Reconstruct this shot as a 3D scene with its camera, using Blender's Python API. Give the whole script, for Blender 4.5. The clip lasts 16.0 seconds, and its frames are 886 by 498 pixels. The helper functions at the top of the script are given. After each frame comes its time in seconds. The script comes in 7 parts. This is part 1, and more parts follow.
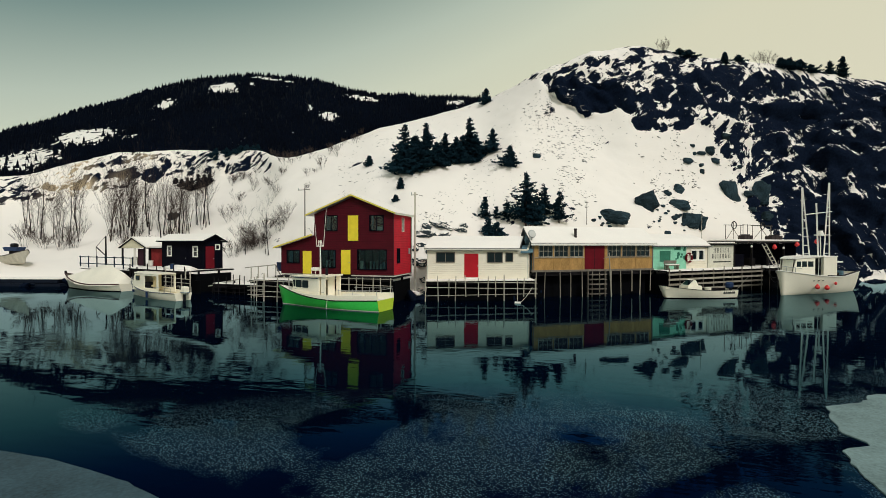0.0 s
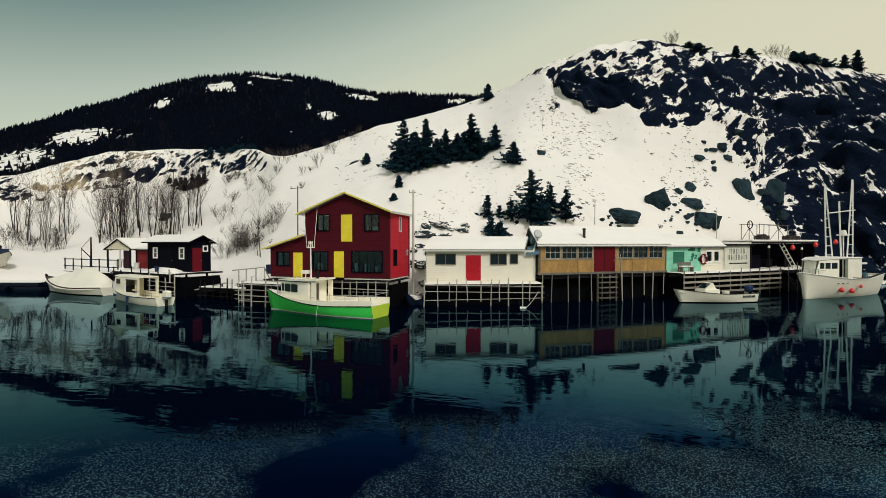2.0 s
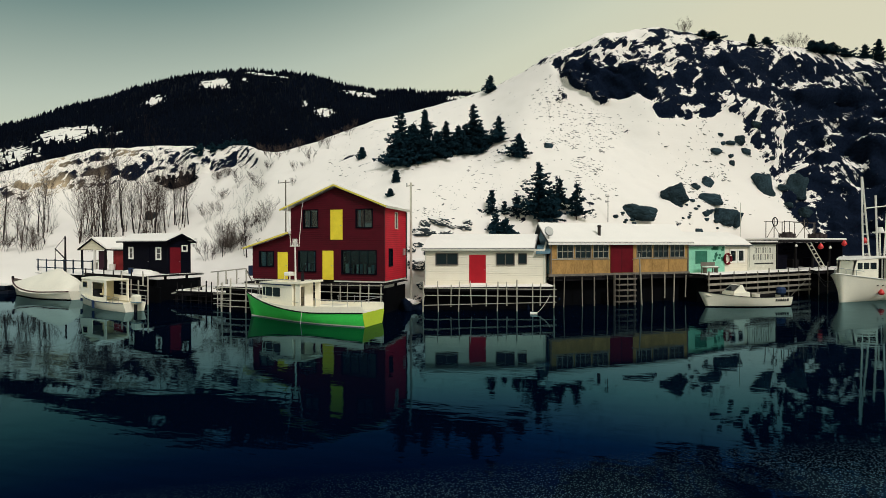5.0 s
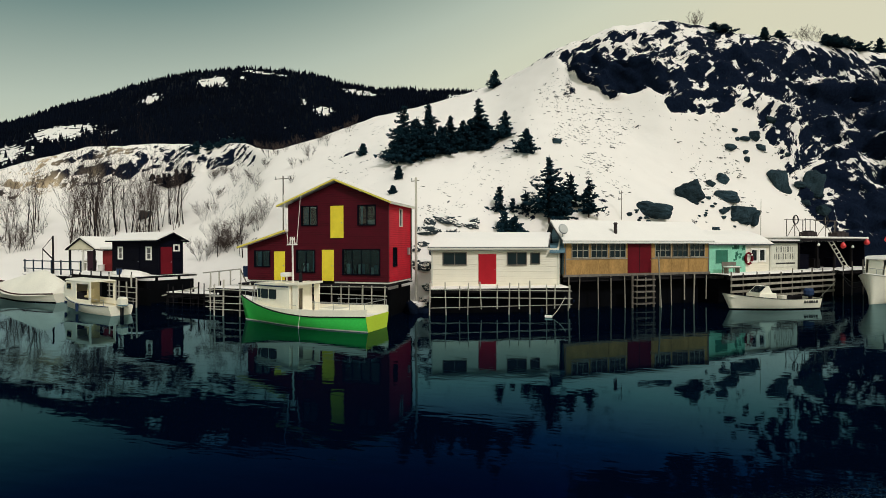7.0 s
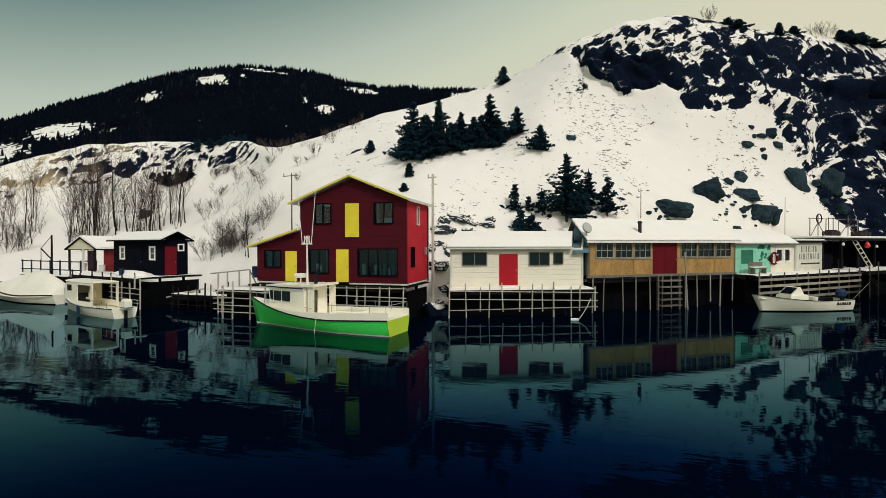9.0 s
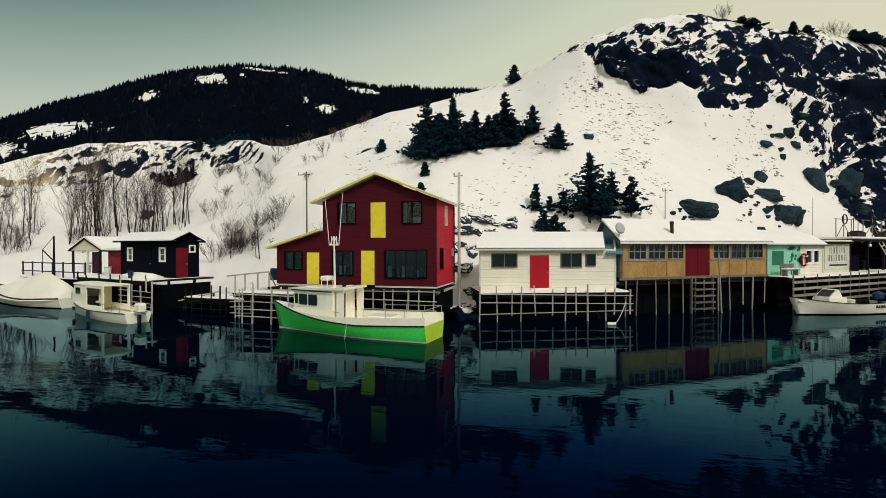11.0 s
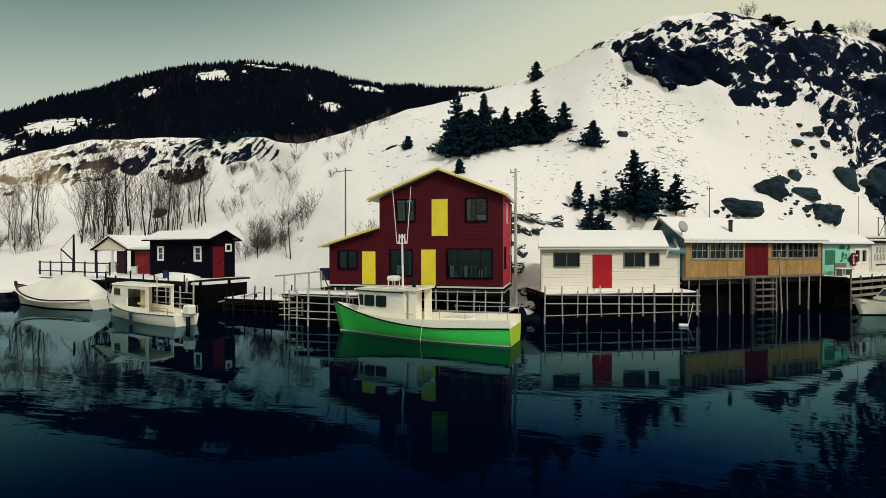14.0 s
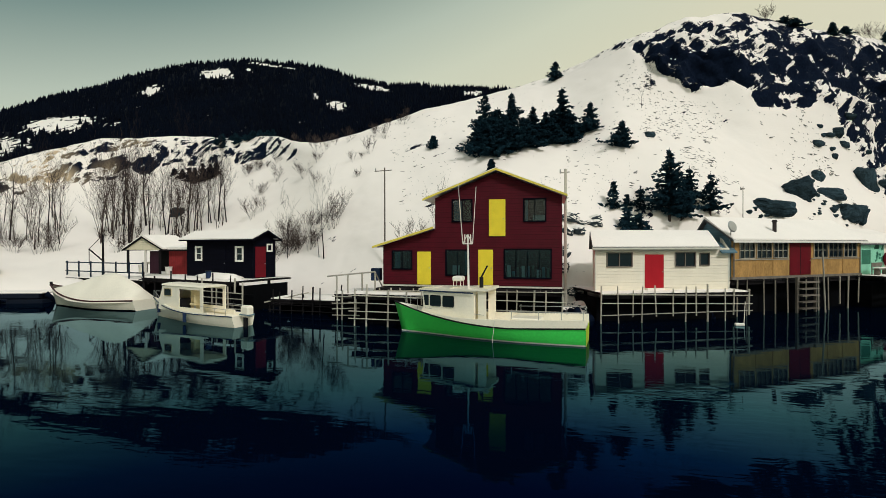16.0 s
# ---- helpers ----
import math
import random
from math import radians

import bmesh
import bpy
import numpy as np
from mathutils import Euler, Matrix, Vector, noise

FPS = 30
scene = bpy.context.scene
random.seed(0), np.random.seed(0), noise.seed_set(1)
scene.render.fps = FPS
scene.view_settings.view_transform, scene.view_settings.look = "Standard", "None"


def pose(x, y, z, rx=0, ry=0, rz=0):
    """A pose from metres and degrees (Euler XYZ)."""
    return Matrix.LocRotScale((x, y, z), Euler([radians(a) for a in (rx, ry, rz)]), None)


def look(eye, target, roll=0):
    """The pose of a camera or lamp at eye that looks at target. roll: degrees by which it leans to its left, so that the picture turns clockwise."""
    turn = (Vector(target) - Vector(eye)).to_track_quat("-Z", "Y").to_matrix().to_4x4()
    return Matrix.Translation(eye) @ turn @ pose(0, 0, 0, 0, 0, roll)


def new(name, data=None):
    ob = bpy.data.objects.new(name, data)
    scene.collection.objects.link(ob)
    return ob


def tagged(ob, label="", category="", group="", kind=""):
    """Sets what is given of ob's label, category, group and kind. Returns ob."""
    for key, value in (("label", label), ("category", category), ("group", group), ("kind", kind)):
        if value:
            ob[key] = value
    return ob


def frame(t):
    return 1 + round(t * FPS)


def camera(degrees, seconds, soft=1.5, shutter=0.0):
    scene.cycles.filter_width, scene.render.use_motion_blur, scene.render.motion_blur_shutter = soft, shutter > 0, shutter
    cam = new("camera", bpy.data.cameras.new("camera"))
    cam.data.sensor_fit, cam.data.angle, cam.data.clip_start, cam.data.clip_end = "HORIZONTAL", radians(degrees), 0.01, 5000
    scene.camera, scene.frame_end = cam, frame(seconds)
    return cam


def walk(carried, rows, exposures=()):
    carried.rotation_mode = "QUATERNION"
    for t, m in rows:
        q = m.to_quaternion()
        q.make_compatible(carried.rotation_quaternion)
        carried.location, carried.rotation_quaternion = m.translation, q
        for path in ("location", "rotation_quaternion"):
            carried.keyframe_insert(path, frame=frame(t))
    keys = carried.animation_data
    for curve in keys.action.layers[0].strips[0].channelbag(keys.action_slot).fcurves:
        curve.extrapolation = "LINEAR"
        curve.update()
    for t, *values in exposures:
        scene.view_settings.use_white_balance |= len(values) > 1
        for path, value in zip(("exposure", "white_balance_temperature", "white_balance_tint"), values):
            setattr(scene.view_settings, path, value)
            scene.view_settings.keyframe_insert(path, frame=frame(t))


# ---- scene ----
cam = camera(86, 16.0, soft=0.55)
# seconds; place of the eye in metres; yaw, pitch, roll in degrees
ROWS = [
    (0, 13.586, 0.211, 4.807, 15.374, -0.871, -0.152),
    (0.5, 13.521, 0.899, 4.800, 15.512, -0.835, -0.138),
    (1, 13.374, 1.480, 4.779, 15.563, -0.798, -0.116),
    (1.5, 13.191, 2.090, 4.784, 15.568, -0.766, -0.092),
    (2, 13.032, 2.682, 4.779, 15.560, -0.734, -0.071),
    (2.5, 12.868, 3.284, 4.761, 15.550, -0.709, -0.059),
    (3, 12.718, 3.866, 4.754, 15.547, -0.683, -0.055),
    (3.5, 12.566, 4.462, 4.725, 15.545, -0.670, -0.030),
    (4, 12.377, 5.055, 4.682, 15.528, -0.644, -0.005),
    (6.5, 11.215, 7.623, 4.430, 15.493, -0.485, 0.068),
    (7, 10.892, 8.028, 4.407, 15.433, -0.450, 0.082),
    (7.5, 10.524, 8.390, 4.376, 15.360, -0.432, 0.109),
    (8, 10.109, 8.686, 4.360, 15.292, -0.416, 0.105),
    (8.5, 9.679, 8.905, 4.361, 15.224, -0.427, 0.106),
    (9, 9.245, 9.000, 4.381, 15.196, -0.463, 0.074),
    (11.5, 6.296, 9.814, 4.357, 14.345, -0.252, 0.096),
    (12, 5.614, 9.922, 4.356, 14.141, -0.245, 0.108),
    (12.5, 4.915, 9.957, 4.355, 13.947, -0.246, 0.100),
    (13, 4.218, 9.953, 4.336, 13.777, -0.248, 0.079),
    (13.5, 3.520, 9.891, 4.318, 13.621, -0.255, 0.061),
    (14, 2.781, 9.745, 4.293, 13.458, -0.294, 0.046),
    (14.5, 1.975, 9.518, 4.304, 13.267, -0.357, 0.034),
    (15, 1.116, 9.280, 4.335, 13.048, -0.414, 0.031),
    (15.5, 0.207, 8.986, 4.348, 12.779, -0.442, 0.040),
    (16, -0.664, 8.921, 4.348, 12.605, -0.388, 0.077),
]
walk(cam, [(t, pose(x, y, z, 90 + pitch, roll, yaw)) for t, x, y, z, yaw, pitch, roll in ROWS])

# ---- world, sun, exposure ----
SUN_AZ, SUN_EL = 136.0, 43.0  # degrees; azimuth clockwise from +y
world = bpy.data.worlds.new("winter_sky")
scene.world = world
world.use_nodes = True
wn, wl = world.node_tree.nodes, world.node_tree.links
wn.clear()
w_out, w_bg = wn.new("ShaderNodeOutputWorld"), wn.new("ShaderNodeBackground")
sky = wn.new("ShaderNodeTexSky")
sky.sky_type, sky.sun_disc = "NISHITA", False
sky.sun_elevation, sky.sun_rotation = radians(SUN_EL), radians(SUN_AZ)
sky.air_density, sky.dust_density, sky.ozone_density = 1.0, 3.0, 1.0
# a veil of thin high cloud over the clear sky: cream low down, grey-green above
w_co, w_dot, w_ramp, w_mix = wn.new("ShaderNodeTexCoord"), wn.new("ShaderNodeVectorMath"), wn.new("ShaderNodeValToRGB"), wn.new("ShaderNodeMix")
w_mix.data_type = "RGBA"
w_dot.operation = "DOT_PRODUCT"
w_dot.inputs[1].default_value = (-0.33, 0.0, 1.0)  # the veil is brighter low down and towards the sun
VEIL = ((0.0, (0.76, 0.72, 0.53)), (0.30, (0.72, 0.70, 0.51)), (0.41, (0.64, 0.67, 0.51)), (0.50, (0.48, 0.55, 0.445)), (0.64, (0.13, 0.225, 0.205)), (0.72, (0.30, 0.38, 0.37)), (0.90, (0.52, 0.56, 0.53)))
for i, (at_, colour) in enumerate(VEIL):
    e = w_ramp.color_ramp.elements[i] if i < 2 else w_ramp.color_ramp.elements.new(at_)
    e.position, e.color = at_, (*colour, 1)
wl.new(w_co.outputs["Generated"], w_dot.inputs[0])
wl.new(w_dot.outputs["Value"], w_ramp.inputs[0])
w_scale = wn.new("ShaderNodeVectorMath")
w_scale.operation = "SCALE"
w_scale.inputs["Scale"].default_value = 0.08
wl.new(sky.outputs[0], w_scale.inputs[0])
w_mix.inputs["Factor"].default_value = 0.9
wl.new(w_scale.outputs[0], w_mix.inputs["A"])
wl.new(w_ramp.outputs[0], w_mix.inputs["B"])
wl.new(w_mix.outputs["Result"], w_bg.inputs[0])
w_bg.inputs[1].default_value = 1.01
wl.new(w_bg.outputs[0], w_out.inputs[0])

sun = new("sun", bpy.data.lights.new("sun", "SUN"))
sun.data.energy, sun.data.angle, sun.data.color = 1.67, radians(9), (0.985, 0.955, 0.945)
az, el = radians(SUN_AZ), radians(SUN_EL)
sun.matrix_world = look((0, 0, 60), (-math.sin(az) * math.cos(el) * 50, -math.cos(az) * math.cos(el) * 50, 60 - 50 * math.sin(el)))


# ---- materials ----
def lin(r, g, b):
    """Linear colour from 0 to 255 values."""
    return tuple(((c / 255) / 12.92 if c < 10 else ((c / 255 + 0.055) / 1.055) ** 2.4) for c in (r, g, b)) + (1.0,)


def shader(name):
    m = bpy.data.materials.new(name)
    m.use_nodes = True
    return m, m.node_tree.nodes, m.node_tree.links, m.node_tree.nodes["Principled BSDF"]


def surface(name, colour, rough=0.7, vary=0.25, scale=3.0, fine=30.0, bump=0.15, metal=0.0, boards=0.0, axis="Z", streak=1.0, random_tint=0.0):
    """A painted, wooden or stony surface: two sizes of mottling, fine relief and, where boards is a width, lapped
    boards with their shadow lines in the colour.
    """
    m, n, k, b = shader(name)
    co = n.new("ShaderNodeTexCoord")
    mp = n.new("ShaderNodeMapping")
    mp.inputs["Scale"].default_value = (1, 1, streak)
    k.new(co.outputs["Object"], mp.inputs[0])
    n1, n2 = n.new("ShaderNodeTexNoise"), n.new("ShaderNodeTexNoise")
    n1.inputs["Scale"].default_value, n2.inputs["Scale"].default_value = scale, fine
    n1.inputs["Detail"].default_value = n2.inputs["Detail"].default_value = 5
    for q in (n1, n2):
        k.new(mp.outputs[0], q.inputs["Vector"])
    add = n.new("ShaderNodeMath")
    add.operation = "ADD"
    k.new(n1.outputs["Fac"], add.inputs[0])
    k.new(n2.outputs["Fac"], add.inputs[1])
    rng = n.new("ShaderNodeMapRange")
    rng.inputs["From Min"].default_value, rng.inputs["From Max"].default_value = 0.6, 1.4
    rng.inputs["To Min"].default_value, rng.inputs["To Max"].default_value = 1 - vary, 1 + vary
    k.new(add.outputs[0], rng.inputs["Value"])
    mix = n.new("ShaderNodeVectorMath")
    mix.operation = "SCALE"
    mix.inputs[0].default_value = colour[:3]
    k.new(rng.outputs[0], mix.inputs["Scale"])
    last = mix.outputs[0]
    if random_tint:
        info, r2, sc = n.new("ShaderNodeObjectInfo"), n.new("ShaderNodeMapRange"), n.new("ShaderNodeVectorMath")
        r2.inputs["To Min"].default_value, r2.inputs["To Max"].default_value = 1 - random_tint, 1 + random_tint
        k.new(info.outputs["Random"], r2.inputs["Value"])
        sc.operation = "SCALE"
        k.new(last, sc.inputs[0])
        k.new(r2.outputs[0], sc.inputs["Scale"])
        last = sc.outputs[0]
    if boards:
        # the shadow line at each board's lap is darkened into the colour
        sp, dd, ff, lap_shade, sm = n.new("ShaderNodeSeparateXYZ"), n.new("ShaderNodeMath"), n.new("ShaderNodeMath"), n.new("ShaderNodeMapRange"), n.new("ShaderNodeVectorMath")
        k.new(co.outputs["Object"], sp.inputs[0])
        dd.operation, ff.operation, sm.operation = "DIVIDE", "FRACT", "SCALE"
        dd.inputs[1].default_value = boards
        k.new(sp.outputs[axis], dd.inputs[0])
        k.new(dd.outputs[0], ff.inputs[0])
        lap_shade.inputs["From Min"].default_value, lap_shade.inputs["From Max"].default_value = 0.06, 0.2
        lap_shade.inputs["To Min"].default_value = 0.62 if vary > 0.2 else 0.95
        k.new(ff.outputs[0], lap_shade.inputs["Value"])
        k.new(last, sm.inputs[0])
        k.new(lap_shade.outputs[0], sm.inputs["Scale"])
        last = sm.outputs[0]
    k.new(last, b.inputs["Base Color"])
    b.inputs["Roughness"].default_value, b.inputs["Metallic"].default_value = rough, metal
    b.inputs["Specular IOR Level"].default_value = 0.5 if rough < 0.5 else 0.15 if rough < 0.8 else 0.04
    bp = n.new("ShaderNodeBump")
    bp.inputs["Strength"].default_value, bp.inputs["Distance"].default_value = bump, 0.02
    k.new(n2.outputs["Fac"], bp.inputs["Height"])
    if boards:
        sep, dv, fr = n.new("ShaderNodeSeparateXYZ"), n.new("ShaderNodeMath"), n.new("ShaderNodeMath")
        k.new(co.outputs["Object"], sep.inputs[0])
        dv.operation, fr.operation = "DIVIDE", "FRACT"
        dv.inputs[1].default_value = boards
        k.new(sep.outputs[axis], dv.inputs[0])
        k.new(dv.outputs[0], fr.inputs[0])
        b2 = n.new("ShaderNodeBump")
        b2.invert = True
        b2.inputs["Strength"].default_value, b2.inputs["Distance"].default_value = 1.0, 0.03
        k.new(fr.outputs[0], b2.inputs["Height"])
        k.new(bp.outputs[0], b2.inputs["Normal"])
        k.new(b2.outputs[0], b.inputs["Normal"])
    else:
        k.new(bp.outputs[0], b.inputs["Normal"])
    return m


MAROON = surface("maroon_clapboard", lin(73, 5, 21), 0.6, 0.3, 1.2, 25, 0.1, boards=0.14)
# brighter copy of the clapboard red: the end wall's sunlight is in the colour
SUNLIT_RED = surface("sunlit_red_clapboard", lin(186, 28, 46), 0.6, 0.25, 1.2, 25, 0.1, boards=0.14)
RED = surface("red_paint", lin(168, 26, 38), 0.55, 0.22, 1.5, 25, 0.1)
DARKRED = surface("dark_red_paint", lin(98, 8, 24), 0.6, 0.3, 1.5, 25, 0.1)
YELLOW = surface("yellow_paint", lin(238, 214, 62), 0.5, 0.12, 2.0, 25, 0.06)
YTRIM = surface("yellow_trim_paint", lin(226, 208, 92), 0.55, 0.15, 2.0, 25, 0.06)
WHITEWALL = surface("white_clapboard", lin(228, 220, 201), 0.6, 0.08, 1.0, 20, 0.06, boards=0.16)
WHITE = surface("white_paint", lin(236, 232, 222), 0.45, 0.08, 2.0, 25, 0.05)
GEL = surface("white_gelcoat", lin(250, 243, 223), 0.28, 0.07, 1.0, 12, 0.02)
NAVY = surface("near_black_blue_boards", lin(8, 9, 20), 0.8, 0.35, 1.0, 20, 0.12, boards=0.18)
OCHRE = surface("ochre_plywood", lin(170, 132, 80), 0.65, 0.42, 2.2, 14, 0.1, streak=0.4)
MINT = surface("mint_green_boards", lin(136, 200, 172), 0.65, 0.3, 1.4, 14, 0.1)
BLUEGREY = surface("blue_grey_boards", lin(92, 122, 134), 0.7, 0.25, 1.0, 20, 0.1, boards=0.16)
WOOD = surface("weathered_grey_timber", lin(112, 105, 97), 0.85, 0.4, 2.0, 30, 0.3, streak=0.25, random_tint=0.35)
# near-black for shade under decks and in a doorway; also boot tops
VOID = surface("black_shade_and_boot_top", lin(9, 10, 13), 0.9, 0.4, 2.0, 30, 0.3, streak=0.25)
WOODDARK = surface("dark_wet_timber", lin(32, 30, 32), 0.8, 0.4, 2.0, 30, 0.3, streak=0.25, random_tint=0.3)
LOG = surface("pale_bare_poles", lin(178, 173, 160), 0.8, 0.35, 2.0, 30, 0.3, streak=0.25, random_tint=0.2)
PILE = surface("pale_grey_pile_timber", lin(150, 143, 130), 0.85, 0.45, 2.0, 30, 0.3, streak=0.25, random_tint=0.35)
BARK = surface("grey_brown_bark", lin(72, 62, 58), 0.9, 0.4, 2.0, 30, 0.3, streak=0.2)
DARKBARK = surface("dark_wet_bark", lin(38, 34, 36), 0.9, 0.4, 2.0, 30, 0.3, streak=0.2)
NEEDLE = surface("dark_spruce_needles", lin(20, 42, 52), 0.8, 0.5, 0.8, 9, 0.3, random_tint=0.2)
FARNEEDLE = surface("far_spruce_needles", lin(5, 11, 23), 0.85, 0.5, 0.08, 1.0, 0.2)
GREEN = surface("bright_green_hull_paint", lin(76, 232, 100), 0.35, 0.12, 0.8, 10, 0.03)
LIME = surface("lime_yellow_hull_paint", lin(190, 214, 60), 0.4, 0.1, 0.8, 10, 0.03)
BLACK = surface("black_rubber", lin(24, 24, 28), 0.6, 0.3, 2.0, 20, 0.1)
METAL = surface("galvanised_metal", lin(176, 178, 176), 0.4, 0.15, 2.0, 25, 0.05, metal=0.7)
RUST = surface("rusty_iron", lin(58, 52, 52), 0.8, 0.4, 3.0, 30, 0.2)
BUOY = surface("red_plastic_buoy", lin(222, 52, 52), 0.45, 0.1, 2.0, 20, 0.03)
TARP = surface("pale_tarpaulin", lin(232, 226, 210), 0.75, 0.1, 0.7, 12, 0.1)
BLUEPAINT = surface("dark_blue_paint", lin(34, 52, 84), 0.5, 0.2, 2.0, 20, 0.05)
ROCK = surface("dark_boulder_rock", lin(42, 57, 64), 0.85, 0.65, 0.9, 7, 1.0, random_tint=0.25)
SNOWTOP = surface("settled_snow", lin(241, 235, 227), 0.75, 0.04, 0.6, 8, 0.12)
FELT = surface("grey_roof_felt", lin(84, 86, 88), 0.85, 0.2, 1.0, 20, 0.1)
TUFT = surface("dead_grass_and_stones", lin(104, 102, 98), 0.9, 0.4, 1.5, 12, 0.3)
CREAM = surface("cream_paint", lin(206, 190, 150), 0.5, 0.15, 1.5, 15, 0.05)
PLUM = surface("dark_plum_sheer_paint", lin(58, 14, 24), 0.5, 0.2, 2.0, 20, 0.05)
LETTER = surface("faded_black_letter_paint", lin(58, 58, 56), 0.7, 0.3, 3.0, 25, 0.05)
BOARDW = surface("weathered_white_sign_board", lin(206, 204, 190), 0.75, 0.2, 1.5, 14, 0.1)

# rock with snow lying on whatever faces up
SNOWROCK, n_, k_, b_ = shader("snow_capped_rock")
g_, z_, a_, r_, m_, p_ = n_.new("ShaderNodeNewGeometry"), n_.new("ShaderNodeSeparateXYZ"), n_.new("ShaderNodeMath"), n_.new("ShaderNodeMapRange"), n_.new("ShaderNodeMix"), n_.new("ShaderNodeTexNoise")
p_.inputs["Scale"].default_value, p_.inputs["Detail"].default_value = 2.6, 6
a_.operation, m_.data_type = "ADD", "RGBA"
k_.new(g_.outputs["Normal"], z_.inputs[0])
k_.new(z_.outputs["Z"], a_.inputs[0])
k_.new(p_.outputs["Fac"], a_.inputs[1])
k_.new(a_.outputs[0], r_.inputs["Value"])
r_.inputs["From Min"].default_value, r_.inputs["From Max"].default_value = 0.64, 0.78
k_.new(r_.outputs[0], m_.inputs["Factor"])
m_.inputs["A"].default_value, m_.inputs["B"].default_value = lin(58, 68, 74), lin(240, 235, 227)
k_.new(m_.outputs["Result"], b_.inputs["Base Color"])
b_.inputs["Roughness"].default_value, b_.inputs["Specular IOR Level"].default_value = 0.9, 0.04

# clear panes that show the dim room behind them
CLEAR, n_, k_, b_ = shader("clear_window_glass")
n_.remove(b_)
t_, g_, f_, m_ = n_.new("ShaderNodeBsdfTransparent"), n_.new("ShaderNodeBsdfGlossy"), n_.new("ShaderNodeFresnel"), n_.new("ShaderNodeMixShader")
t_.inputs["Color"].default_value, g_.inputs["Roughness"].default_value, f_.inputs["IOR"].default_value = (0.55, 0.68, 0.74, 1), 0.05, 1.5
k_.new(f_.outputs[0], m_.inputs[0])
k_.new(t_.outputs[0], m_.inputs[1])
k_.new(g_.outputs[0], m_.inputs[2])
k_.new(m_.outputs[0], n_["Material Output"].inputs[0])

GLASS, n_, k_, b_ = shader("dark_window_glass")
b_.inputs["Base Color"].default_value, b_.inputs["Roughness"].default_value, b_.inputs["Specular IOR Level"].default_value = (0.006, 0.012, 0.016, 1), 0.06, 0.5
b_.inputs["IOR"].default_value = 1.4
g_, p_ = n_.new("ShaderNodeTexNoise"), n_.new("ShaderNodeBump")
g_.inputs["Scale"].default_value, p_.inputs["Strength"].default_value, p_.inputs["Distance"].default_value = 0.9, 0.2, 0.05
k_.new(g_.outputs["Fac"], p_.inputs["Height"])
k_.new(p_.outputs[0], b_.inputs["Normal"])


def ground_material(name, snow, rock, scale, streak, relief, tilt=38, bare=None):
    """Snow over rock; the mesh's rock layer says how much rock breaks through."""
    m, n, k, b = shader(name)
    co, mp = n.new("ShaderNodeTexCoord"), n.new("ShaderNodeMapping")
    tip = n.new("ShaderNodeMapping")
    tip.inputs["Rotation"].default_value = (0.0, radians(tilt), 0.0)
    k.new(co.outputs["Object"], tip.inputs[0])
    mp.inputs["Scale"].default_value = streak
    k.new(tip.outputs[0], mp.inputs[0])
    n1, n2, n3 = (n.new("ShaderNodeTexNoise") for _ in range(3))
    for q, s, d in ((n1, scale, 7), (n2, scale * 7, 5), (n3, 0.05, 3)):
        q.inputs["Scale"].default_value, q.inputs["Detail"].default_value = s, d
    n1.inputs["Roughness"].default_value, n1.inputs["Distortion"].default_value = 0.66, 0.5
    k.new(mp.outputs[0], n1.inputs["Vector"])
    # steep runnels on the sea cliff, slanting ledges elsewhere
    tip2, mp2, n4, sx, where, blend = n.new("ShaderNodeMapping"), n.new("ShaderNodeMapping"), n.new("ShaderNodeTexNoise"), n.new("ShaderNodeSeparateXYZ"), n.new("ShaderNodeMapRange"), n.new("ShaderNodeMix")
    tip2.inputs["Rotation"].default_value, mp2.inputs["Scale"].default_value = (0.0, radians(-62), 0.0), (0.25, 0.6, 1.7)
    n4.inputs["Scale"].default_value, n4.inputs["Detail"].default_value, n4.inputs["Roughness"].default_value = scale * 1.5, 7, 0.68
    k.new(co.outputs["Object"], tip2.inputs[0])
    k.new(tip2.outputs[0], mp2.inputs[0])
    k.new(mp2.outputs[0], n4.inputs["Vector"])
    k.new(co.outputs["Object"], sx.inputs[0])
    where.inputs["From Min"].default_value, where.inputs["From Max"].default_value = 38.0, 46.0
    k.new(sx.outputs["X"], where.inputs["Value"])
    k.new(where.outputs[0], blend.inputs["Factor"])
    k.new(n1.outputs["Fac"], blend.inputs["A"])
    k.new(n4.outputs["Fac"], blend.inputs["B"])
    k.new(co.outputs["Object"], n2.inputs["Vector"])
    k.new(co.outputs["Object"], n3.inputs["Vector"])
    at = n.new("ShaderNodeAttribute")
    at.attribute_name = "rock"
    s1 = n.new("ShaderNodeMath")
    s1.operation = "ADD"
    k.new(blend.outputs["Result"], s1.inputs[0])
    k.new(at.outputs["Fac"], s1.inputs[1])
    geo, sz, ledge, s2 = n.new("ShaderNodeNewGeometry"), n.new("ShaderNodeSeparateXYZ"), n.new("ShaderNodeMath"), n.new("ShaderNodeMath")
    k.new(geo.outputs["Normal"], sz.inputs[0])
    ledge.operation, s2.operation = "MULTIPLY_ADD", "ADD"
    ledge.inputs[1].default_value, ledge.inputs[2].default_value = -0.14, 0.09
    k.new(sz.outputs["Z"], ledge.inputs[0])
    k.new(s1.outputs[0], s2.inputs[0])
    k.new(ledge.outputs[0], s2.inputs[1])
    s1 = s2
    # snow packed in the cracks between blocks
    warp, vmp, vor, crack, s3 = n.new("ShaderNodeMix"), n.new("ShaderNodeMapping"), n.new("ShaderNodeTexVoronoi"), n.new("ShaderNodeMapRange"), n.new("ShaderNodeMath")
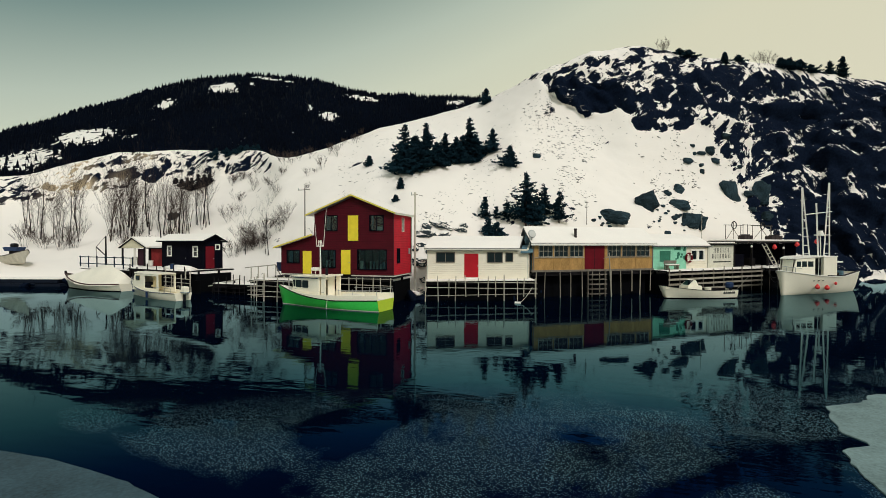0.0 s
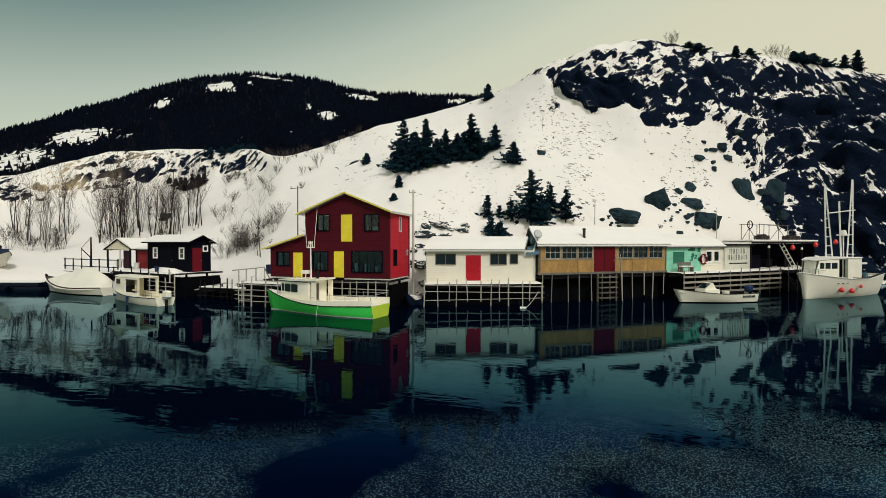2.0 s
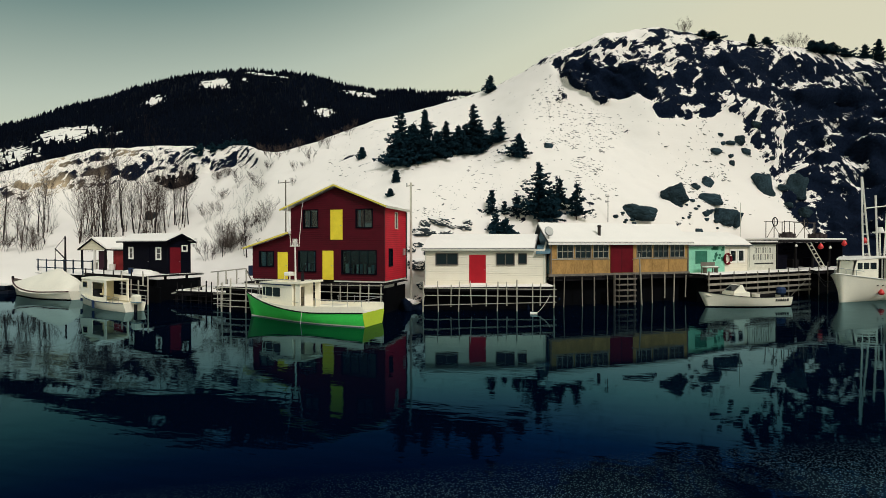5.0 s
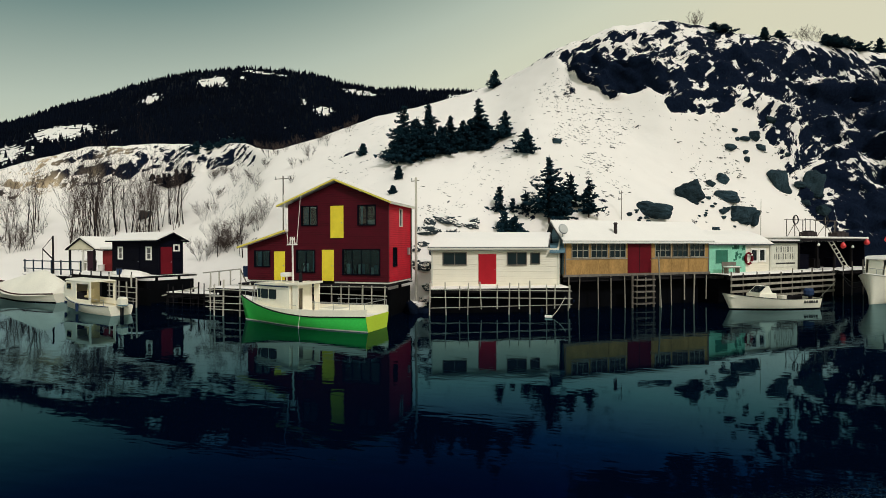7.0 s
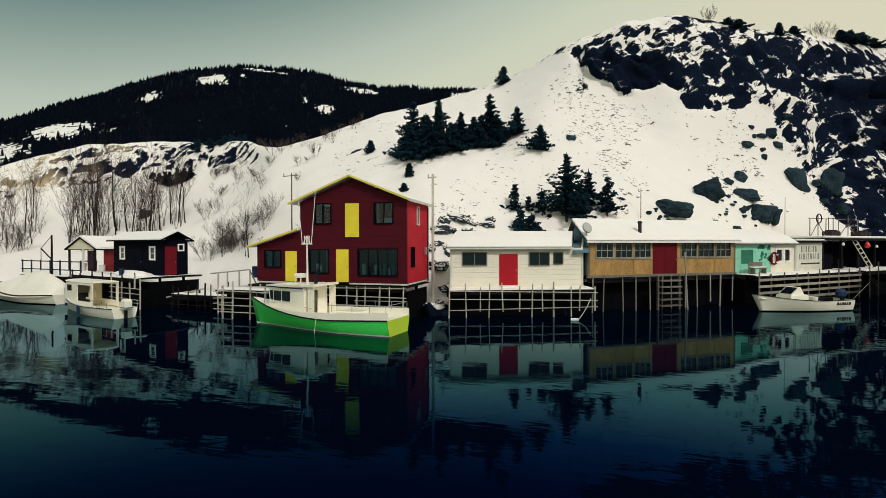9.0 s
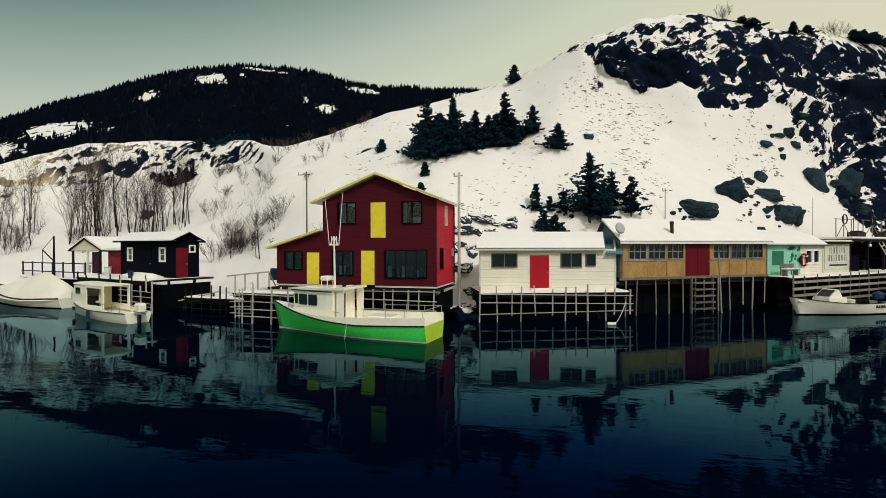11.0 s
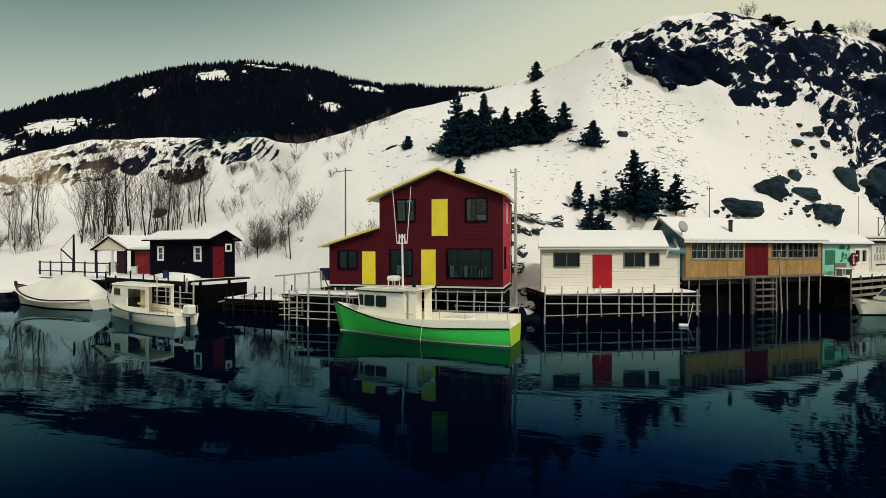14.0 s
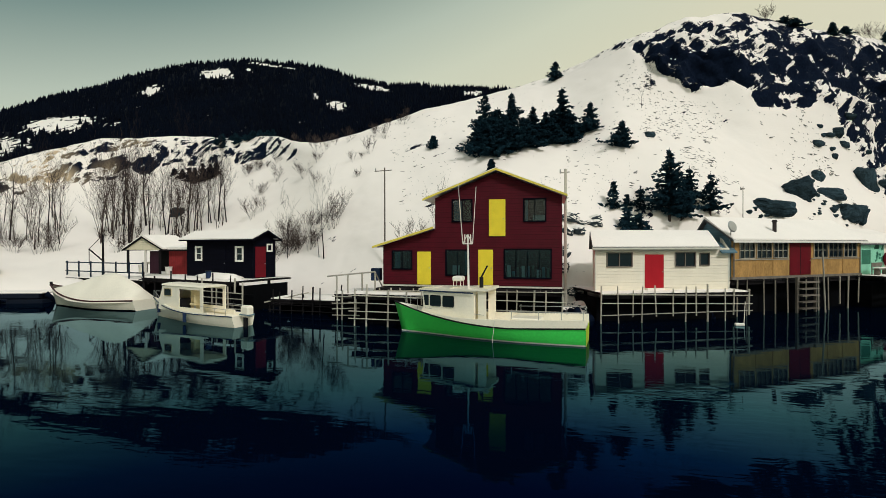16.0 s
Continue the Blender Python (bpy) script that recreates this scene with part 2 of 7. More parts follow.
    warp.data_type = "RGBA"
    warp.blend_type = "ADD"
    warp.inputs["Factor"].default_value = 1.6
    warp.clamp_factor = False
    k.new(co.outputs["Object"], warp.inputs["A"])
    k.new(n1.outputs["Color"], warp.inputs["B"])
    vmp.inputs["Scale"].default_value = (1.0, 0.7, 0.55)
    vmp.inputs["Rotation"].default_value = (0.0, radians(24), 0.0)
    k.new(warp.outputs["Result"], vmp.inputs[0])
    vor.feature = "DISTANCE_TO_EDGE"
    vor.inputs["Scale"].default_value = scale * 0.62
    k.new(vmp.outputs[0], vor.inputs["Vector"])
    crack.inputs["From Max"].default_value = 0.12
    crack.inputs["To Min"].default_value, crack.inputs["To Max"].default_value = -0.105, 0.015
    k.new(vor.outputs["Distance"], crack.inputs["Value"])
    deep = n.new("ShaderNodeMapRange")
    deep.inputs["To Min"].default_value, deep.inputs["To Max"].default_value = -0.075, -0.05
    k.new(where.outputs[0], deep.inputs["Value"])
    k.new(deep.outputs[0], crack.inputs["To Min"])
    s3.operation = "ADD"
    k.new(s1.outputs[0], s3.inputs[0])
    k.new(crack.outputs[0], s3.inputs[1])
    s1 = s3
    # angular chips along every edge
    chip, cv, s4 = n.new("ShaderNodeTexVoronoi"), n.new("ShaderNodeMapRange"), n.new("ShaderNodeMath")
    chip.inputs["Scale"].default_value = scale * 2.6
    k.new(vmp.outputs[0], chip.inputs["Vector"])
    cv.inputs["To Min"].default_value, cv.inputs["To Max"].default_value = -0.055, 0.055
    k.new(chip.outputs["Color"], cv.inputs["Value"])
    s4.operation = "ADD"
    k.new(s1.outputs[0], s4.inputs[0])
    k.new(cv.outputs[0], s4.inputs[1])
    s1 = s4
    thr = n.new("ShaderNodeMapRange")
    thr.inputs["From Min"].default_value, thr.inputs["From Max"].default_value = 0.985, 1.012
    k.new(s1.outputs[0], thr.inputs["Value"])
    sn, rk = n.new("ShaderNodeMix"), n.new("ShaderNodeMix")
    for q, (a, c), f in ((sn, snow, n3), (rk, rock, n2)):
        q.data_type = "RGBA"
        q.inputs["A"].default_value, q.inputs["B"].default_value = a, c
        k.new(f.outputs["Fac"], q.inputs["Factor"])
    # bare tan rock in places on the low western cliffs
    west, spot, both, tan = n.new("ShaderNodeMapRange"), n.new("ShaderNodeMapRange"), n.new("ShaderNodeMath"), n.new("ShaderNodeMix")
    west.inputs["From Min"].default_value, west.inputs["From Max"].default_value = -34.0, -42.0
    spot.inputs["From Min"].default_value, spot.inputs["From Max"].default_value = 0.52, 0.62
    tan.data_type, both.operation = "RGBA", "MULTIPLY"
    k.new(sx.outputs["X"], west.inputs["Value"])
    k.new(n3.outputs["Fac"], spot.inputs["Value"])
    k.new(west.outputs[0], both.inputs[0])
    k.new(spot.outputs[0], both.inputs[1])
    high, tall = n.new("ShaderNodeMapRange"), n.new("ShaderNodeMath")
    high.inputs["From Min"].default_value, high.inputs["From Max"].default_value = 11.0, 14.0
    k.new(sx.outputs["Z"], high.inputs["Value"])
    tall.operation = "MULTIPLY"
    k.new(both.outputs[0], tall.inputs[0])
    k.new(high.outputs[0], tall.inputs[1])
    k.new(tall.outputs[0], tan.inputs["Factor"])
    k.new(rk.outputs["Result"], tan.inputs["A"])
    tan.inputs["B"].default_value = bare or rock[1]
    rk = tan
    mix = n.new("ShaderNodeMix")
    mix.data_type = "RGBA"
    k.new(thr.outputs[0], mix.inputs["Factor"])
    k.new(sn.outputs["Result"], mix.inputs["A"])
    k.new(rk.outputs["Result"], mix.inputs["B"])
    k.new(mix.outputs["Result"], b.inputs["Base Color"])
    b.inputs["Roughness"].default_value, b.inputs["Specular IOR Level"].default_value = 0.9, 0.02
    hs = n.new("ShaderNodeMath")
    hs.operation = "MULTIPLY_ADD"
    hs.inputs[1].default_value = 0.35
    k.new(n2.outputs["Fac"], hs.inputs[0])
    k.new(n1.outputs["Fac"], hs.inputs[2])
    bp = n.new("ShaderNodeBump")
    bp.inputs["Distance"].default_value = relief
    stg = n.new("ShaderNodeMapRange")
    stg.inputs["To Min"].default_value, stg.inputs["To Max"].default_value = 0.10, 0.7
    k.new(thr.outputs[0], stg.inputs["Value"])
    k.new(stg.outputs[0], bp.inputs["Strength"])
    k.new(hs.outputs[0], bp.inputs["Height"])
    k.new(bp.outputs[0], b.inputs["Normal"])
    return m


HILL = ground_material("snow_over_dark_rock", (lin(242, 235, 227), lin(237, 230, 222)), (lin(4, 7, 18), lin(24, 35, 54)), 0.5, (0.40, 0.8, 1.35), 0.35, bare=lin(198, 178, 148))
FARHILL = ground_material("far_snow_and_heath", (lin(240, 236, 228), lin(230, 226, 218)), (lin(6, 10, 16), lin(24, 28, 34)), 0.30, (0.5, 0.6, 1.2), 0.6)


def water_material():
    m, n, k, b = shader("dark_harbour_water")
    n.remove(b)
    body, gloss, fres, b = n.new("ShaderNodeBsdfDiffuse"), n.new("ShaderNodeBsdfGlossy"), n.new("ShaderNodeFresnel"), n.new("ShaderNodeMixShader")
    body.inputs["Color"].default_value = (0.0004, 0.0019, 0.008, 1)
    gloss.inputs["Color"].default_value, gloss.inputs["Roughness"].default_value = (0.56, 0.76, 0.86, 1), 0.025
    fres.inputs["IOR"].default_value = 1.2
    # reflection falloff painted into the gloss colour: grey at a low angle, dim deep blue looking down
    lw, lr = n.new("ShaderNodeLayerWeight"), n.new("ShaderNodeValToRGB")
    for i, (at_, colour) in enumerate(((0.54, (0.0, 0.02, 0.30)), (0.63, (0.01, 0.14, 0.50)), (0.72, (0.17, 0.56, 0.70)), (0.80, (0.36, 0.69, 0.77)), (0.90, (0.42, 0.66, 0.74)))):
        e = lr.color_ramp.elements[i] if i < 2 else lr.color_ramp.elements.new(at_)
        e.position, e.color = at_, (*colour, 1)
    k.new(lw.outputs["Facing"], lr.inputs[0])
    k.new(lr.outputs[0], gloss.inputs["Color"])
    k.new(fres.outputs[0], b.inputs[0])
    k.new(body.outputs[0], b.inputs[1])
    k.new(gloss.outputs[0], b.inputs[2])
    co = n.new("ShaderNodeTexCoord")
    waves = []
    for s, st in ((0.35, (1, 1, 1)), (1.6, (0.5, 1.5, 1)), (6.0, (0.5, 1.4, 1))):
        mp, q = n.new("ShaderNodeMapping"), n.new("ShaderNodeTexNoise")
        mp.inputs["Scale"].default_value = st
        q.inputs["Scale"].default_value, q.inputs["Detail"].default_value = s, 2
        k.new(co.outputs["Object"], mp.inputs[0])
        k.new(mp.outputs[0], q.inputs["Vector"])
        waves.append(q)
    calm = n.new("ShaderNodeTexNoise")
    calm.inputs["Scale"].default_value = 0.06
    k.new(co.outputs["Object"], calm.inputs["Vector"])
    cr = n.new("ShaderNodeMapRange")
    cr.inputs["From Min"].default_value, cr.inputs["From Max"].default_value, cr.inputs["To Min"].default_value = 0.4, 0.65, 0.25
    k.new(calm.outputs["Fac"], cr.inputs["Value"])
    last = None
    for q, dist in zip(waves, (0.018, 0.0075, 0.0012)):
        bp = n.new("ShaderNodeBump")
        bp.inputs["Distance"].default_value = dist
        k.new(cr.outputs[0], bp.inputs["Strength"])
        k.new(q.outputs["Fac"], bp.inputs["Height"])
        if last:
            k.new(last, bp.inputs["Normal"])
        last = bp.outputs[0]
    k.new(last, gloss.inputs["Normal"])
    k.new(last, fres.inputs["Normal"])
    # loose slush drifting in patches: grains thicken where the large noise is high, south of a ragged edge
    sep, edge, big, grain = n.new("ShaderNodeSeparateXYZ"), n.new("ShaderNodeMapRange"), n.new("ShaderNodeTexNoise"), n.new("ShaderNodeTexVoronoi")
    tilt = n.new("ShaderNodeVectorMath")
    tilt.operation = "DOT_PRODUCT"
    tilt.inputs[1].default_value = (-0.45, 1.0, 0.0)
    k.new(co.outputs["Object"], tilt.inputs[0])
    edge.inputs["From Min"].default_value, edge.inputs["From Max"].default_value = 11.4, 7.5
    k.new(tilt.outputs["Value"], edge.inputs["Value"])
    big.inputs["Scale"].default_value, big.inputs["Detail"].default_value = 0.3, 5
    grain.inputs["Scale"].default_value = 24.0
    for q in (big, grain):
        k.new(co.outputs["Object"], q.inputs["Vector"])
    bigr, gr, m1, m2 = n.new("ShaderNodeMapRange"), n.new("ShaderNodeMapRange"), n.new("ShaderNodeMath"), n.new("ShaderNodeMath")
    bigr.inputs["From Min"].default_value, bigr.inputs["From Max"].default_value = 0.40, 0.5
    gr.inputs["From Min"].default_value, gr.inputs["From Max"].default_value = 0.40, 0.22
    k.new(big.outputs["Fac"], bigr.inputs["Value"])
    k.new(grain.outputs["Distance"], gr.inputs["Value"])
    m1.operation = m2.operation = "MULTIPLY"
    k.new(bigr.outputs[0], m1.inputs[0])
    k.new(edge.outputs[0], m1.inputs[1])
    # open leads: along the shore ice, and one that slants away from it
    span = m1.outputs[0]
    for nx, ny, c, w0, w1 in ((0.26, 1.0, 9.4, 0.3, 0.7), (-0.62, 0.785, -1.65, 0.25, 0.6)):
        d1, wob, d2, ab, r1, mm = n.new("ShaderNodeVectorMath"), n.new("ShaderNodeMath"), n.new("ShaderNodeMath"), n.new("ShaderNodeMath"), n.new("ShaderNodeMapRange"), n.new("ShaderNodeMath")
        d1.operation = "DOT_PRODUCT"
        d1.inputs[1].default_value = (nx, ny, 0.0)
        k.new(co.outputs["Object"], d1.inputs[0])
        wob.operation, d2.operation, ab.operation, mm.operation = "MULTIPLY_ADD", "SUBTRACT", "ABSOLUTE", "MULTIPLY"
        wob.inputs[1].default_value = 1.6
        k.new(big.outputs["Fac"], wob.inputs[0])
        k.new(d1.outputs["Value"], wob.inputs[2])
        k.new(wob.outputs[0], d2.inputs[0])
        d2.inputs[1].default_value = c + 0.8
        k.new(d2.outputs[0], ab.inputs[0])
        k.new((d2 if nx > 0 else ab).outputs[0], r1.inputs["Value"])
        r1.inputs["From Min"].default_value, r1.inputs["From Max"].default_value = w0, w1
        k.new(span, mm.inputs[0])
        k.new(r1.outputs[0], mm.inputs[1])
        span = mm.outputs[0]
    k.new(span, m2.inputs[0])
    thin = n.new("ShaderNodeMapRange")
    thin.inputs["To Min"].default_value = 0.05
    k.new(gr.outputs[0], thin.inputs["Value"])
    k.new(thin.outputs[0], m2.inputs[1])
    slush, both = n.new("ShaderNodeBsdfPrincipled"), n.new("ShaderNodeMixShader")
    slush.inputs["Base Color"].default_value, slush.inputs["Roughness"].default_value = (0.068, 0.16, 0.19, 1), 0.6
    k.new(m2.outputs[0], both.inputs[0])
    k.new(b.outputs[0], both.inputs[1])
    k.new(slush.outputs[0], both.inputs[2])
    k.new(both.outputs[0], n["Material Output"].inputs[0])
    return m


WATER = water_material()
# ---- helpers for meshes ----


def part(name, bm, material, parent, label="", smooth=False):
    """One mesh object from a bmesh under a thing, a part or nothing."""
    me = bpy.data.meshes.new(name)
    bmesh.ops.recalc_face_normals(bm, faces=bm.faces[:])
    bm.to_mesh(me)
    bm.free()
    me.materials.append(material)
    if smooth:
        me.shade_smooth()
    ob = new(name, me)
    ob.parent = parent
    return tagged(ob, label)


def thing(name, label, category, at=None, group="", kind=""):
    """An empty at the base of a thing, which takes its parts."""
    ob = new(name)
    ob.empty_display_size = 0.2
    if at is not None:
        ob.matrix_basis = at
    return tagged(ob, label, category, group, kind)


def box(x0, x1, y0, y1, z0, z1, bevel=0.0, bm=None):
    bm = bm or bmesh.new()
    vs = [bm.verts.new((x, y, z)) for x in (x0, x1) for y in (y0, y1) for z in (z0, z1)]
    fs = [bm.faces.new([vs[i] for i in f]) for f in ((0, 1, 3, 2), (4, 6, 7, 5), (0, 4, 5, 1), (2, 3, 7, 6), (0, 2, 6, 4), (1, 5, 7, 3))]
    if bevel:
        bmesh.ops.bevel(bm, geom=list({e for f in fs for e in f.edges}), offset=bevel, segments=1, affect="EDGES")
    return bm


def prism(poly, y0, y1, bm=None):
    """A polygon in x and z, drawn out from y0 to y1."""
    bm = bm or bmesh.new()
    a = [bm.verts.new((x, y0, z)) for x, z in poly]
    b = [bm.verts.new((x, y1, z)) for x, z in poly]
    bm.faces.new(a)
    bm.faces.new(b[::-1])
    for i in range(len(poly)):
        j = (i + 1) % len(poly)
        bm.faces.new((a[i], b[i], b[j], a[j]))
    return bm


def prism_x(poly, x0, x1, bm=None):
    """A polygon in y and z, drawn out from x0 to x1."""
    bm = bm or bmesh.new()
    a = [bm.verts.new((x0, y, z)) for y, z in poly]
    b = [bm.verts.new((x1, y, z)) for y, z in poly]
    bm.faces.new(a)
    bm.faces.new(b[::-1])
    for i in range(len(poly)):
        j = (i + 1) % len(poly)
        bm.faces.new((a[i], b[i], b[j], a[j]))
    return bm


def rod(p, q, r, r2=None, seg=7, bm=None):
    """A round bar from p to q."""
    bm = bm or bmesh.new()
    p, q = Vector(p), Vector(q)
    z = (q - p).normalized()
    x = z.orthogonal().normalized()
    y = z.cross(x)
    r2 = r if r2 is None else r2
    rings = [[bm.verts.new(c + rad * (math.cos(2 * math.pi * i / seg) * x + math.sin(2 * math.pi * i / seg) * y)) for i in range(seg)] for c, rad in ((p, r), (q, r2))]
    for i in range(seg):
        j = (i + 1) % seg
        bm.faces.new((rings[0][i], rings[0][j], rings[1][j], rings[1][i]))
    bm.faces.new(rings[0][::-1])
    bm.faces.new(rings[1])
    return bm


def wall_with_holes(x0, x1, z0, z1, holes, y0, y1, top=()):
    """A wall in x and z with openings right through it; top: points of a sloped upper edge."""
    bm = bmesh.new()
    xs = sorted({x0, x1, *(h[0] for h in holes), *(h[1] for h in holes)})
    zs = sorted({z0, z1, *(h[2] for h in holes), *(h[3] for h in holes)})
    for a, b in zip(xs, xs[1:]):
        for c, d in zip(zs, zs[1:]):
            mx, mz = (a + b) / 2, (c + d) / 2
            if not any(h[0] < mx < h[1] and h[2] < mz < h[3] for h in holes):
                box(a, b, y0, y1, c, d, bm=bm)
    if top:
        prism([(x0, z1), *[p for p in top if p[1] > z1], (x1, z1)], y0, y1, bm=bm)
    bmesh.ops.remove_doubles(bm, verts=bm.verts[:], dist=0.0005)
    return bm


def window(parent, x0, x1, z0, z1, y, frame_mat, glass=GLASS, cols=2, rows=1, w=0.07, proud=0.04, back=0.10):
    """A window in a wall that faces -y at y: a frame with mullions, and a pane for each light."""
    win = thing("window", "", "")
    win.parent = parent
    del_keys = [k for k in win.keys()]
    for k in del_keys:
        del win[k]
    bm = bmesh.new()
    box(x0 - w * 0.6, x0 + w * 0.4, y - proud, y + back, z0 - w * 0.6, z1 + w * 0.6, bm=bm)
    box(x1 - w * 0.4, x1 + w * 0.6, y - proud, y + back, z0 - w * 0.6, z1 + w * 0.6, bm=bm)
    box(x0 + w * 0.4, x1 - w * 0.4, y - proud, y + back, z1 - w * 0.4, z1 + w * 0.6, bm=bm)
    box(x0 + w * 0.4, x1 - w * 0.4, y - proud - 0.03, y + back, z0 - w * 0.6, z0 + w * 0.4, bm=bm)
    for i in range(1, cols):
        x = x0 + (x1 - x0) * i / cols
        box(x - w * 0.35, x + w * 0.35, y - proud * 0.5, y + back * 0.6, z0 + w * 0.4, z1 - w * 0.4, bm=bm)
    for j in range(1, rows):
        z = z0 + (z1 - z0) * j / rows
        box(x0 + w * 0.4, x1 - w * 0.4, y + 0.012, y + 0.029, z - 0.018, z + 0.018, bm=bm)
    part("window_frame", bm, frame_mat, win)
    for i in range(cols):
        for j in range(rows):
            a, b = x0 + (x1 - x0) * i / cols, x0 + (x1 - x0) * (i + 1) / cols
            c, d = z0 + (z1 - z0) * j / rows, z0 + (z1 - z0) * (j + 1) / rows
            part("pane", box(a + 0.02, b - 0.02, y + 0.03, y + 0.045, c + 0.015, d - 0.015), glass, win)
    return win


def door(parent, x0, x1, z0, z1, y, mat, label="", frame_mat=None, proud=0.035):
    d = part("door", box(x0, x1, y - proud, y + 0.06, z0, z1, 0.008), mat, parent, label)
    part("door_handle", rod((x1 - 0.09, y - proud - 0.05, z0 + 0.95), (x1 - 0.09, y - proud, z0 + 0.95), 0.03), METAL, d)
    return d


# ---- water, ground and hills ----
bm = bmesh.new()
bmesh.ops.create_grid(bm, x_segments=8, y_segments=8, size=2400)
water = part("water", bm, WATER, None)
tagged(water, "dark still harbour water with faint ripples", "water", kind="structure")

HUB = (6.0, 6.0)  # the hills are laid out by bearing and distance from here


def smooth_interp(t, xs, ys):
    """A smooth curve through a few values."""
    xs, ys = np.array(xs, float), np.array(ys, float)
    m = np.gradient(ys, xs)
    i = np.clip(np.searchsorted(xs, t) - 1, 0, len(xs) - 2)
    h = xs[i + 1] - xs[i]
    u = np.clip((t - xs[i]) / h, 0, 1)
    return (2 * u**3 - 3 * u**2 + 1) * ys[i] + (u**3 - 2 * u**2 + u) * h * m[i] + (-2 * u**3 + 3 * u**2) * ys[i + 1] + (u**3 - u**2) * h * m[i + 1]


BEARING = [-80, -57, -50, -42, -35, -31.5, -26, -19, -12, -5, -1, 3, 8, 13.6, 17, 21, 25, 29, 33, 45, 75]
SHORE = [72, 60, 57, 52, 46, 43, 38, 35, 34, 34.5, 36, 37.5, 40, 45, 48, 54, 61, 69, 77, 97, 125]
FOOT = [90, 78, 75, 69, 56, 51, 45, 41, 38.5, 40, 43, 44.5, 46.5, 50, 54, 58, 67, 74, 80, 101, 130]
FOOT_Z = [3, 3.8, 5, 6, 4.8, 5.5, 5.8, 5.6, 5.2, 5.4, 6, 6.4, 7, 7.4, 8.2, 7, 6.5, 4, 3, 4, 5]
MID = [112, 101, 96, 91, 80, 63, 59, 55, 52, 54, 53, 57, 61, 58, 61, 67, 76, 82, 86, 106, 135]
MID_Z = [8, 10, 13, 15.5, 16.5, 12.8, 13.8, 14.4, 14, 15.4, 15.6, 18.8, 20.5, 13.6, 12.8, 13, 14, 17, 18, 18, 18]
RIDGE = [130, 112, 104, 97, 88, 75, 74, 75, 75.5, 75, 71.5, 66.5, 67.5, 71.5, 75, 80, 88, 96, 102, 122, 155]
RIDGE_Z = [14, 17, 22.2, 22.8, 21.8, 18.6, 20.8, 24.8, 26.6, 29.0, 29.9, 30.4, 32.5, 33.3, 32.8, 32.6, 32.8, 32.2, 30, 28, 26]


def ground_place(deg, s):
    """Distance and height of the bare ground at a bearing; s runs 0 shore, 1 bank, 2 foot, 3 mid-slope, 4 ridge, 5 and 6 behind."""
    r0, r2, r3, r4 = (np.interp(deg, BEARING, v) for v in (SHORE, FOOT, MID, RIDGE))
    z2, z3, z4 = (np.interp(deg, BEARING, v) for v in (FOOT_Z, MID_Z, RIDGE_Z))
    rs = [r0 - 1.2, r0 + 0.8, r2, r3, r4, r4 + 18, r4 + 50]
    zs = [-1.5, 1.2, z2, z3, z4, z4 - 4.0, z4 - 16]
    return rs, zs


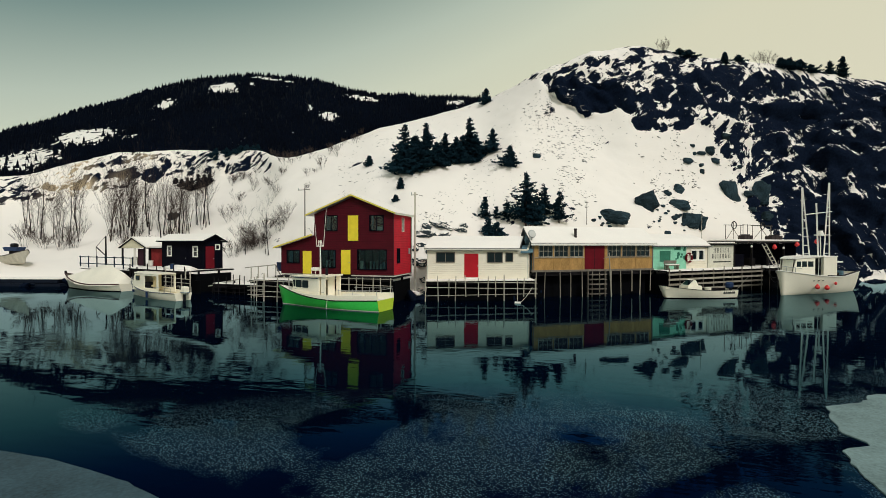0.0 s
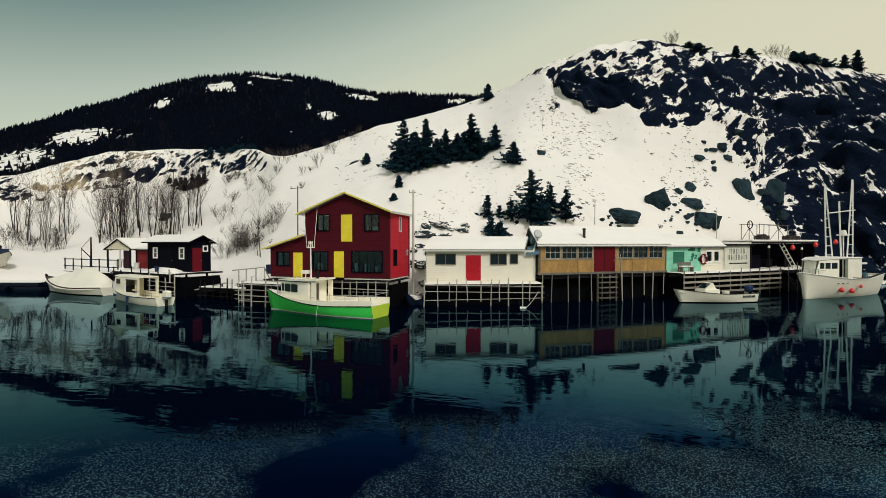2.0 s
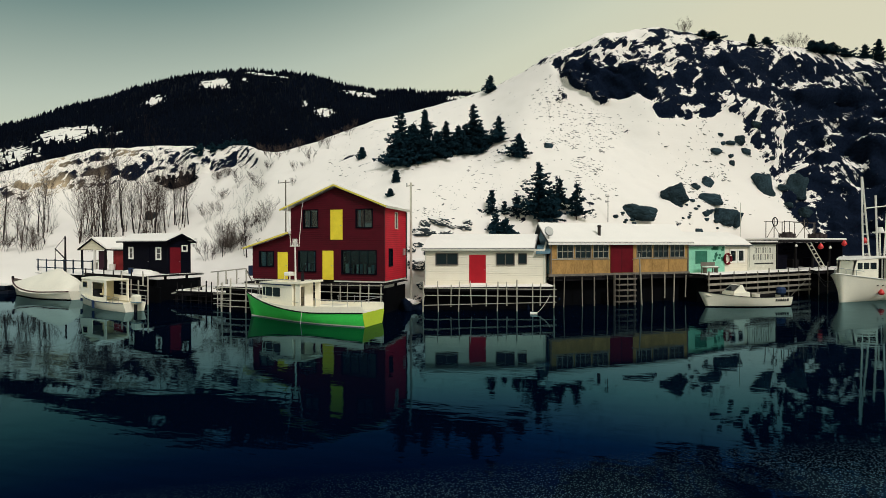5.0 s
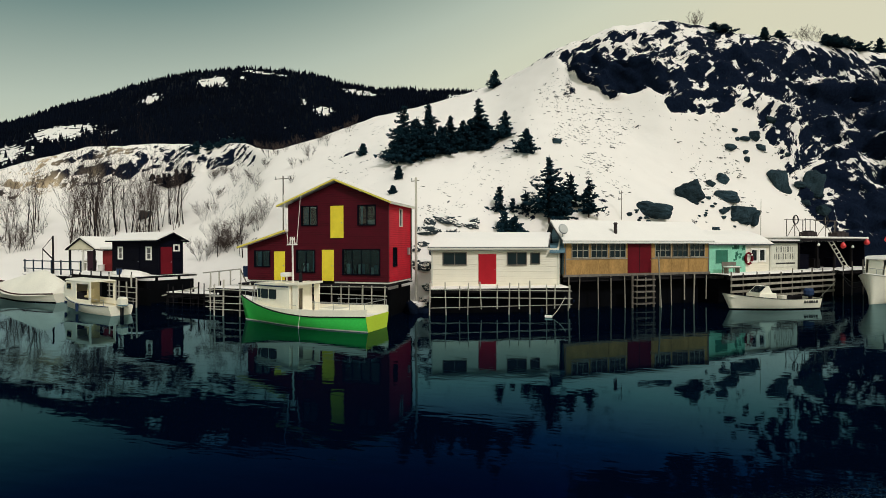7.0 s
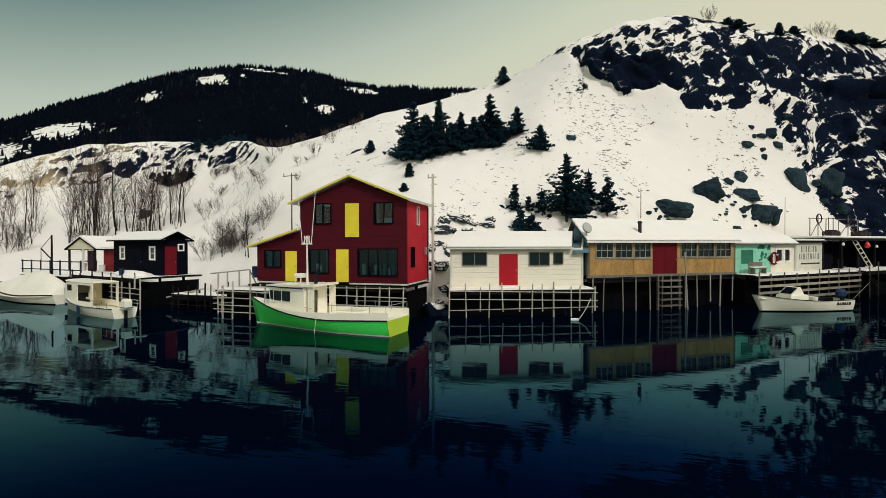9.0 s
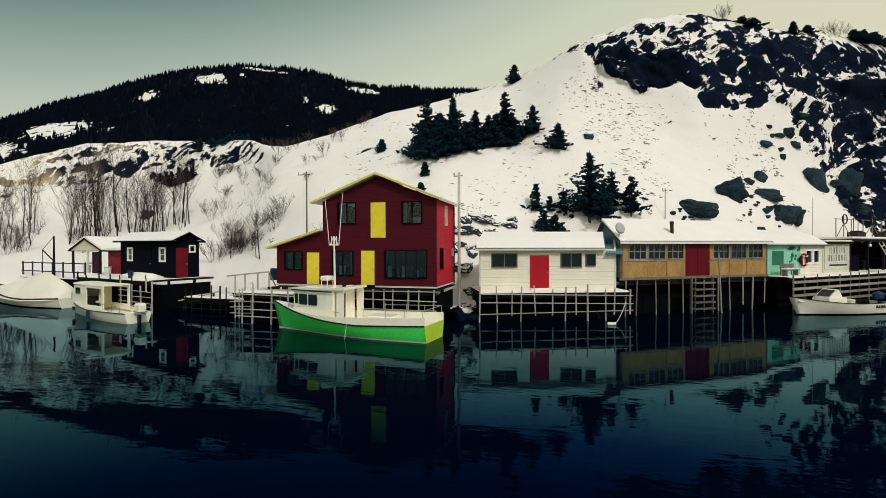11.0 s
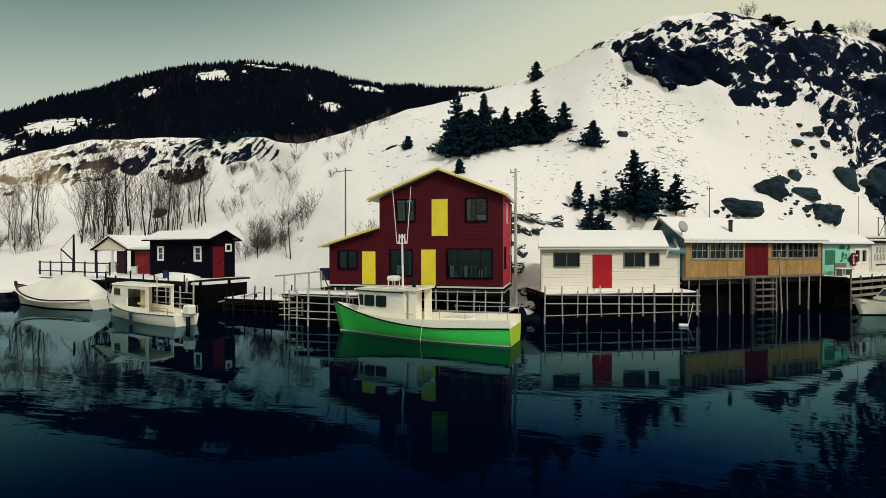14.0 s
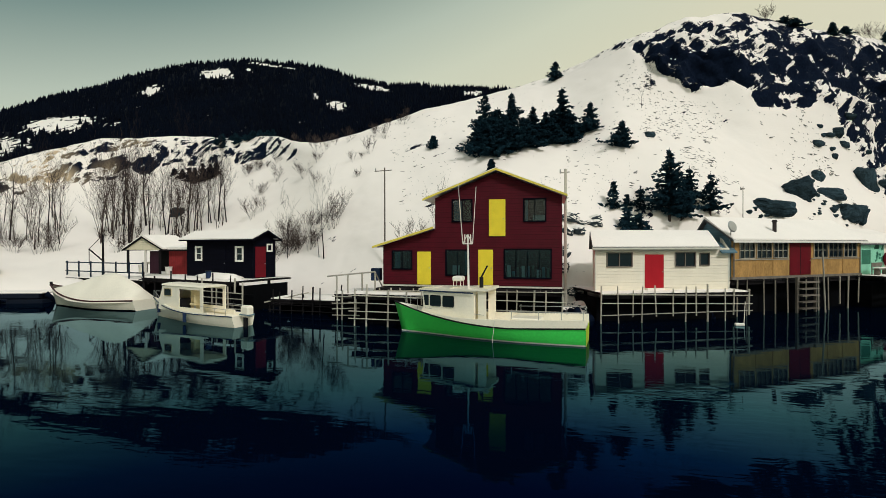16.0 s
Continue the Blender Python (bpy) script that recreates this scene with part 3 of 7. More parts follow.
def build_ground():
    nb, ns = 560, 170
    degs = np.linspace(-80, 75, nb)
    # smooth the knots along the bearing
    rs, zs = ground_place(degs, 0)
    rs, zs = [np.broadcast_to(v, degs.shape).astype(float).copy() for v in rs], [np.broadcast_to(v, degs.shape).astype(float).copy() for v in zs]
    ker = np.hanning(15)
    ker /= ker.sum()
    for v in rs + zs:
        v[:] = np.convolve(np.pad(v, 7, mode="edge"), ker, mode="valid")
    ss = np.concatenate([np.linspace(0, 1, 8, endpoint=False), np.linspace(1, 2, 22, endpoint=False), np.linspace(2, 3, 50, endpoint=False), np.linspace(3, 4, 62, endpoint=False), np.linspace(4, 6, 28)])
    ns = len(ss)
    verts, rock = np.zeros((nb, ns, 3)), np.zeros((nb, ns))
    knots = np.arange(7)
    for i, d in enumerate(degs):
        r = smooth_interp(ss, knots, [v[i] for v in rs])
        z = smooth_interp(ss, knots, [v[i] for v in zs])
        a = radians(d)
        verts[i, :, 0], verts[i, :, 1], verts[i, :, 2] = HUB[0] + r * np.sin(a), HUB[1] + r * np.cos(a), z
        # where the rock shows: the crag, the cliffs beside it, and the low cliffs behind the birches
        p_d = radians(d) * 75
        wob = np.array([noise.fractal(Vector((p_d * 0.16, q * 0.16, 7.0)), 1.0, 2.0, 4) for q in z]) * 1.1
        floor_z = np.interp(d, [1.5, 4.3, 6, 8.2, 10.5, 12, 13.2, 14.2, 16.7, 18.5, 20.2, 21.6, 22.6, 23.6, 25, 26.6, 28.5, 31], [30, 25.2, 23, 21.6, 21.4, 21.6, 20.8, 18.8, 18.2, 18.8, 20, 17.5, 15, 12, 9, 6, 3, 0.2])
        crag = np.clip((z - floor_z + wob) / 1.6 + 0.5, 0, 1) * (1.0 if d > 1.5 else 0)
        crest = np.clip((ss - 3.74) / 0.16, 0, 1)
        # dark faces, broken ledges towards the top and in the middle, a steep dark cliff above the sea
        face = np.interp(d, [2, 6, 10.5, 12, 17, 19, 22.5, 24, 28, 30], [0.545, 0.585, 0.575, 0.50, 0.485, 0.505, 0.49, 0.465, 0.50, 0.58])
        upper = np.interp(d, [4, 8, 18, 21, 26, 30], [0.49, 0.515, 0.525, 0.575, 0.575, 0.595])
        high = np.clip((z - floor_z) / np.maximum(zs[4][i] - floor_z, 1.0), 0, 1)
        amount = face + (upper - face) * np.clip((high - 0.35) / 0.3, 0, 1)
        amount = crag * (amount + (np.interp(d, [4, 12, 20, 30], [0.50, 0.475, 0.47, 0.50]) - amount) * crest)
        if -4 < d <= 6:
            amount = np.maximum(amount, 0.50 * np.clip((ss - 3.62) / 0.2, 0, 1))
        if d < -33:
            amount = np.maximum(amount, np.clip((ss - 2.95) / 0.2, 0, 1) * np.interp(d, [-60, -54, -46, -44, -40, -36, -33], [0.455, 0.465, 0.455, 0.435, 0.46, 0.455, 0.40]))
        scatter = 0.335 if -24 < d < 12 else 0.28
        amount = np.maximum(amount, np.where(ss > 1.6, scatter, 0.30))
        amount = np.maximum(amount, np.clip(0.75 - z, 0, 1) * 0.8)
        rock[i] = np.where(ss > 5.2, 0.9, amount) if d < -33 else amount
    out = verts.reshape(-1, 3)
    amt = rock.reshape(-1)
    bearing = np.repeat(degs, ns)
    for j in range(len(out)):
        p = Vector(out[j])
        rough = max(0.0, (amt[j] - 0.345) / 0.12) * (1 - 0.65 * min(1.0, max(0.0, (ss[j % ns] - 3.55) / 0.35)))
        big = noise.fractal(p * 0.055, 1.0, 2.0, 4) * 0.7
        if amt[j] > 0.4 and bearing[j] > 1.5:
            amt[j] += 0.10 * noise.fractal(Vector((p.x * 0.085 + 3.1, p.y * 0.05, p.z * 0.12)), 1.0, 2.0, 3)
        out[j, 2] += big * min(1.0, max(0.0, (out[j, 2] - 1.0) / 4))
        if rough > 0:
            a = radians(bearing[j])
            k = noise.ridged_multi_fractal(Vector((p.x * 0.10, p.y * 0.10, p.z * 0.2)), 1.0, 2.1, 5, 1.0, 2.0) - 1.1
            k2 = noise.fractal(p * 0.45, 1.0, 2.0, 4)
            push = rough * (k * 1.0 + k2 * 0.6)
            out[j, 0] -= math.sin(a) * push
            out[j, 1] -= math.cos(a) * push
            out[j, 2] += rough * k2 * 0.45
        else:
            out[j, 2] += noise.fractal(p * 0.5, 1.0, 2.0, 3) * 0.12 * (1 if out[j, 2] > 1 else 0)
    faces = []
    for i in range(nb - 1):
        for j in range(ns - 1):
            v = i * ns + j
            faces.append((v, v + ns, v + ns + 1, v + 1))
    me = bpy.data.meshes.new("ground")
    me.from_pydata(out.tolist(), [], faces)
    me.materials.append(HILL)
    at = me.attributes.new("rock", "FLOAT", "POINT")
    at.data.foreach_set("value", amt)
    me.shade_smooth()
    ob = new("ground", me)
    tagged(ob, "snow-covered hillside with a dark rocky crag above the shore", "hillside", kind="structure")
    return ob


ground = build_ground()
FAR_BEARING = [-85, -60, -54.5, -48.4, -41.3, -36, -32, -28.4, -22, -14.5, -6, 12]
FAR_R = [210, 200, 184, 170, 159, 152, 149, 146, 144, 142, 144, 150]
FAR_Z = [31.5, 37.2, 43.2, 49.4, 55.2, 56.8, 56.3, 54.6, 52.0, 50.4, 49.4, 45]


def far_place(deg, u):
    """A point of the wooded hill: u runs from 0 at its foot to 1 on the ridge and 2 behind."""
    r, z = np.interp(deg, FAR_BEARING, FAR_R), np.interp(deg, FAR_BEARING, FAR_Z)
    if u <= 1:
        rr, zz = 104 + (r - 104) * u, 10 + (z - 10) * (u ** 0.85)
    else:
        rr, zz = r + 60 * (u - 1), z - 14 * (u - 1) ** 2
    a = radians(deg)
    p = Vector((HUB[0] + rr * math.sin(a), HUB[1] + rr * math.cos(a), zz))
    p.z += noise.fractal(p * 0.03, 1.0, 2.0, 4) * 1.6 * min(1.0, u * 3)
    return p


# clearings in the wood: bearing, rise, half-widths
CLEARINGS = [(-45.0, 0.79, 0.9, 0.045), (-39.4, 0.885, 1.7, 0.045), (-38.4, 0.84, 0.6, 0.03), (-23.2, 0.93, 2.2, 0.03), (-52.2, 0.55, 2.6, 0.10), (-57.5, 0.38, 3.0, 0.13), (-27.2, 0.67, 1.3, 0.05), (-34.4, 0.975, 1.8, 0.014), (-32.0, 0.955, 0.6, 0.012), (-29.5, 0.74, 0.4, 0.03), (-11.5, 0.93, 1.4, 0.03), (-48.5, 0.47, 0.8, 0.03), (-36.3, 0.90, 0.4, 0.02)]


def cleared(deg, u):
    return any(((deg - a) / w) ** 2 + ((u - b) / h) ** 2 < 1 + 1.4 * noise.fractal(Vector((deg * 2.2, u * 55, 0)), 1.0, 2.0, 3) for a, b, w, h in CLEARINGS)


def build_far_hill():
    nb, ns = 640, 170
    vs, amt, faces = [], [], []
    for i in range(nb):
        d = -85 + 97 * i / (nb - 1)
        for j in range(ns):
            u = 1.6 * j / (ns - 1)
            vs.append(far_place(d, u)[:])
            amt.append(0.44 if cleared(d, u) else 0.72)
    for i in range(nb - 1):
        for j in range(ns - 1):
            v = i * ns + j
            faces.append((v, v + ns, v + ns + 1, v + 1))
    me = bpy.data.meshes.new("far_hill")
    me.from_pydata(vs, [], faces)
    me.materials.append(FARHILL)
    me.attributes.new("rock", "FLOAT", "POINT").data.foreach_set("value", amt)
    me.shade_smooth()
    return tagged(new("far_hill", me), "distant hill under dark spruce wood with snow patches", "hill", kind="structure")


build_far_hill()


def build_far_wood():
    """The spruces of the far hill, too many to count: three ragged tiers each."""
    rnd = random.Random(5)
    vs, fs = [], []
    n = 0
    while n < 30000:
        d, u = rnd.uniform(-64, 4), rnd.uniform(0.02, 1.06)
        if (cleared(d, u) or cleared(d, u + 0.016)) and rnd.random() < 0.97:
            continue
        p = far_place(d, u)
        h = rnd.uniform(0.7, 1.8) * rnd.choice((0.8, 1.0, 1.15)) * (1.0 if u < 0.9 else 0.85)
        w = h * rnd.uniform(0.2, 0.36)
        for t, (z0, z1, ww) in enumerate(((0.0, 0.5, 1.0), (0.28, 0.75, 0.72), (0.55, 1.0, 0.45))):
            b = len(vs)
            a0 = rnd.uniform(0, 6.3)
            for s in range(5):
                a = a0 + s * 1.2566
                q = w * ww * rnd.uniform(0.7, 1.2)
                vs.append((p.x + q * math.cos(a), p.y + q * math.sin(a), p.z + h * (z0 - rnd.uniform(0, 0.08))))
            vs.append((p.x + rnd.uniform(-0.06, 0.06), p.y, p.z + h * z1))
            fs += [(b + s, b + (s + 1) % 5, b + 5) for s in range(5)]
        n += 1
    me = bpy.data.meshes.new("far_spruce_wood")
    me.from_pydata(vs, [], fs)
    me.materials.append(FARNEEDLE)
    return tagged(new("far_spruce_wood", me), "dense dark spruce wood covering the distant hill", "forest", kind="stuff")


build_far_wood()
ground_tree = None


def ground_z(x, y):
    """Height of the built ground below a place."""
    global ground_tree
    if ground_tree is None:
        from mathutils.bvhtree import BVHTree
        me = ground.data
        ground_tree = BVHTree.FromPolygons([v.co[:] for v in me.vertices], [p.vertices[:] for p in me.polygons])
    hit = ground_tree.ray_cast(Vector((x, y, 200)), Vector((0, 0, -1)))
    return hit[0].z if hit[0] is not None else 0.0


# ---- the red house ----
FLOOR = 2.15


def red_house():
    h = thing("red_house", "maroon clapboard two-storey house with yellow doors on a timber wharf", "house", pose(0, 35, FLOOR))
    L, M, D = -10.05, -6.95, 4.3  # left end of the lean-to, left end of the main block, depth
    eave, ridge = 4.88, 6.22
    holes = [(-5.95, -4.85, 3.55, 4.75), (-3.9, -3.0, 2.72, 4.74), (-2.0, -0.85, 3.52, 4.72), (-6.32, -5.02, 0.55, 1.95), (-4.5, -3.68, 0.02, 1.98), (-3.05, -0.57, 0.45, 2.0)]
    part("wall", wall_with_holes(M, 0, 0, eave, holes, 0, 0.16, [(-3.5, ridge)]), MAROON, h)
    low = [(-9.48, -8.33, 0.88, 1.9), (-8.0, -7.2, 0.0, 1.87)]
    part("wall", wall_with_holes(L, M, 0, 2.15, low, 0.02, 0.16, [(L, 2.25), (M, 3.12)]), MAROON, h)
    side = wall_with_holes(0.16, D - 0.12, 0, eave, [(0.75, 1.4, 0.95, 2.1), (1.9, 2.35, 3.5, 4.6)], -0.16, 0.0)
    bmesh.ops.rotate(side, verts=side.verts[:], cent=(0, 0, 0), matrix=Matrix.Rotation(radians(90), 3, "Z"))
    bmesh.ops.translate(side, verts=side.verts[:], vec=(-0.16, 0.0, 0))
    part("wall", side, SUNLIT_RED, h, "red end wall with its sunlit brightness in the colour")
    part("wall", box(M, M + 0.16, 0.16, D, 3.0, eave), MAROON, h)
    part("wall", box(L, L + 0.14, 0.16, D, 0, 2.25), MAROON, h)
    part("wall", prism([(L, 0), (0, 0), (0, eave), (-3.5, ridge), (M, eave), (M, 3.1), (L, 2.25)], D - 0.12, D), MAROON, h)
    part("roof", prism([(-7.55, eave - 0.13), (-3.5, ridge + 0.10), (0.22, eave - 0.08), (0.22, eave + 0.06), (-3.5, ridge + 0.24), (-7.55, eave + 0.02)], -0.3, D + 0.3), SNOWTOP, h, "thin snow on the roof")
    for a, b in (((-7.6, eave - 0.16), (-3.5, ridge + 0.08)), ((0.27, eave - 0.08), (-3.5, ridge + 0.08))):
        part("barge_board", prism([a, b, (b[0], b[1] + 0.11), (a[0], a[1] + 0.11)], -0.36, -0.303), YTRIM, h, "yellow barge board")
    part("eave_board", box(0.225, 0.265, -0.3, D + 0.3, eave - 0.11, eave + 0.05), BOARDW, h)
    part("roof", prism([(-10.55, 2.10), (M, 3.16), (M, 3.30), (-10.55, 2.24)], -0.3, D + 0.2), SNOWTOP, h)
    part("barge_board", prism([(-10.6, 2.07), (M - 0.03, 3.15), (M - 0.03, 3.27), (-10.6, 2.18)], -0.36, -0.303), YTRIM, h)
    part("base_board", box(L, -4.56, -0.03, 0, -0.11, -0.02), BOARDW, h)
    part("base_board", box(-3.62, 0.03, -0.03, 0, -0.11, -0.02), BOARDW, h)
    part("base_board", box(0.0, 0.03, 0.0, D, -0.11, -0.02), BOARDW, h)
    part("corner_board", box(0.004, 0.03, D - 0.14, D + 0.03, 0, eave - 0.1), WHITE, h)
    part("floor", box(L, 0, 0.16, D - 0.12, -0.14, -0.01), WOODDARK, h)
    window(h, -5.95, -4.85, 3.55, 4.75, 0, NAVY, CLEAR)
    window(h, -2.0, -0.85, 3.52, 4.72, 0, NAVY, CLEAR)
    window(h, -9.48, -8.33, 0.88, 1.9, 0.02, NAVY, CLEAR)
    window(h, -6.32, -5.02, 0.55, 1.95, 0, NAVY, CLEAR)
    window(h, -3.05, -0.57, 0.45, 2.0, 0, NAVY, CLEAR, cols=4)
    door(h, -3.9, -3.0, 2.72, 4.74, 0, YELLOW, "yellow upper loft door")
    door(h, -4.5, -3.68, 0.02, 1.98, 0, YELLOW, "yellow door")
    door(h, -8.0, -7.2, 0.0, 1.87, 0.02, YELLOW, "yellow door")
    # panels added behind the panes for the glass's paler patches, and odds and ends seen dimly
    for x0, x1, z0, z1, mat in ((-5.9, -5.45, 3.5, 4.7, BLUEGREY), (-1.5, -0.9, 3.5, 3.85, TARP), (-1.95, -1.8, 3.5, 4.7, BLUEGREY), (-9.4, -9.1, 0.85, 1.85, BLUEGREY), (-6.0, -5.6, 0.5, 1.1, TARP), (-5.3, -5.1, 0.5, 1.9, BLUEGREY)):
        part("pane_backing", box(x0, x1, 0.24, 0.28, z0, z1), mat, h)
    rc = random.Random(6)
    for k in range(9):
        x, w, t = -2.95 + 0.27 * k, rc.uniform(0.1, 0.24), rc.uniform(0.2, 0.75)
        part("shelf_box", box(x, x + w, 0.3, 0.42, 0.42, 0.45 + t, 0.01), (TARP, BLUEGREY, WOOD)[k % 3], h)
    for y0, y1, z0, z1 in ((0.75, 1.4, 0.95, 2.1), (1.9, 2.35, 3.5, 4.6)):
        w = window(h, y0, y1, z0, z1, 0, BOARDW if y0 > 1 else NAVY, cols=1 if y0 > 1 else 2, w=0.06)
        w.matrix_basis = Matrix.Rotation(radians(90), 4, "Z")
    for z in (1.75, 2.0):
        part("meter_box", box(0.03, 0.14, D - 0.95, D - 0.7, z - 0.12, z + 0.1), METAL, h)
    part("drain_pipe", rod((0.07, D - 0.3, -0.1), (0.07, D - 0.3, eave - 0.15), 0.04), BLACK, h)
    return h


red_house()


def timber_wharf(at, x0, x1, y0, y1, top, label, posts, rails, post_mat=LOG, rise=0.0, deck=True, snow=True, low=-0.8, seed=1):
    """A stage on piles: deck boards, piles on the water side with cross rails, and snow on the boards."""
    rnd = random.Random(seed)
    w = thing("timber_wharf", label, "wharf", at)
    if deck:
        n = max(2, int((x1 - x0) / 0.6))
        for i in range(n):
            a, b = x0 + (x1 - x0) * i / n, x0 + (x1 - x0) * (i + 1) / n
            part("deck_board", box(a + 0.01, b - 0.01, y0 - rnd.uniform(0, 0.12), y1, top - 0.10, top - 0.03), WOODDARK, w)
        part("edge_beam", box(x0, x1, y0 + 0.05, y0 + 0.2, top - 0.32, top - 0.104), WOODDARK, w)
    if snow:
        bm = bmesh.new()
        nn = max(4, int((x1 - x0) / 0.5))
        top_r, bot_r = [], []
        for i in range(nn + 1):
            x = x0 + (x1 - x0) * i / nn
            row = [bm.verts.new((x, y, top + (0.03 + 0.09 * abs(noise.noise(Vector((x * 0.9, y * 1.3, seed))))) * (0.4 if y < y0 + 0.05 else 1))) for y in (y0 + 0.02, y0 + 0.25, (y0 + y1) / 2, y1)]
            top_r.append(row)
            bot_r.append([bm.verts.new((x, y0 + 0.02, top - 0.028)), bm.verts.new((x, y1, top - 0.028))])
        for i in range(nn):
            for j in range(3):
                bm.faces.new((top_r[i][j], top_r[i + 1][j], top_r[i + 1][j + 1], top_r[i][j + 1]))
            bm.faces.new((bot_r[i][0], bot_r[i + 1][0], top_r[i + 1][0], top_r[i][0]))
            bm.faces.new((bot_r[i][1], top_r[i][3], top_r[i + 1][3], bot_r[i + 1][1]))
        part("snow_cover", bm, SNOWTOP, w, "snow lying on the boards", True)
    for i in range(posts):
        x = x0 + (x1 - x0) * (i + 0.15) / (posts - 0.7) + rnd.uniform(-0.2, 0.2)
        part("wharf_post", rod((x + rnd.uniform(-0.1, 0.1), y0 - 0.06, low + rnd.choice((0, 0, 0, 1.15))), (x, y0 - 0.06, top + rise * rnd.uniform(0.2, 1.1)), rnd.uniform(0.035, 0.055)), post_mat, w)
    for i in range(rails):
        z = top - 0.12 - (top - 0.15) * i / max(1, rails)
        part("rail", rod((x0 - 0.1, y0 - 0.14, z + rnd.uniform(-0.1, 0.1)), (x1 + 0.1, y0 - 0.14, z + rnd.uniform(-0.1, 0.1)), 0.028), post_mat, w)
    # inner posts are blackened for the shade under the deck
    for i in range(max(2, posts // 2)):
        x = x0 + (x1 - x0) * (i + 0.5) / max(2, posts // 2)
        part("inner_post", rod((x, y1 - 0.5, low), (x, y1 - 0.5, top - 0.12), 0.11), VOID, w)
    # added black sheets that put the under-deck shade into colour
    part("underdeck_shade_sheet", box(x0 + 0.1, x1 - 0.1, y0 + 0.9, y0 + 1.0, low, top - 0.33), VOID, w)
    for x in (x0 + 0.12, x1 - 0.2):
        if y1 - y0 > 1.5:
            part("end_shade_sheet", box(x, x + 0.08, y0 + 1.02, y1 - 0.2, low, top - 0.33), VOID, w)
    return w


timber_wharf(pose(0, 35, 0), -10.3, 0.1, -0.55, 4.2, FLOOR - 0.16, "timber wharf of bare poles under the red house", 15, 4, seed=3, snow=False)
timber_wharf(pose(0, 35, 0), -11.2, -6.2, -1.9, -0.6, 1.75, "low snowy pole stage before the red house", 6, 4, seed=4, rise=0.55)


# ---- the white hut ----
def white_hut():
    ang = 19.5
    h = thing("white_hut", "white clapboard fishing hut with a red door and snowy roof", "hut", pose(1.9, 37.75, 1.7, 0, 0, ang))
    W, D, E, R = 8.5, 3.6, 2.5, 3.38

    def skewed(bm):
        """The end walls run askew to the front."""
        for v in bm.verts:
            v.co.x += 0.42 * max(0.0, v.co.y)
        return bm

    holes = [(0.76, 2.3, 1.42, 2.22), (3.1, 4.28, 0.15, 2.12), (5.02, 6.3, 1.4, 2.22), (6.6, 7.18, 1.48, 2.18)]
    part("wall", wall_with_holes(0, W, 0, E, holes, 0, 0.12), WHITEWALL, h)
    part("wall", skewed(prism_x([(0.12, 0), (D, 0), (D, E), (1.9, R), (0.12, E)], 0, 0.12)), WHITEWALL, h)
    part("wall", skewed(prism_x([(0.12, 0), (D, 0), (D, E), (1.9, R), (0.12, E)], W - 0.12, W)), WHITEWALL, h)
    part("wall", skewed(box(0.12, W - 0.12, D - 0.12, D, 0, E)), WHITEWALL, h)
    part("roof", skewed(prism_x([(-0.28, E - 0.06), (1.9, R + 0.02), (D + 0.25, E - 0.1), (D + 0.25, E), (1.9, R + 0.12), (-0.28, E + 0.05)], -0.25, 7.75)), FELT, h)
    part("roof_snow", skewed(prism_x([(-0.22, E + 0.055), (1.9, R + 0.125), (D, E + 0.1), (1.9, R + 0.24), (0.8, E + 0.70), (-0.2, E + 0.14)], -0.2, 7.7)), SNOWTOP, h, "snow on the roof")
    part("fascia", box(-0.27, 7.77, -0.33, -0.283, E - 0.08, E + 0.03), BOARDW, h)
    part("porch_roof", skewed(prism_x([(-0.3, E - 0.32), (1.2, E + 0.25), (1.2, E + 0.33), (-0.3, E - 0.24)], 7.775, W + 0.3)), BLUEGREY, h)
    window(h, 0.76, 2.3, 1.42, 2.22, 0, WOOD, w=0.06)
    window(h, 5.02, 6.3, 1.4, 2.22, 0, WOOD, w=0.06)
    window(h, 6.6, 7.18, 1.48, 2.18, 0, WOOD, cols=1, w=0.06)
    door(h, 3.1, 4.28, 0.15, 2.12, 0, RED, "bright red door")
    for x in (0.0, W - 0.09):
        part("corner_board", box(x, x + 0.09, -0.03, -0.002, 0.0, E - 0.1), BOARDW, h)
    part("step", box(3.15, 4.2, -0.25, 0.0, 0.02, 0.14), SNOWTOP, h)
    timber_wharf(h.matrix_basis @ pose(0, 0, -1.7), -0.1, W + 0.35, -1.15, 3.2, 1.68, "snowy timber stage of bare poles under the white hut", 12, 3, seed=8, rise=0.5)
    return h


white_hut()


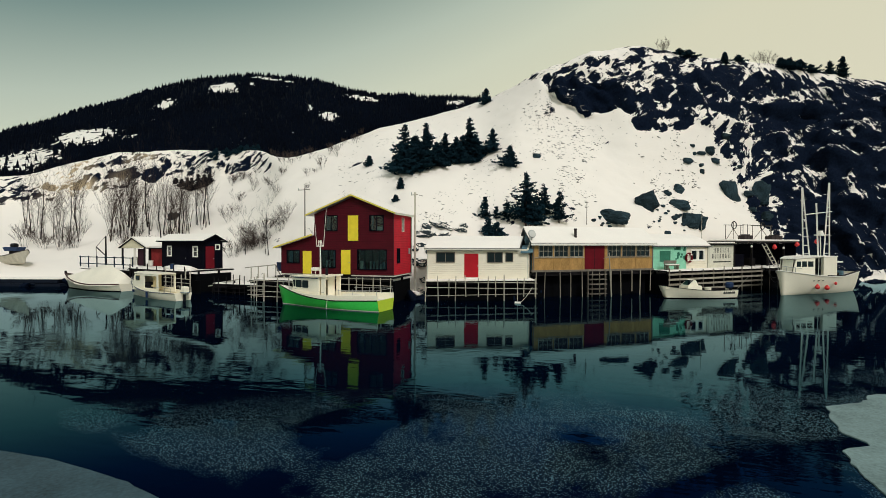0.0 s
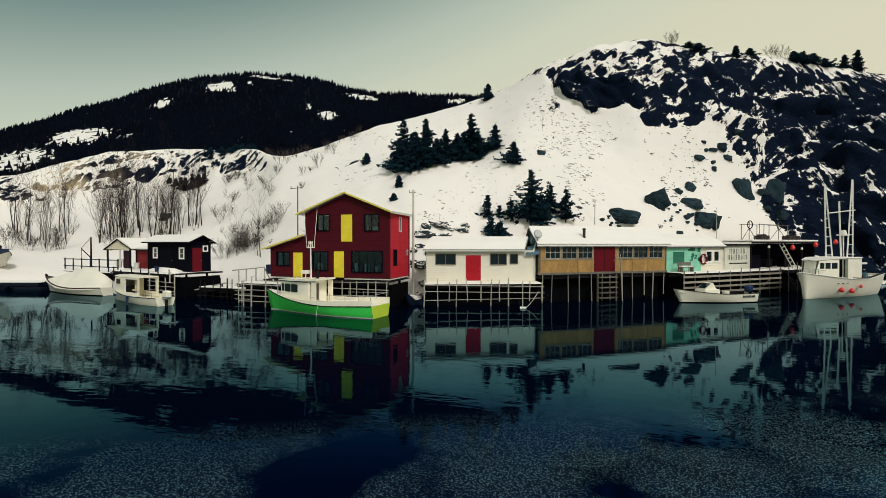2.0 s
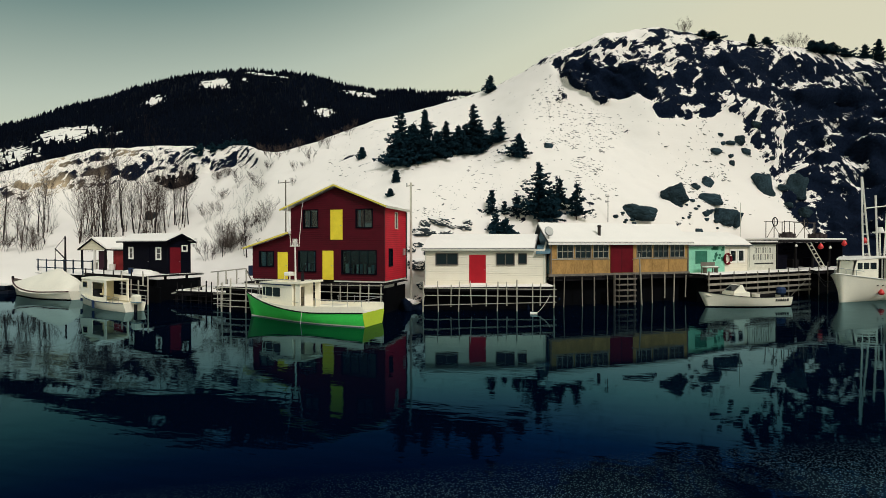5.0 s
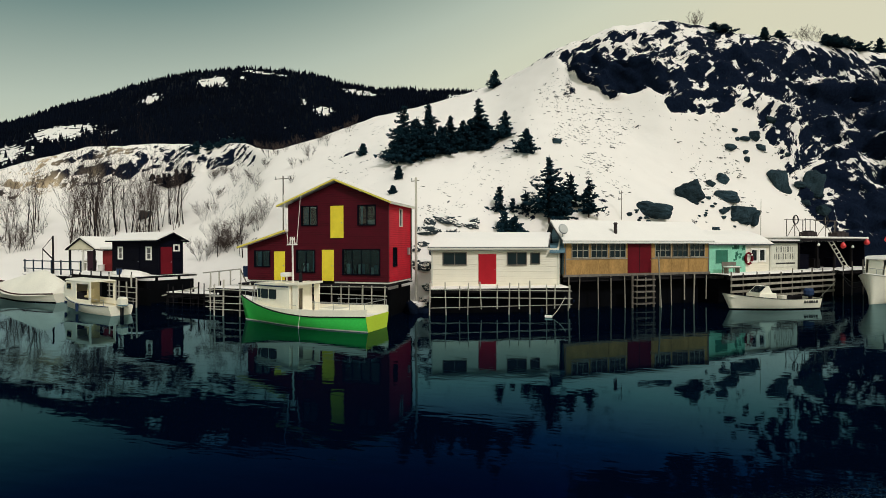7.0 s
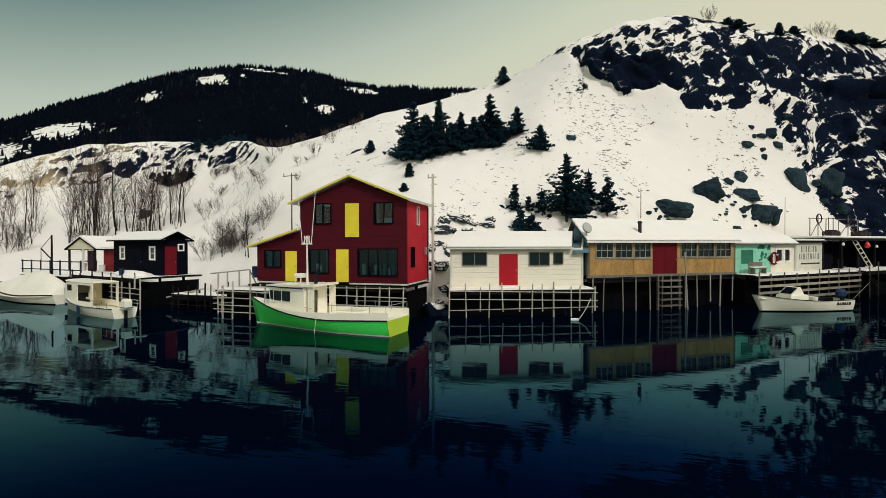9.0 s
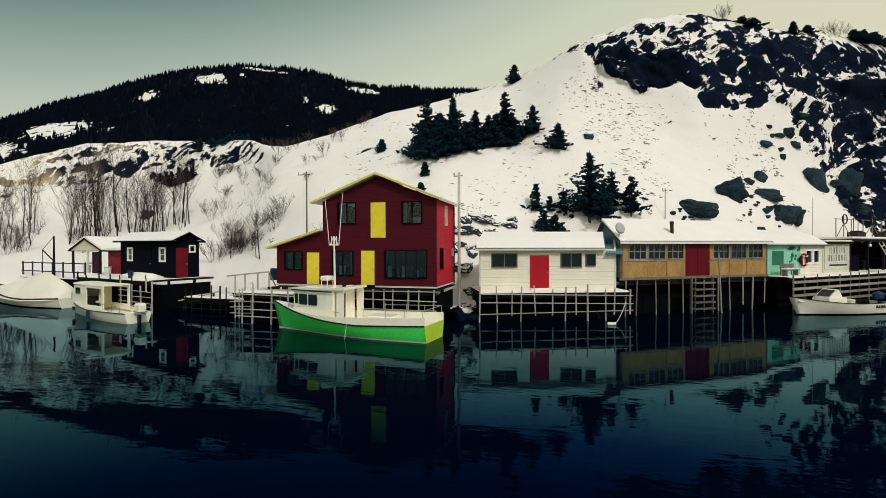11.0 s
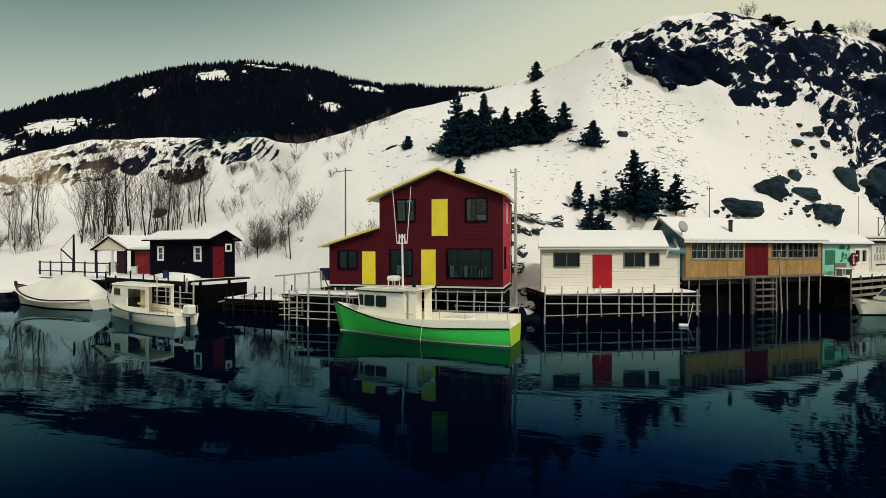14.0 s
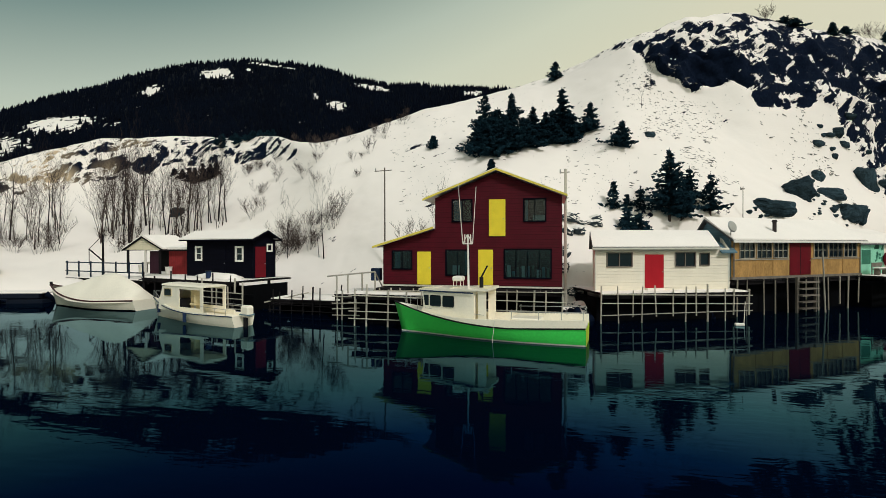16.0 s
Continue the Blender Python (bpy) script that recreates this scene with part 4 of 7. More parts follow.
# ---- the ochre hut ----
def ochre_hut():
    ang = 33.5
    h = thing("ochre_hut", "ochre plywood fishing hut with a dark red door and snowy roof", "hut", pose(10.28, 41.05, 2.4, 0, 0, ang))
    W, D, E, R = 12.5, 3.4, 2.22, 3.55

    def skewed(bm):
        """The end walls run askew to the front."""
        for v in bm.verts:
            v.co.x += 0.24 * max(0.0, v.co.y)
        return bm

    lights = [(0.55 + 1.52 * k, 1.88 + 1.52 * k, 1.15, 2.1) for k in range(3)] + [(7.5 + 1.58 * k, 8.9 + 1.58 * k, 1.15, 2.1) for k in range(3)]
    holes = lights + [(5.1, 7.15, 0.02, 2.15)]
    part("wall", wall_with_holes(0, W, 0, E, holes, 0, 0.12), OCHRE, h)
    end = [(0.12, 0), (D, 0), (D, E), (2.2, R), (0.12, E)]
    part("wall", skewed(prism_x(end, 0, 0.12)), BLUEGREY, h)
    part("wall", skewed(prism_x(end, W - 0.12, W)), OCHRE, h)
    part("wall", skewed(box(0.12, W - 0.12, D - 0.12, D, 0, E)), OCHRE, h)
    part("roof", skewed(prism_x([(-0.3, E - 0.06), (2.2, R + 0.02), (D + 0.25, E - 0.1), (D + 0.25, E), (2.2, R + 0.12), (-0.3, E + 0.05)], -0.35, W + 0.25)), FELT, h)
    part("roof_snow", skewed(prism_x([(-0.26, E + 0.055), (2.2, R + 0.125), (D, E + 0.12), (2.2, R + 0.28), (0.9, E + 0.82), (-0.24, E + 0.16)], -0.3, W + 0.2)), SNOWTOP, h, "thick snow on the roof")
    part("fascia", box(-0.35, W + 0.25, -0.35, -0.303, E - 0.1, E + 0.04), WHITE, h)
    part("floor_beam", box(-0.1, W + 0.1, -0.04, 0.1, -0.16, -0.002), WOOD, h)
    for x0, x1, z0, z1 in lights:
        window(h, x0, x1, z0, z1, 0, PILE, cols=3, rows=2, w=0.05)
    # battens over the sheet joints, a sill board and the corner boards
    for x in (2.0, 3.55, 8.98, 10.55):
        part("batten", box(x - 0.03, x + 0.03, -0.022, -0.002, 0.03, 1.06), OCHRE, h)
    for x0, x1 in ((0.1, 5.05), (7.2, 12.4)):
        part("sill_board", box(x0, x1, -0.045, -0.002, 1.03, 1.09), PILE, h)
    for x in (0.0, W - 0.1):
        part("corner_board", box(x, x + 0.1, -0.03, -0.002, 0.0, E - 0.1), WOOD, h)
    d = door(h, 5.1, 7.15, 0.02, 2.15, 0, DARKRED, "wide dark red door")
    part("door_leaf_gap", box(6.09, 6.12, -0.045, -0.036, 0.05, 2.1), BLACK, d)
    part("stove_pipe", rod((4.55, 0.6, E + 0.35), (4.55, 0.6, 3.5), 0.12), RUST, h, "rusty stove pipe")
    part("chimney_cap", rod((4.55, 0.6, 3.5), (4.55, 0.6, 3.62), 0.18, 0.1), RUST, h)
    timber_wharf(h.matrix_basis @ pose(0, 0, -2.4), 0, W, -0.02, 4.0, 2.23, "tall dark piles carrying the ochre hut over the water", 12, 0, PILE, seed=5, snow=False)
    return h


ochre_hut()


# ---- the dark shed ----
def dark_shed():
    ang = math.degrees(math.atan2(-1.4, 5.07))
    h = thing("dark_shed", "near-black boarded boat shed with white windows and snowy roof", "shed", pose(-26.74, 39.79, 2.1, 0, 0, ang))
    W0, W, D, E, R = -0.95, 6.35, 1.95, 2.78, 3.24
    holes = [(0.14, 0.80, 1.22, 2.16), (4.58, 5.28, 1.22, 2.16), (1.75, 3.5, 0.05, 2.35)]
    part("wall", wall_with_holes(W0, W, 0, E - 0.15, holes, 0, 0.12), NAVY, h)
    part("wall", box(W0, W0 + 0.12, 0.12, D, 0, E - 0.15), NAVY, h)
    part("wall", prism_x([(0.12, 0), (D, 0), (D, E - 0.15), (D / 2, R), (0.12, E - 0.15)], W - 0.12, W), NAVY, h)
    part("wall", box(W0 + 0.12, W - 0.12, D - 0.12, D, 0, E - 0.15), NAVY, h)
    part("roof", prism_x([(-0.35, E - 0.16), (D / 2, R + 0.02), (D + 0.3, E - 0.2), (D + 0.3, E - 0.1), (D / 2, R + 0.12), (-0.35, E - 0.06)], W0 - 0.5, W + 0.4), NAVY, h)
    part("roof_snow", prism_x([(-0.33, E - 0.055), (D / 2, R + 0.125), (D, E - 0.05), (D / 2, R + 0.22), (-0.3, E + 0.04)], W0 - 0.45, W + 0.33), SNOWTOP, h, "snow on the roof")
    window(h, 0.14, 0.80, 1.22, 2.16, 0, WHITE, cols=1, rows=2, w=0.13)
    window(h, 4.58, 5.28, 1.22, 2.16, 0, WHITE, cols=1, rows=2, w=0.13)
    door(h, 1.75, 3.5, 0.05, 2.35, 0, NAVY, "near-black double door")
    d = door(h, 0.15, 1.05, 0.05, 2.2, 0, DARKRED, "dark red end door")
    d.matrix_basis = Matrix.Translation((W, 0, 0)) @ Matrix.Rotation(radians(90), 4, "Z")
    w = window(h, 1.2, 1.6, 1.9, 2.35, 0, WHITE, cols=1, w=0.1)
    w.matrix_basis = Matrix.Translation((W, 0, 0)) @ Matrix.Rotation(radians(90), 4, "Z")
    m = thing("snow_heap", "heap of cleared snow on the shed deck", "snow heap", h.matrix_basis @ pose(4.4, -1.1, 0.0))
    bm = bmesh.new()
    bmesh.ops.create_icosphere(bm, subdivisions=3, radius=1.0)
    for v in bm.verts:
        v.co = Vector((v.co.x * 2.3, v.co.y * 0.75, max(-0.1, v.co.z) * 0.40)) * (1 + 0.25 * noise.fractal(v.co * 1.4, 1.0, 2.0, 3))
    part("heap", bm, SNOWTOP, m, "", True)
    bk = thing("bucket", "dark blue plastic tub on the shed deck", "tub", h.matrix_basis @ pose(4.0, -1.75, 0.05))
    part("tub", rod((0, 0, 0), (0, 0, 0.5), 0.16, 0.19, 12), BLUEPAINT, bk)
    part("rim", rod((0, 0, 0.48), (0, 0, 0.53), 0.21, 0.21, 12), BLACK, bk)
    timber_wharf(h.matrix_basis @ pose(0, 0, -2.1), -3.0, 7.2, -2.2, 2.6, 2.05, "dark timber wharf with snow before the boat shed", 7, 1, WOODDARK, seed=12, rise=0.5)
    timber_wharf(h.matrix_basis @ pose(0, 0, -2.1), 4.8, 8.7, -2.75, -2.3, 1.55, "pale pole landing frame before the boat shed", 6, 4, LOG, 0.9, deck=False, snow=False, seed=13)
    return h


dark_shed()


# ---- trees, shrubs and boulders ----
def spruce_meshes(h, w, seed, dense=1.0, airy=False):
    """Trunk and crown of a spruce: uneven tiers of boughs, each a row of small ragged sprays; an airy one shows gaps and a rounder top."""
    rnd = random.Random(seed)
    trunk = rod((0, 0, -0.3), (rnd.uniform(-0.02, 0.02) * h, 0, h * 0.95), 0.03 * h ** 0.8, 0.01, 6)
    vs, fs = [], []

    def spray(cx, cy, zz, a, size):
        ca, sa = math.cos(a), math.sin(a)
        b = len(vs)
        vs.append((cx - ca * size * 0.7, cy - sa * size * 0.7, zz + rnd.uniform(0, 0.12)))
        vs.append((cx - sa * size * 0.42, cy + ca * size * 0.42, zz - rnd.uniform(0.0, 0.16)))
        vs.append((cx + ca * size * 1.1, cy + sa * size * 1.1, zz + rnd.uniform(-0.14, 0.12)))
        vs.append((cx + sa * size * 0.42, cy - ca * size * 0.42, zz - rnd.uniform(0.0, 0.16)))
        fs.extend([(b, b + 1, b + 2), (b, b + 2, b + 3)])

    z = h * (0.16 if airy else 0.03)
    lean = rnd.uniform(0, 6.3)
    while z < h * 0.985:
        u = z / h
        taper = (1 - u ** 1.7) * min(1.0, 0.45 + 1.6 * u) if airy else (1 - u) ** 0.85 * min(1.0, 0.7 + 3.0 * u)
        reach = 1.3 * w * taper * rnd.uniform(0.55, 1.15) + 0.08
        nb = max(4, int((5 + 4 * (1 - u)) * dense))
        a0 = rnd.uniform(0, 6.3)
        for i in range(nb):
            a = a0 + 6.283 * i / nb + rnd.uniform(-0.4, 0.4)
            ln = reach * rnd.uniform(0.35, 1.15) * (1 + 0.5 * noise.noise(Vector((math.cos(a) * 1.2 + seed * 5.1, math.sin(a) * 1.2, z * 0.7)))) * (1 + 0.18 * math.cos(a - lean))
            if airy and rnd.random() < 0.22:
                continue
            rise = rnd.uniform(-0.05, 0.35) if airy else rnd.uniform(-0.12, 0.2)
            steps = max(2, int(ln / 0.15))
            for s in range(steps):
                f = (s + 0.6) / steps
                d = f * ln
                zz = z + rise * d - 0.26 * d * f + 0.22 * d * f ** 4 + rnd.uniform(-0.05, 0.05) * (1 + 0.4 * h)
                size = 0.09 + 0.12 * (1 - f) + 0.03 * h ** 0.5
                for t in range(4 if f > 0.35 else 3):
                    spread = 0.10 + 0.25 * d * (1 - f)
                    spray(d * math.cos(a) + rnd.uniform(-spread, spread), d * math.sin(a) + rnd.uniform(-spread, spread), zz, a + rnd.uniform(-0.9, 0.9), size * rnd.uniform(0.7, 1.15))
        z += (h * 0.034 + 0.07) / min(1.0, dense) * rnd.uniform(0.6, 1.5)
    for k in range(7):
        spray(0, 0, h * (0.95 + 0.012 * k), rnd.uniform(0, 6.3), 0.12 * (1 - k / 9))
    top = len(vs)
    vs += [(0.03, 0, h * 0.93), (-0.02, 0.03, h * 0.93), (0, 0, h * 1.05), (-0.02, -0.03, h * 0.93)]
    fs += [(top, top + 1, top + 2), (top + 1, top + 3, top + 2), (top + 3, top, top + 2)]
    crown = bpy.data.meshes.new("crown")
    crown.from_pydata(vs, [], fs)
    crown.materials.append(NEEDLE)
    return trunk, crown


def spruce(label, x, y, h, w, seed, z=None, dense=1.0, group="", airy=False, needles=None):
    t = thing("spruce_tree", label, "tree", pose(x, y, (ground_z(x, y) if z is None else z) - 0.05, 0, 0, seed * 37 % 360), group)
    trunk, crown = spruce_meshes(h, w, seed, dense, airy)
    part("trunk", trunk, BARK, t)
    if needles:
        crown.materials[0] = needles
    c = new("crown", crown)
    c.parent = t
    return t


GROVE = "spruces of the hillside grove"
for i, (x, y, h, w) in enumerate(((-7.0, 56.9, 5.8, 2.3), (-5.8, 57.6, 4.0, 2.0), (-4.4, 57.4, 5.5, 1.8), (-2.3, 58.9, 3.7, 1.6), (-1.0, 59.6, 3.0, 1.5), (0.6, 60.1, 5.4, 1.9), (3.5, 60.7, 3.0, 1.25), (6.2, 57.4, 2.4, 1.25), (-7.6, 57.4, 3.1, 1.8), (-6.4, 58.4, 3.4, 2.0), (-3.3, 58.4, 2.7, 1.8), (-0.3, 60.4, 2.9, 1.7), (1.3, 60.8, 3.0, 1.6), (-6.6, 56.3, 3.4, 2.1), (-5.1, 56.5, 3.8, 2.3), (-5.9, 56.0, 2.4, 1.9), (-3.0, 57.7, 2.8, 2.0), (-0.4, 59.0, 2.6, 1.9), (1.5, 59.6, 2.7, 1.7))):
    spruce("dark dense spruce standing in snow on the hillside", x, y, h, w, 11 + i, group=GROVE)
BELOW = "spruces below the grove"
for i, (x, y, h, w, lab) in enumerate(((8.8, 50.3, 5.7, 1.9, "tall dark spruce on the snowy slope above the huts"), (10.6, 51.6, 3.4, 1.5, "dark bushy spruce beside a taller one"), (9.7, 50.4, 3.0, 1.5, "dark bushy spruce beside a taller one"), (12.1, 51.3, 3.3, 1.0, "slender spruce with a bare lower trunk"), (4.5, 50.1, 2.1, 0.9, "small open spruce in snow"), (6.7, 50.9, 1.9, 0.75, "small dark spruce in snow"), (5.6, 50.7, 1.1, 0.5, "small dark spruce in snow"), (5.2, 47.9, 1.9, 1.1, "young bushy spruce behind the white hut"), (6.1, 48.0, 1.9, 1.1, "young bushy spruce behind the white hut"))):
    spruce(lab, x, y, h, w, 31 + i, dense=0.6 if h < 2.2 and y > 49 else 0.85 if h < 4 else 1.1, group=BELOW, airy=h > 2.5)
spruce("tiny spruce sapling in snow", -5.8, 52.1, 1.2, 0.4, 51)
spruce("tiny spruce sapling in snow", -5.4, 49.6, 0.7, 0.35, 52)
spruce("squat dark juniper bush in snow", -13.0, 59.4, 1.3, 0.9, 53, dense=1.5)
spruce("wind-bent spruce on the skyline", 0.2, 74.5, 2.4, 1.1, 54)
CREST = "spruces along the crest of the crag"
for i, (x, y, h, w) in enumerate(((28.4, 77.6, 0.9, 1.3), (29.8, 77.8, 1.0, 1.4), (35.2, 80.4, 1.7, 0.7), (37.5, 82.0, 1.0, 1.0), (44.4, 85.8, 1.6, 1.5), (46.0, 86.6, 1.8, 1.6), (47.6, 87.4, 1.6, 1.5), (49.4, 88.2, 1.3, 1.2), (52.6, 89.6, 2.1, 0.8), (54.6, 90.2, 3.2, 1.0))):
    spruce("low dark spruce on the crest of the crag", x, y, h, w, 61 + i, group=CREST)


WEST = "spruces between the western outcrops"
for i, (x, y, h, w) in enumerate(((-57.8, 75.9, 5.4, 1.7), (-56.8, 76.4, 6.2, 1.9), (-55.7, 76.7, 5.6, 1.7), (-58.9, 76.1, 4.8, 1.6), (-60.7, 76.6, 3.4, 1.5), (-55.0, 77.3, 4.4, 1.5), (-62.6, 77.2, 2.6, 1.3))):
    spruce("dark spruce between snowy rock outcrops", x + 4.0, y - 4.0, h * 0.42, w * 0.5, 81 + i, group=WEST, needles=FARNEEDLE)


for i in range(13):
    f = i / 12
    spruce("low dark juniper along the edge of an outcrop", -53.4 + 9.4 * f, 76.3 + 1.1 * f + 0.5 * math.sin(i * 2.3), 0.9 + 0.35 * math.sin(i * 1.7), 0.8, 95 + i, dense=1.2, group="junipers along the outcrop")


def bare_tree_mesh(h, seed, spread=0.35, stems=1, levels=3):
    """Stems, boughs and twigs of a leafless tree, tapered and crooked."""
    rnd = random.Random(seed)
    vs, fs = [], []

    def limb(p, d, ln, r, level):
        n = 4 if level == 0 else 3
        sides = 5 if level == 0 else 3
        rings = []
        q, dd = p.copy(), d.copy()
        for s in range(n + 1):
            f = s / n
            rad = max(r * (1 - 0.8 * f), 0.007)
            x = dd.orthogonal().normalized()
            y = dd.cross(x)
            b = len(vs)
            for k in range(sides):
                c = 6.283 * k / sides
                vs.append((q + rad * (math.cos(c) * x + math.sin(c) * y))[:])
            rings.append(b)
            if level < levels and s >= (2 if level == 0 else 1):
                for _ in range(rnd.choice((1, 2, 2) if spread < 0.3 else (2, 3, 3)) if level else rnd.choice((2, 3))):
                    out = Vector((rnd.uniform(-1, 1), rnd.uniform(-1, 1), rnd.uniform(0.1, 0.9))).normalized()
                    limb(q.copy(), (dd * 0.75 + out * (spread + 0.35)).normalized(), ln * rnd.uniform(0.28, 0.5), rad * 0.55, level + 1)
            dd = (dd + Vector((rnd.uniform(-1, 1), rnd.uniform(-1, 1), rnd.uniform(-0.2, 0.5))) * 0.13).normalized()
            q = q + dd * (ln / n)
        for a, b in zip(rings, rings[1:]):
            for k in range(sides):
                j = (k + 1) % sides
                fs.append((a + k, a + j, b + j, b + k))

    for s in range(stems):
        lean = Vector((rnd.uniform(-1, 1), rnd.uniform(-1, 1), 0)) * (0.08 if stems == 1 else 0.17 if h > 5 else 0.45)
        limb(Vector((lean.x * 0.4, lean.y * 0.4, -0.25)), (Vector((0, 0, 1)) + lean).normalized(), h * rnd.uniform(0.75, 1.0), (0.0105 * h + 0.010) if stems == 1 else (0.0050 * h + (0.008 if h > 5 else 0.005)), 0)
    me = bpy.data.meshes.new("bare_tree")
    me.from_pydata(vs, [], fs)
    me.materials.append(DARKBARK if stems == 1 else BARK)
    return me


BIRCH = [bare_tree_mesh(1.0 * s, 70 + i, 0.12, n, 3 if n < 3 else 2) for i, (s, n) in enumerate(((9.5, 1), (8.5, 2), (10.0, 1), (8.0, 3), (6.5, 3)))]
SHRUB = [bare_tree_mesh(s, 90 + i, 0.5, 6, 2) for i, s in enumerate((2.4, 1.8, 3.0))]
rnd = random.Random(17)


def planted(name, label, category, me, x, y, turn, size, group):
    ob = new(name, me)
    ob.matrix_basis = pose(x, y, ground_z(x, y) - 0.02, 0, 0, turn) @ Matrix.Scale(size, 4)
    return tagged(ob, label, category, group)


for x0, x1, y0, y1, n, sizes in ((-54.5, -47.0, 54.0, 59.5, 24, (0.7, 1.22)), (-46.0, -38.5, 55.5, 60.5, 20, (0.6, 1.05)), (-63.0, -55.0, 50.0, 56.0, 13, (0.5, 0.95)), (-52.0, -38.0, 57.0, 61.0, 14, (0.5, 0.8)), (-70.0, -62.0, 52.0, 60.0, 7, (0.5, 0.75))):
    for i in range(n):
        planted("bare_birch_tree", "leafless grey birch standing in snow behind the sheds", "tree", BIRCH[rnd.randrange(5)], rnd.uniform(x0, x1), rnd.uniform(y0, y1), rnd.uniform(0, 360), rnd.uniform(*sizes), "bare birches behind the sheds")
for x0, x1, y0, y1, n, sizes in ((-62.0, -52.0, 47.5, 51.0, 9, (0.6, 1.1)), (-52, -40, 52, 57, 10, (0.4, 0.8)), (-26.5, -20.0, 48.5, 51.5, 20, (0.5, 0.95)), (-38.0, -28.0, 57.0, 66.0, 7, (0.5, 1.0)), (-30.0, -18.0, 56.0, 62.0, 5, (0.35, 0.7)), (-30.0, -18.0, 64.0, 71.0, 14, (0.3, 0.6)), (-12, -6, 43.5, 46, 4, (0.5, 0.9)), (-45.0, -38.0, 69.5, 71.5, 12, (0.35, 0.6)), (-38.0, -33.0, 71.5, 73.5, 9, (0.3, 0.5))):
    for i in range(n):
        planted("bare_shrub", "leafless brown shrub poking through snow", "shrub", SHRUB[rnd.randrange(3)], rnd.uniform(x0, x1), rnd.uniform(y0, y1), rnd.uniform(0, 360), rnd.uniform(*sizes), "bare shrubs on the slope")
for x, y, s in ((-19.7, 46.8, 0.5), (-24.4, 48.9, 0.42), (-20.4, 47.3, 0.3), (-8.5, 42.5, 0.4), (9.0, 63.5, 0.16), (10.5, 66.0, 0.2)):
    planted("bare_birch_tree", "small leafless tree on the snowy hill", "tree", BIRCH[2], x, y, x * 31 % 360, s, "")

for x, y, q in ((25.8, 76.4, 0.75), (26.2, 76.6, 0.6), (42.2, 85.0, 0.75), (41.2, 84.6, 0.65), (43.2, 85.4, 0.6)):
    planted("bare_shrub", "leafless bush on the crest of the crag", "shrub", SHRUB[0], x, y, x * 53 % 360, q, "bare bushes on the crest")


def boulder_mesh(seed, sx, sy, sz, fine=4):
    bm = bmesh.new()
    bmesh.ops.create_icosphere(bm, subdivisions=fine, radius=1.0)
    for v in bm.verts:
        p = v.co.copy()
        c = max(abs(p.x), abs(p.y), abs(p.z))
        p = p * (0.55 + 0.45 / c) * 0.8
        q = p + Vector((seed * 7.3, 0, 0))
        k = 1 + 0.30 * noise.fractal(q * 1.1, 1.0, 2.0, 3) + 0.16 * (noise.voronoi(q * 1.6)[0][1] - noise.voronoi(q * 1.6)[0][0]) + 0.05 * noise.fractal(q * 6, 1.0, 2.0, 3)
        v.co = Vector((p.x * sx, p.y * sy, p.z * sz)) * k
    return bm


for i, (x, y, sx, sy, sz, tilt, up) in enumerate(((17.7, 54.4, 1.95, 1.2, 0.85, 12, 0.45), (21.5, 58.2, 1.4, 1.1, 1.2, -22, 0.55), (26.0, 64.6, 0.75, 0.6, 0.7, 30, 0.3), (25.5, 61.1, 1.3, 0.9, 0.75, 4, 0.3), (26.4, 60.0, 1.25, 1.0, 1.05, 10, 0.45), (27.6, 60.8, 0.8, 0.7, 1.05, 20, 0.9), (24.5, 63.0, 0.55, 0.5, 0.35, 35, 0.2), (33.0, 69.6, 1.2, 0.9, 1.8, -18, 0.6), (37.4, 72.4, 1.3, 0.9, 2.0, 15, 0.6), (23.5, 57.2, 0.45, 0.4, 0.35, 0, 0.1), (0.5, 46.3, 1.3, 0.8, 0.45, 8, 0.1), (-0.6, 44.6, 1.0, 0.7, 0.5, -5, 0.15), (1.3, 45.2, 0.8, 0.6, 0.4, 0, 0.1), (2.6, 46.5, 0.7, 0.6, 0.35, 0, 0.1), (9.1, 59.8, 0.6, 0.5, 0.35, 10, 0.1), (-0.1, 41.9, 0.9, 0.8, 0.55, 0, 0.2), (0.9, 40.8, 0.6, 0.5, 0.4, 0, 0.1), (1.2, 39.4, 0.7, 0.6, 0.45, 0, 0.1), (-48.5, 62.5, 0.9, 0.8, 0.9, 10, 0.4))):
    b = part("boulder", boulder_mesh(i + 1, sx * 0.98, sy * 1.0, sz * 1.0), SNOWROCK if 10 <= i <= 17 and i != 14 else ROCK, None)
    b.matrix_basis = pose(x, y, ground_z(x, y) + up * 0.5, 0, tilt, i * 25 % 60 - 30)
    tagged(b, "dark grey angular boulder lying in the snow", "boulder", "boulders on the slope")


